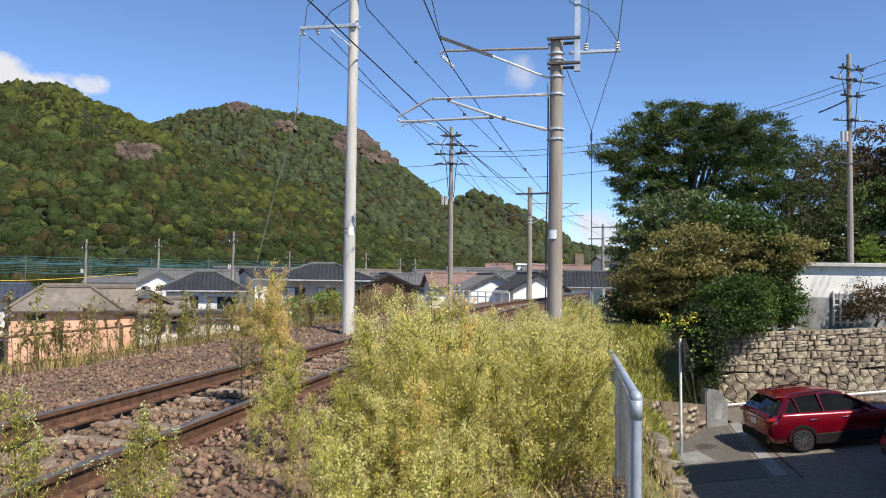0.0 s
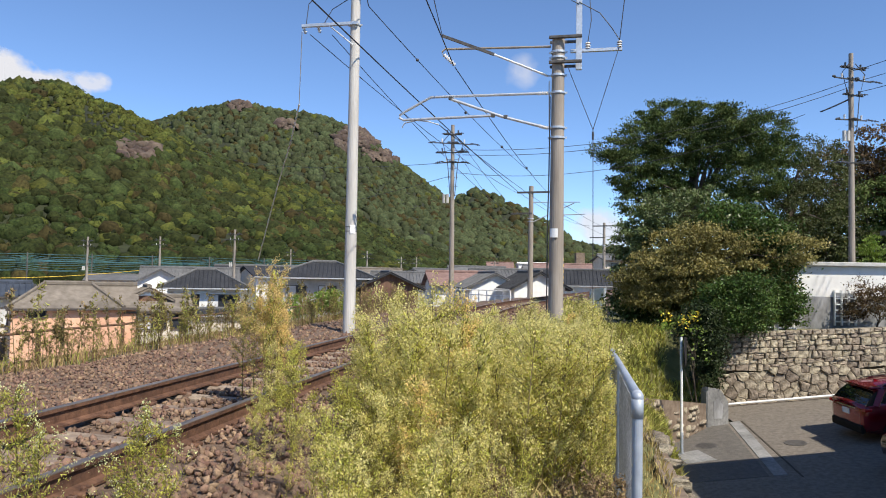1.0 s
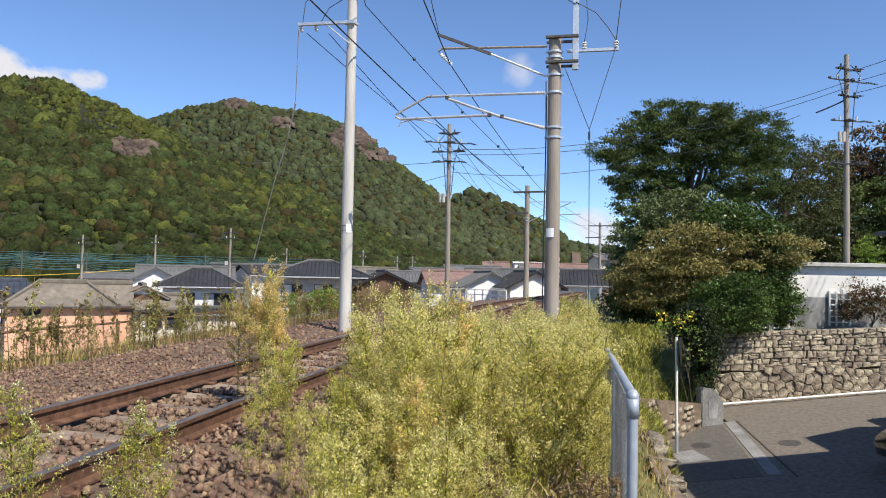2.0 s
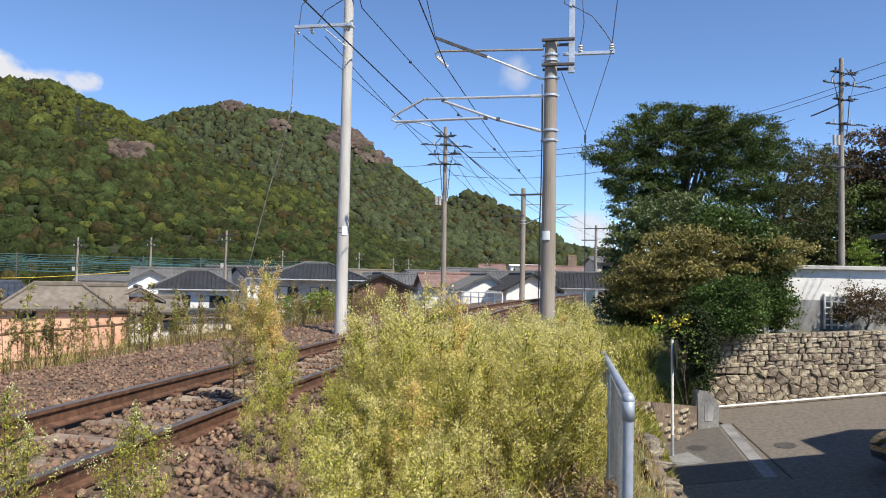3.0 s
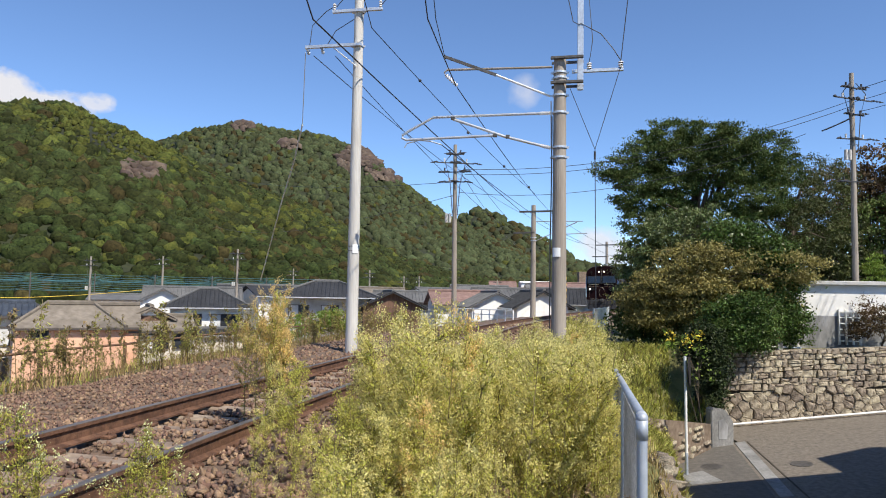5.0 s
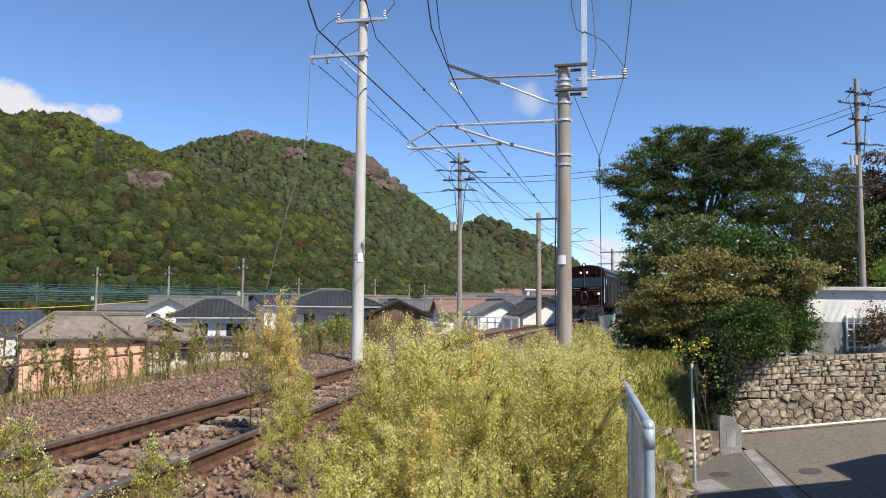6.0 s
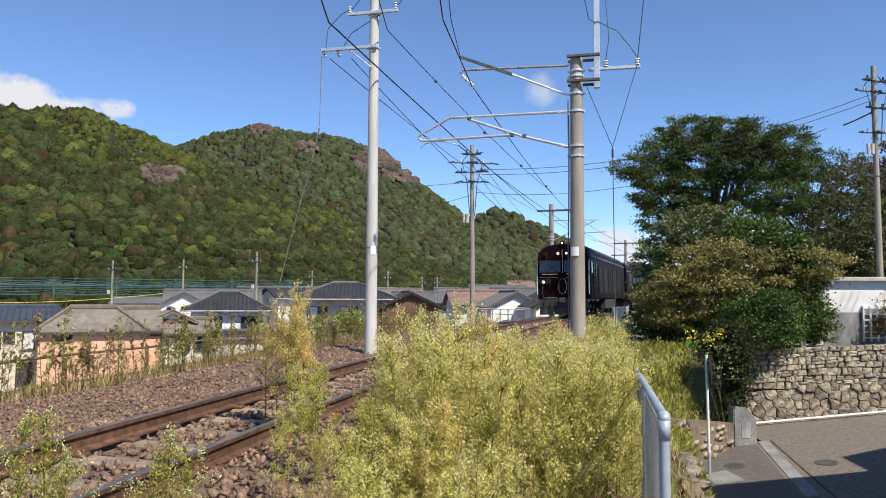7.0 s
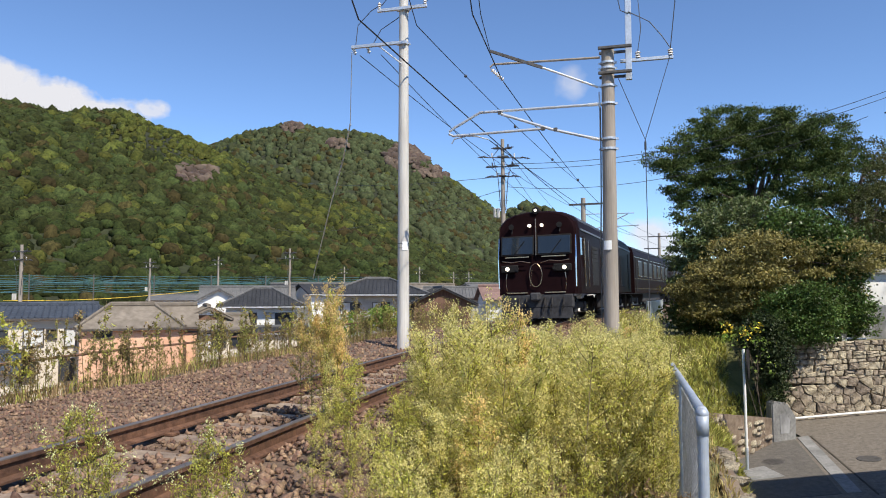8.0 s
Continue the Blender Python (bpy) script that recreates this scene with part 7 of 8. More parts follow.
for i, (b, e, d) in enumerate(((19.0, -2.7, 26.2), (17.2, -2.9, 26.4), (18.3, -3.1, 26.2))):
    rng = np.random.RandomState(90 + i)
    v, f = leaf_quads(np.array(polar(b, d, rise(e, d)))[None] + rng.normal(0, 0.1, (40, 3)), 0.1, rng)
    tagged(new("flower_spray", quick_mesh("flower_spray", v, f, M["yellow_flower"])), "spray of bright yellow flowers among the shrubs", "flowers", kind="stuff")
# hillside behind the pole
for i, (b, d, e, m, lab) in enumerate(((31.4, 44, 8.8, "rust_leaf", "brown autumn tree on the hillside"), (33.5, 44, 9.0, "rust_leaf", "brown autumn tree on the hillside"), (28.6, 46, 7.6, "rust_leaf", "brown autumn tree on the hillside"), (30.6, 42, 5.0, "pine_leaf", "dark evergreen on the hillside"), (33.0, 42, 4.5, "pine_leaf", "dark evergreen on the hillside"),
                                    (28.2, 41, 3.8, "olive_leaf", "olive tree low on the hillside"), (36.0, 42, 8.0, "rust_leaf", "brown autumn tree on the hillside"))):
    put_tree("tree", b, d, [(b, e, d, 1.9, 1.8, 1.5), (b - 1.4, e - 2.0, d, 1.6, 1.7, 1.4), (b + 1.5, e - 1.8, d, 1.6, 1.7, 1.4), (b, e - 4.2, d, 2.3, 1.8, 1.7)], m, 0.17, 11000, lab, 40 + i, clump=0.28, trunk=0.2)
put_tree("shrub", 30.5, 38, [(30.6, 2.6, 38, 0.4, 0.4, 0.7), (30.6, 1.5, 38, 0.65, 0.6, 0.8), (30.8, 0.4, 38, 0.75, 0.6, 0.8)], "lime_leaf", 0.1, 5000, "pointed yellow-green conifer shrub by the hut", 50, "shrub", clump=0.1, trunk=0.05, up=1.0)
put_tree("shrub", 30.9, 26.9, [(30.4, -1.0, 26.8, 0.6, 0.4, 0.6), (31.6, -1.2, 26.8, 0.55, 0.4, 0.65), (29.6, -1.9, 26.7, 0.3, 0.3, 0.35)], "rust_leaf", 0.07, 5200, "thin twiggy shrub before the hut", 51, "shrub", clump=0.15, trunk=0.04, shell=0.2)
# trees of the village edge
put_tree("shrub", -10.2, 25.5, [(-10.4, -2.2, 25.5, 0.7, 0.5, 0.4), (-8.9, -2.1, 25.5, 0.55, 0.5, 0.4), (-11.4, -2.7, 25.5, 0.5, 0.5, 0.35)], "lime_leaf", 0.09, 3600, "bright yellow-green bush beyond the track", 60, "shrub", clump=0.12, trunk=0.04)


def far_forest():
    """Crowns of the wooded hills: lumpy heads, each its own island."""
    rng = np.random.RandomState(8)

    def heads(level, floor):
        bm = bmesh.new()
        bmesh.ops.create_icosphere(bm, subdivisions=level, radius=1.0)
        bm.verts.ensure_lookup_table()
        base = [v.co.copy() for v in bm.verts]
        fc = np.array([[v.index for v in f.verts] for f in bm.faces])
        bm.free()
        out = []
        for k in range(12):
            q = Vector((k * 5.3, k * 2.1, 0))
            out.append([c * (1 + 0.42 * noise.noise(c * 1.6 + q) + 0.30 * noise.noise(c * 3.4 + q)) for c in base])
        z = np.array(base)[fc].mean(1)[:, 2]
        return np.array(out), fc[z > floor]
    fine, coarse = heads(2, -0.35), heads(1, -0.4)
    label = ("wooded foot of the hill with mixed crowns", "wooded hillside of mixed green crowns", "wooded mountain flank with mixed crowns", "distant wooded ridge")
    for (n, r0, r1, s0, s1, a0, a1), lab in zip(((3300, 170, 290, 1.1, 3.0, -40, 14), (7600, 270, 450, 1.5, 3.8, -40, 13), (8600, 480, 1130, 2.6, 6.2, -26, 12), (1300, 1200, 1760, 6, 12, -4, 17)), label):
        a = rng.uniform(a0, a1, n)
        r = r0 + (r1 - r0) * rng.uniform(0, 1, n) ** 0.9
        x, y = np.sin(np.radians(a)) * r, np.cos(np.radians(a)) * r
        z = ground_z(x, y)
        el = np.degrees(np.arctan2(z - EYE, r))
        rock = ((((a + 7.2) / 1.7) ** 2 + ((el - 10.3) / 1.0) ** 2 < 1) | (((a + 4.9) / 1.6) ** 2 + ((el - 9.2) / 0.4) ** 2 < 1) | (((a + 16.2) / 0.8) ** 2 + ((el - 12.4) / 0.25) ** 2 < 1) | (((a + 12.6) / 0.7) ** 2 + ((el - 11.2) / 0.3) ** 2 < 1)) & (r > 500)
        rock |= (((a + 23.2) / 1.5) ** 2 + ((el - 8.6) / 0.75) ** 2 < 1) & (r < 460)
        rock &= rng.uniform(0, 1, n) < 0.94
        ok = z > -3.9
        s = s0 + (s1 - s0) * rng.uniform(0, 1, n) ** 1.6
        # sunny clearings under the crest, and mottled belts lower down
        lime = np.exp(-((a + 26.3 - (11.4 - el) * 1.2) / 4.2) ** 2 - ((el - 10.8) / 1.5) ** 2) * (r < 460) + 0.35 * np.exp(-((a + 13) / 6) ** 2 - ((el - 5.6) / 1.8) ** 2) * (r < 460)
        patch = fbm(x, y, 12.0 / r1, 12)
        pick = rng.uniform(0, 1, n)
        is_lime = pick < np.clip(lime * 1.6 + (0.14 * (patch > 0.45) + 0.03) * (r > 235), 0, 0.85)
        is_rust = rng.uniform(0, 1, n) < 0.10 + 0.22 * (fbm(x, y, 16.0 / r1, 31) > 0.4)
        s = np.where(lime > 0.4, s * 0.5, s)
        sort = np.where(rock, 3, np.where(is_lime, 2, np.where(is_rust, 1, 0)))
        for k, (mat, name) in enumerate((("near_wood" if r0 < 200 else "far_wood" if r0 < 400 else "far_hazed_wood", "far_wood"), ("far_rust", "far_wood"), ("far_lime", "far_wood"), ("rock", "rock_outcrop"))):
            q = ok & (sort == k)
            m = int(q.sum())
            if not m:
                continue
            shapes, fc = fine if r0 < 200 and k < 3 else coarse
            ss = s[q] * (1.0 if k < 3 else 0.8 if r0 < 400 else 1.25)
            d = shapes[rng.randint(0, 12, m)] * (1 + rng.normal(0, 0.05 if k < 3 else 0.2, (m, shapes.shape[1], 1)))
            w = rng.uniform(0, 6.28, m)
            c, sn = np.cos(w)[:, None], np.sin(w)[:, None]
            d = np.stack([d[..., 0] * c - d[..., 1] * sn, d[..., 0] * sn + d[..., 1] * c, d[..., 2]], -1)
            v = d * np.stack([ss * rng.uniform(0.85, 1.2, m), ss, ss * (rng.uniform(0.75, 1.35, m) if k < 3 else 0.9)], 1)[:, None, :]
            v += np.stack([x[q], y[q], z[q] + ss * (0.12 if k < 3 else 0.5)], 1)[:, None, :]
            f = fc[None] + (np.arange(m) * shapes.shape[1])[:, None, None]
            v, f = v.reshape(-1, 3), f.reshape(-1, 3)
            if k < 3 and r0 < 400:
                # leafy sprays lying along each head
                g = 16
                w = rng.normal(0, 1, (m, g, 3))
                w[..., 2] = np.abs(w[..., 2]) * 0.9 + 0.05
                w /= np.linalg.norm(w, axis=2, keepdims=True)
                c = (np.stack([x[q], y[q], z[q] + ss * 0.2], 1)[:, None, :] + w * ss[:, None, None] * rng.uniform(0.85, 1.15, (m, g, 1))).reshape(-1, 3)
                w = (w + rng.normal(0, 0.5, w.shape)).reshape(-1, 3)
                t1 = np.cross(w, rng.normal(0, 1, w.shape))
                t1 /= np.linalg.norm(t1, axis=1, keepdims=True) + 1e-9
                t2 = np.cross(w, t1)
                t2 /= np.linalg.norm(t2, axis=1, keepdims=True) + 1e-9
                h = (np.repeat(ss, g) ** 0.5 * rng.uniform(0.10, 0.30, m * g))[:, None]
                lv = np.stack([c - t1 * h, c + t2 * h * 0.6, c + t1 * h, c - t2 * h * 0.6], 1).reshape(-1, 3)
                lf = np.arange(len(lv)).reshape(-1, 4) + len(v)
                f = np.concatenate([f, lf[:, [0, 1, 2]], lf[:, [0, 2, 3]]])
                v = np.concatenate([v, lv])
            ob = new(name, quick_mesh(name, v, f, M[mat], smooth=k < 3))
            tagged(ob, ("bare brown cliff rock on the mountain" if k == 3 else lab), "rock" if k == 3 else "woodland", kind="stuff")


far_forest()


# ---- weeds by the track ----
def weed_mesh(seed, h, spread, n_twig, bits, bit, plume_mat, plume_from=0.35, leafy=0.25, leaf_mat="weed_green"):
    """One bushy weed: stem and twigs, green leaves, and a plume of fine bits. Returns its three meshes."""
    rng = np.random.RandomState(seed)
    bm = bmesh.new()
    lean = rng.normal(0, 0.06, 2)
    stem = [Vector((lean[0] * k * h, lean[1] * k * h, h * k * 0.95)) for k in (0, 0.25, 0.5, 0.75, 1.0)]
    bent(bm, stem, [0.007, 0.0065, 0.005, 0.004, 0.002], 4)
    tips = []
    for i in range(n_twig):
        k = rng.uniform(0.22, 0.97)
        a = Vector((lean[0] * k * h, lean[1] * k * h, h * k * 0.95))
        ang = rng.uniform(0, 6.28)
        L = spread * (1.15 - 0.75 * k) * rng.uniform(0.6, 1.1)
        b = a + Vector((math.cos(ang) * L * 0.6, math.sin(ang) * L * 0.6, L * 0.55))
        c = a + Vector((math.cos(ang) * L, math.sin(ang) * L, L * rng.uniform(0.8, 1.3)))
        bent(bm, [a, b, c], [0.003, 0.0022, 0.001], 3)
        tips.append((np.array(a), np.array(b), np.array(c), k))
    me_s = bpy.data.meshes.new("stem")
    bm.to_mesh(me_s)
    bm.free()
    me_s.materials.append(M["stem"])

    def along(n, lo, hi, sig):
        i = rng.choice(len(tips), n)
        A, B, C = (np.array([tips[j][q] for j in i]) for q in range(3))
        t = rng.uniform(lo, hi, n)[:, None]
        p = A * (1 - t) ** 2 + 2 * B * t * (1 - t) + C * t * t
        return p + rng.normal(0, sig, (n, 3)) * (0.5 + t)
    nodes = along(max(12, bits // 22), plume_from, 1.05, spread * 0.05)
    P = nodes[rng.choice(len(nodes), bits)] + rng.normal(0, 1, (bits, 3)) * (spread * 0.055, spread * 0.055, spread * 0.075)
    v, f = leaf_quads(P, bit, rng, 1.0, 0.6, 0.5)
    me_p = quick_mesh("plume", v, f, M[plume_mat])
    P = along(int(bits * leafy), 0.0, 0.8, spread * 0.06)
    P2 = np.array([np.array(stem[0].lerp(stem[-1], q)) for q in rng.uniform(0.12, 0.95, int(bits * leafy * 0.4))])
    P2 += rng.normal(0, 0.03, P2.shape)
    v, f = leaf_quads(np.concatenate([P, P2]), bit * 2.1, rng, 0.6, 0.28, 0.4)
    me_l = quick_mesh("leaves", v, f, M[leaf_mat])
    return me_s, me_p, me_l


def weed_thing(meshes, m, label, group):
    th = empty("weed_plant", m, label, "weed", group)
    for n, me in zip(("stem", "plume", "leaves"), meshes):
        o = new(n, me)
        o.parent = th
        if n != "stem":
            tagged(o, kind="stuff")
    return th


def bake(name, places, label):
    """Many plants joined into one object of stuff: places are (meshes, pose)."""
    V, F, I, mats, n = [], [], [], [], 0
    for meshes, m in places:
        A = np.array(m)
        for me in meshes:
            v = np.empty(len(me.vertices) * 3, np.float32)
            me.vertices.foreach_get("co", v)
            lv = np.empty(len(me.loops), np.int32)
            me.loops.foreach_get("vertex_index", lv)
            tot = np.empty(len(me.polygons), np.int32)
            me.polygons.foreach_get("loop_total", tot)
            if (tot != 4).any():
                st = np.empty(len(me.polygons), np.int32)
                me.polygons.foreach_get("loop_start", st)
                st = st[tot == 4]
                lv = lv[(st[:, None] + np.arange(4)).ravel()]
            V.append(v.reshape(-1, 3) @ A[:3, :3].T + A[:3, 3])
            q = lv.reshape(-1, 4)
            F.append(q + n)
            n += len(V[-1])
            mt = me.materials[0]
            if mt not in mats:
                mats.append(mt)
            I.append(np.full(len(q), mats.index(mt), np.int32))
    me = quick_mesh(name, np.concatenate(V), np.concatenate(F), mats[0])
    for mt in mats[1:]:
        me.materials.append(mt)
    I = np.concatenate(I)
    if len(I) == len(me.polygons):
        me.polygons.foreach_set("material_index", I)
    tagged(new(name, me), label, "weeds", kind="stuff")


def plant_weeds():
    rng = random.Random(31)
    kinds = [weed_mesh(100 + i, 1.3, 0.36, 30, 3000, 0.015, "weed") for i in range(6)]
    airy = [weed_mesh(110 + i, 1.3, 0.30, 20, 1700, 0.015, "weed") for i in range(4)]
    green = [weed_mesh(120 + i, 1.15, 0.34, 24, 1700, 0.015, "weed_green", leafy=0.4) for i in range(3)]
    yellow = [weed_mesh(130 + i, 1.5, 0.27, 30, 2600, 0.0145, "weed_yellow") for i in range(2)]
    buds = [weed_mesh(140 + i, 0.95, 0.34, 22, 420, 0.015, "weed_white", 0.6, 1.9) for i in range(2)]
    dry = [weed_mesh(150 + i, 1.1, 0.24, 22, 560, 0.022, "weed_brown", 0.2, 0.3, "weed_brown") for i in range(3)]
    stalk = [weed_mesh(180 + i, 1.15, 0.2, 13, 190, 0.027, "weed_brown" if i < 2 else "stalk_leaf", 0.15, 0.5, "grass" if i == 3 else "stalk_leaf") for i in range(4)]
    small = [weed_mesh(160 + i, 1.2, 0.36, 16, 360, 0.038, "weed") for i in range(3)]
    small_green = [weed_mesh(170 + i, 1.1, 0.36, 16, 320, 0.038, "weed_green") for i in range(3)]

    def stand(x, y, s, lean=6, sink=0.02):
        return pose(x, y, float(ground_z(x, y)) - sink, rng.uniform(-lean, lean), rng.uniform(-lean, lean), rng.uniform(0, 360)) @ Matrix.Diagonal((s * rng.uniform(0.85, 1.15), s * rng.uniform(0.85, 1.15), s * rng.uniform(0.92, 1.08), 1))

    def put(pool, x, y, s, label, group, lean=6):
        weed_thing(rng.choice(pool), stand(x, y, s, lean), label, group)
    tall = "bushy yellow-green flowering weed beside the track"
    # the thicket: crest height in elevation along the bearing, higher towards the track
    for i in range(225):
        d = 2.7 + 11.5 * rng.random() ** 1.25
        lo, hi = (-7.0 + min(5, d - 2.7) * 0.5, 12.8) if d < 8 else (-2.5 + (d - 8) * 1.1, 12.3)
        b = rng.uniform(lo, hi)
        p = polar(b, d)
        u = (p.x - float(line_x(p.y))) / math.hypot(1, float(line_slope(p.y)))
        if u < 1.45 or u > 3.7 or (d < 4.1 and b > 3.5 and rng.random() < 0.75):
            continue
        crest_el = float(np.interp(b, (-7, -5.5, -4, -1, 1.5, 4, 8, 12.5), (-6.5, -5, -2.4, -0.9, -1.6, -2.4, -2.6, -2.2)))
        crest = min(rise(crest_el, d), 0.95) if d < 9 else 0.62
        if d < 4.5:
            crest = min(crest, 0.28 + 0.16 * (d - 2.7))
        g = float(ground_z(p.x, p.y))
        s = (crest - g) / 1.42 * (0.55 + 0.5 * rng.random() ** 0.7)
        r = rng.random()
        put(green if r < 0.2 else yellow if r < 0.215 else airy if r < 0.55 else kinds, p.x, p.y, max(0.3, s), tall, "thicket of weeds", 9)
    # dry stalks at its foot
    for i in range(75):
        p = polar(rng.uniform(3.0, 12.8), rng.uniform(2.5, 3.9))
        put(dry, p.x, p.y, rng.uniform(0.4, 0.68), "dry brown weed stalks at the foot of the thicket", "dry weeds", 10)
    # tall heads that reach the line of roofs
    for b, d, e in ((-1.2, 5.6, -0.35), (-2.2, 5.9, -1.1), (0.2, 5.8, -1.3), (-4.4, 5.4, -2.3), (3.4, 6.5, -1.7), (10.6, 9.5, -1.0), (11.4, 10.0, -1.2), (-3.4, 5.0, -2.4), (7.4, 9.0, -1.9), (-0.6, 6.2, -0.8), (-5.2, 5.6, -3.6), (-6.6, 5.8, -4.6), (2.2, 6.0, -1.9), (5.6, 6.6, -2.2), (9.2, 8.0, -1.9), (12.0, 8.6, -1.9)):
        p = polar(b, d)
        g = float(ground_z(p.x, p.y))
        put(kinds, p.x, p.y, (rise(e, d) - g) / 1.36, tall, "thicket of weeds", 3)
    # the single yellowing plants and the pale-budded ones among the rails
    for pool, b, d, top, lab in ((yellow, -13.6, 6.8, 0.9, "tall weed with yellowing plume"), (yellow, -14.5, 7.0, 0.3, "tall weed with yellowing plume"), (yellow, -13.9, 6.6, -0.6, "tall weed with yellowing plume"), (yellow, -13.1, 7.1, 0.4, "tall weed with yellowing plume"), (yellow, -12.4, 6.6, -2.0, "tall weed with yellowing plume"), (yellow, -12.7, 6.7, -0.2, "tall weed with yellowing plume"), (yellow, -15.3, 7.2, -1.2, "tall weed with yellowing plume"), (green, -12.0, 5.6, -4.5, "leggy green weed by the rail"), (green, -11.6, 5.0, -5.2, "leggy green weed by the rail"), (airy, -12.8, 5.6, -3.5, tall),
                                 (buds, -29.9, 4.3, -7.0, "low weed with small white buds"), (buds, -31.8, 4.3, -7.3, "low weed with small white buds"), (buds, -28.9, 3.9, -10.0, "low weed with small white buds"), (buds, -22.4, 3.9, -8.3, "low weed with small white buds"), (buds, -20.2, 3.9, -10.0, "low weed with small white buds"), (buds, -23.4, 3.7, -11, "low weed with small white buds"), (buds, -26, 3.3, -15, "low weed with small white buds"),
                                 (green, -7.6, 5.2, -6.2, "leggy green weed by the rail"), (green, -6.8, 4.9, -6.6, "leggy green weed by the rail"), (airy, -7.0, 7.0, -4.5, tall), (airy, -9.0, 3.7, -9.5, tall), (green, -8.0, 3.4, -11, "leggy green weed by the rail"), (airy, -9.8, 4.3, -9.0, tall), (green, -7.6, 3.9, -8.6, "leggy green weed by the rail"), (airy, -7.0, 3.3, -10.5, tall), (airy, -13.5, 4.6, -8.0, "thin wispy weed by the rail"), (airy, -12.0, 4.4, -9.5, "thin wispy weed by the rail"), (airy, -14.5, 4.5, -9.0, "thin wispy weed by the rail")):
        p = polar(b, d)
        g = float(ground_z(p.x, p.y))
        h = {id(yellow): 1.6, id(green): 1.22, id(airy): 1.4, id(buds): 1.05, id(dry): 1.15}[id(pool)]
        put(pool, p.x, p.y, max(0.25, (rise(top, d) - g) / h), lab, "single weeds by the rails", 4)
    # along the rusty fence beyond the track
    spots = []
    for i in range(470):
        p = off_line(2.5 + 30 * rng.random() ** 1.2, -5.2 + rng.uniform(-0.6, 0.6))
        spots.append((rng.choice(stalk if rng.random() < 0.97 else small_green), stand(p.x, p.y, 0.38 + 0.85 * rng.random() ** 1.7, 6)))
    bake("fence_weeds", spots, "dry brown and green weeds along the rusty fence")
    # on the bank towards the trees
    spots = []
    for i in range(220):
        p = off_line(11 + 18 * rng.random(), rng.uniform(2.6, 5.6))
        if p.y > 21:
            p.x += rng.uniform(0, 2.2)
        if p.y < 29 and abs(float(ground_z(p.x, p.y)) - float(road_z(p.x, p.y))) > 0.2 and p.x < p.y * 0.34:
            spots.append((rng.choice(small_green if rng.random() < 0.55 else small if rng.random() < 0.75 else dry), stand(p.x, p.y, rng.uniform(0.28, 0.6), 8)))
    bake("bank_weeds", spots, "short yellow-green weeds on the bank")
    # beyond the mast, along the line
    spots = []
    for i in range(80):
        p = off_line(13 + 23 * rng.random(), rng.uniform(2.2, 3.6))
        spots.append((rng.choice(small if rng.random() < 0.65 else small_green), stand(p.x, p.y, rng.uniform(0.45, 0.8), 5)))
    bake("line_weeds", spots, "flowering weeds along the line beyond the mast")


plant_weeds()


def blades(name, x, y, h, mat, label, seed, lean=0.35, wide=1.0):
    rng = np.random.RandomState(seed)
    n = len(x)
    z = ground_z(x, y)
    a = rng.uniform(0, 6.28, n)
    w = rng.uniform(0.003, 0.007, n) * (1 + h) * wide
    dx, dy = np.cos(a) * w, np.sin(a) * w
    L = h * rng.uniform(0.5, 1.2, n)
    bx, by = rng.normal(0, lean, n) * L, rng.normal(0, lean, n) * L
    c = np.stack([x, y, z - 0.02], 1)
    s = np.stack([dx, dy, np.zeros(n)], 1)
    mid = c + np.stack([bx * 0.35, by * 0.35, L * 0.6], 1)
    tip = c + np.stack([bx, by, L * 0.92], 1)
    v = np.stack([c - s, c + s, mid + s * 0.7, mid - s * 0.7, tip], 1).reshape(-1, 3)
    i = np.arange(n)[:, None] * 5
    f = np.concatenate([i + np.array([[0, 1, 2]]), i + np.array([[0, 2, 3]]), i + np.array([[3, 2, 4]])])
    tagged(new(name, quick_mesh(name, v, f, M[mat])), label, "grass", kind="stuff")


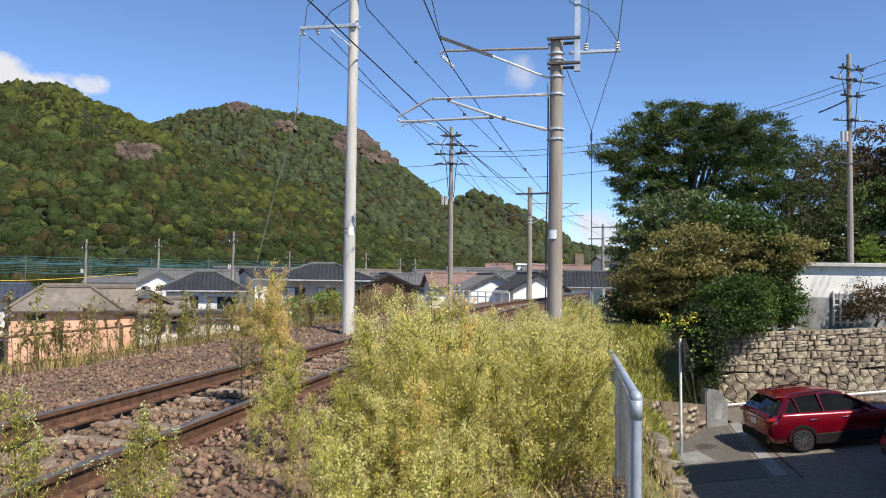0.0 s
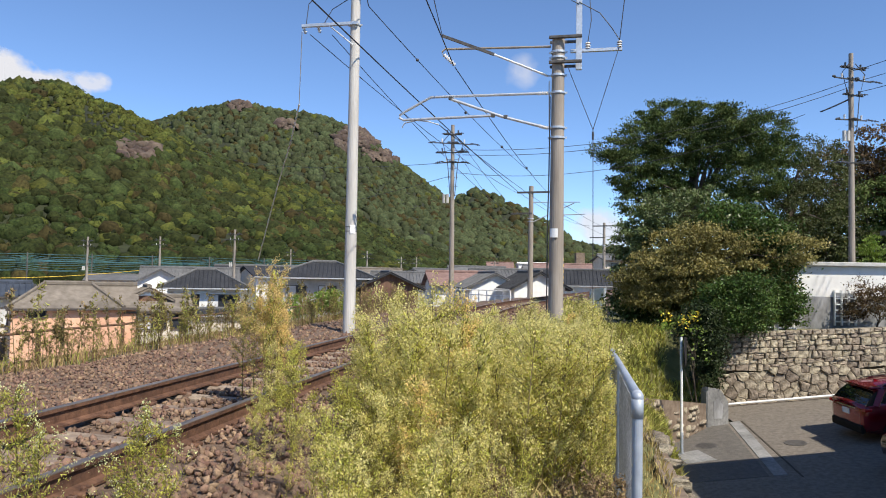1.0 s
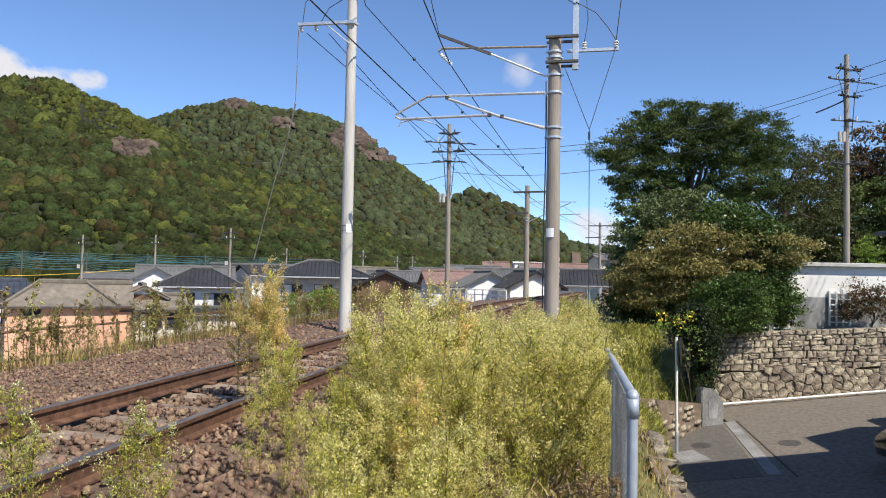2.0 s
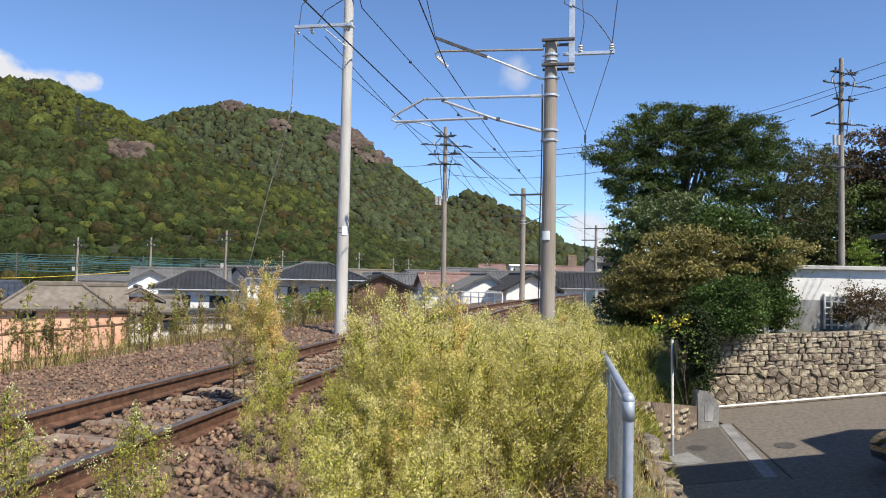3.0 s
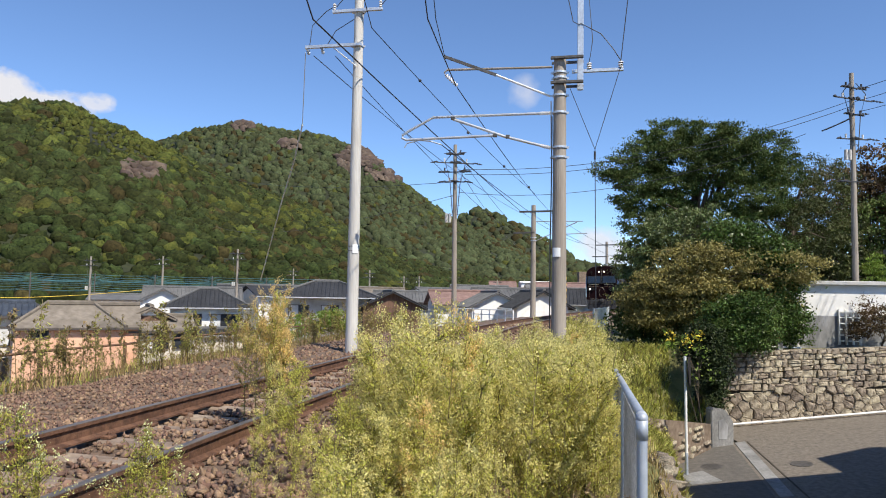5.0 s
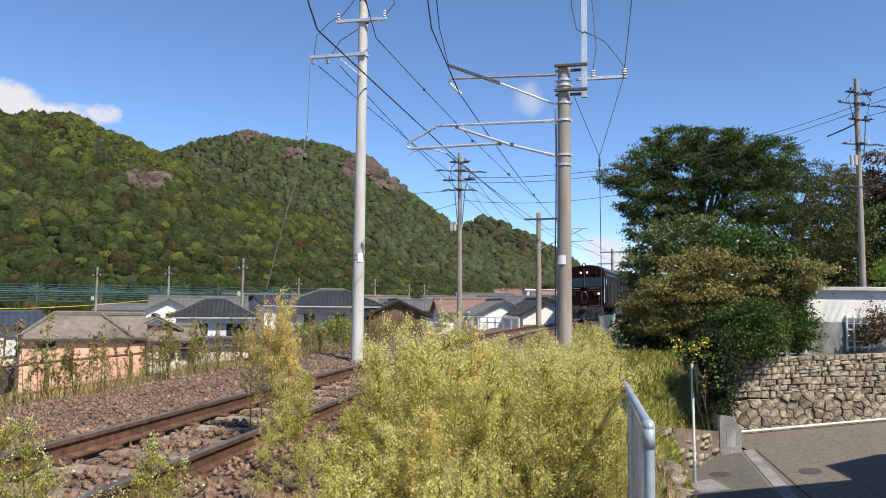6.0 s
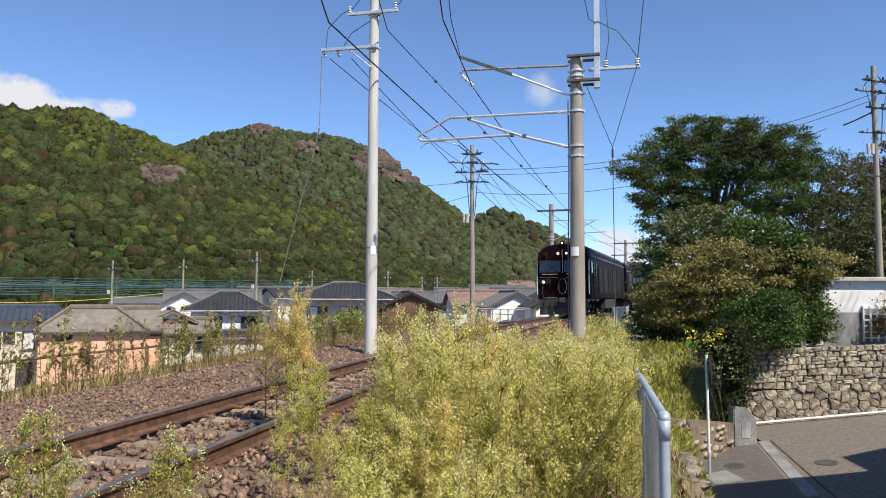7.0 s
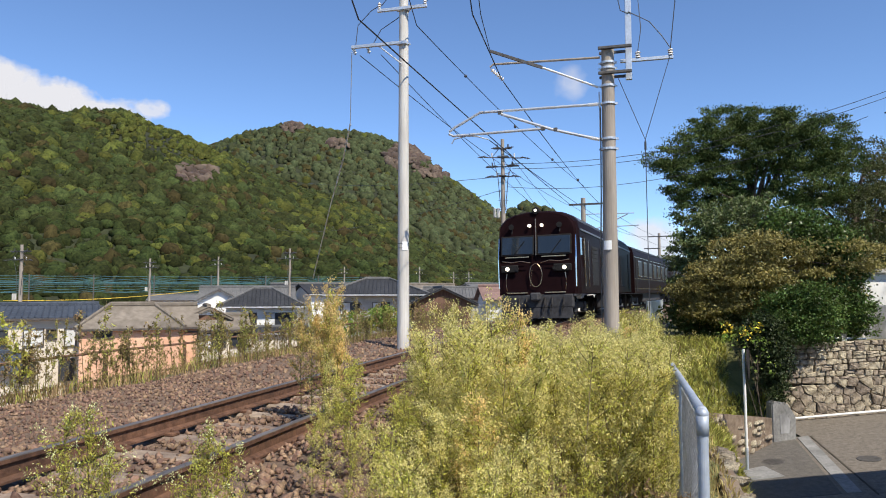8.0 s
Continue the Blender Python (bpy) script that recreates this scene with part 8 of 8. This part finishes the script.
def sow_grass():
    rng = np.random.RandomState(77)

    def strip(n, y0, y1, u0, u1, k=1.0):
        y = y0 + (y1 - y0) * rng.uniform(0, 1, n) ** k
        u = rng.uniform(u0, u1, n)
        s = line_slope(y)
        q = np.hypot(1, s)
        x, y = line_x(y) + u / q, y - u * s / q
        k = np.abs(ground_z(x, y) - road_z(x, y)) > 0.12
        return x[k], y[k]
    x, y = strip(15000, 1.8, 14, 1.9, 3.8, 1.4)
    blades("dry_grass", x, y, 0.36, "straw", "straw-coloured dry grass under the weeds", 1)
    x, y = strip(8000, 1.8, 14, 2.4, 3.8, 1.3)
    blades("grass", x, y, 0.28, "grass", "green grass under the weeds", 2)
    x, y = strip(6000, 2.2, 14, 3.6, 4.3, 1.2)
    blades("short_grass", x, y, 0.09, "straw", "short trodden grass beside the fence", 7)
    x, y = strip(26000, 11, 25, 2.5, 6.1)
    blades("grass", x, y, 0.26, "grass", "long yellow-green grass on the bank", 3, 0.45, 2.6)
    x, y = strip(18000, 19, 30, 2.6, 8.0)
    k = x < y * np.tan(np.radians(np.where(y < 26.3, 19.6, 17.0)))
    x, y = x[k], y[k]
    blades("grass", x, y, 0.3, "grass", "long grass at the top of the bank", 8, 0.45, 4.0)
    x, y = strip(8000, 12.5, 25, 2.5, 6.1)
    blades("dry_grass", x, y, 0.22, "straw", "dry grass on the bank", 4, 0.45, 2.2)
    x, y = strip(9000, 2, 32, -6.2, -4.7)
    blades("dry_grass", x, y, 0.24, "weed_brown", "dry brown grass along the far side of the track", 5)
    x, y = strip(2500, 2, 25, -6.5, -4.8)
    blades("grass", x, y, 0.3, "grass", "green grass along the far side of the track", 6)


sow_grass()


# ---- clouds ----
def cloud(name, bearing, elev, w, h, scale, seed, label, power=1.0, soft=0.42):
    d = 4000
    p = polar(bearing, d, rise(elev, d))
    m = bpy.data.materials.new(name)
    m.use_nodes = True
    N, L = m.node_tree.nodes, m.node_tree.links
    N.clear()
    out, mix, em, tr = N.new("ShaderNodeOutputMaterial"), N.new("ShaderNodeMixShader"), N.new("ShaderNodeEmission"), N.new("ShaderNodeBsdfTransparent")
    em.inputs[0].default_value, em.inputs[1].default_value = (0.95, 0.95, 1.0, 1), 0.62
    tc = N.new("ShaderNodeTexCoord")
    no = N.new("ShaderNodeTexNoise")
    no.inputs["Scale"].default_value, no.inputs["Detail"].default_value, no.inputs["Roughness"].default_value = scale, 7, 0.55
    mp_ = N.new("ShaderNodeMapping")
    mp_.inputs["Location"].default_value = (seed * 3.1, seed * 1.7, 0)
    mp_.inputs["Scale"].default_value = (w / h, 1, 1)
    unit = N.new("ShaderNodeMapping")
    unit.inputs["Location"].default_value, unit.inputs["Scale"].default_value = (0.5, 0, 0.5), (1 / w, 0, 1 / h)
    L.new(tc.outputs["Object"], unit.inputs[0])
    L.new(unit.outputs[0], mp_.inputs[0])
    L.new(mp_.outputs[0], no.inputs["Vector"])
    # falls off from the middle of the bank
    sub = N.new("ShaderNodeVectorMath")
    sub.operation = "DISTANCE"
    sub.inputs[1].default_value = (0.5, 0.0, 0.45)
    L.new(unit.outputs[0], sub.inputs[0])
    fall = N.new("ShaderNodeMapRange")
    fall.inputs["From Min"].default_value, fall.inputs["From Max"].default_value = 0.5, 0.1
    fall.inputs["To Min"].default_value, fall.inputs["To Max"].default_value = -0.45, 0.30
    L.new(sub.outputs["Value"], fall.inputs["Value"])
    add = N.new("ShaderNodeMath")
    L.new(no.outputs["Fac"], add.inputs[0])
    L.new(fall.outputs[0], add.inputs[1])
    r = N.new("ShaderNodeMapRange")
    r.inputs["From Min"].default_value, r.inputs["From Max"].default_value = 0.42, 0.42 + soft
    r.inputs["To Max"].default_value = power
    L.new(add.outputs[0], r.inputs["Value"])
    L.new(r.outputs[0], mix.inputs[0])
    L.new(tr.outputs[0], mix.inputs[1])
    L.new(em.outputs[0], mix.inputs[2])
    L.new(mix.outputs[0], out.inputs[0])
    bm = bmesh.new()
    vs = [bm.verts.new(q) for q in ((-w / 2, 0, -h / 2), (w / 2, 0, -h / 2), (w / 2, 0, h / 2), (-w / 2, 0, h / 2))]
    bm.faces.new(vs)
    ob = part(name, bm, m)
    ob.matrix_basis = pose(p.x, p.y, p.z, 0, 0, -bearing)
    tagged(ob, label, "cloud", kind="structure")


cloud("backdrop_cloud_bank", -38.0, 14.0, 900, 520, 2.2, 1, "white cumulus bank behind the hill", 1.0, 0.2)
cloud("backdrop_cloud_shoulder", -33.6, 13.6, 900, 440, 2.4, 6, "white shoulder of the cumulus bank", 1.0, 0.22)
cloud("backdrop_cloud_skirt", -30.0, 12.9, 760, 320, 2.4, 7, "white lower edge of the cumulus bank", 0.95, 0.25)
cloud("backdrop_cloud_puff", -26.5, 13.4, 360, 200, 2.0, 2, "small white cloud above the hill", 0.8, 0.3)
cloud("backdrop_cloud_wisp", 5.9, 16.3, 330, 360, 2.0, 3, "thin wisp of cloud", 0.6, 0.5)
cloud("backdrop_cloud_low", 12.4, 4.0, 760, 420, 2.6, 4, "pale cumulus low over the valley", 0.85, 0.35)
cloud("backdrop_cloud_high", -34.0, 21.5, 320, 200, 2.0, 5, "faint high cloud", 0.45, 0.5)


def motions():
    times = [i * 0.5 for i in range(17)]
    walk(loco, [(t, train_pose(t, 0.0, 3.0, 14.5, 3.0)) for t in times])
    walk(coach_a, [(t, train_pose(t, 17.9, 3.0, 17.0, 3.0)) for t in times])
    walk(coach_b, [(t, train_pose(t, 38.0, 3.0, 17.0, 3.0)) for t in times])
    walk(coach_c, [(t, train_pose(t, 58.1, 3.0, 17.0, 3.0)) for t in times])
    # the red car drives off up the road
    walk(red_car, [(t, car_pose(3.05 * t - 0.21 * t * t if t < 2 else 5.26 + 2.2 * (t - 2))) for t in (0.0, 0.5, 1.0, 1.5, 2.0, 3.0, 4.0, 5.0, 6.0, 7.0, 8.0)])


motions()
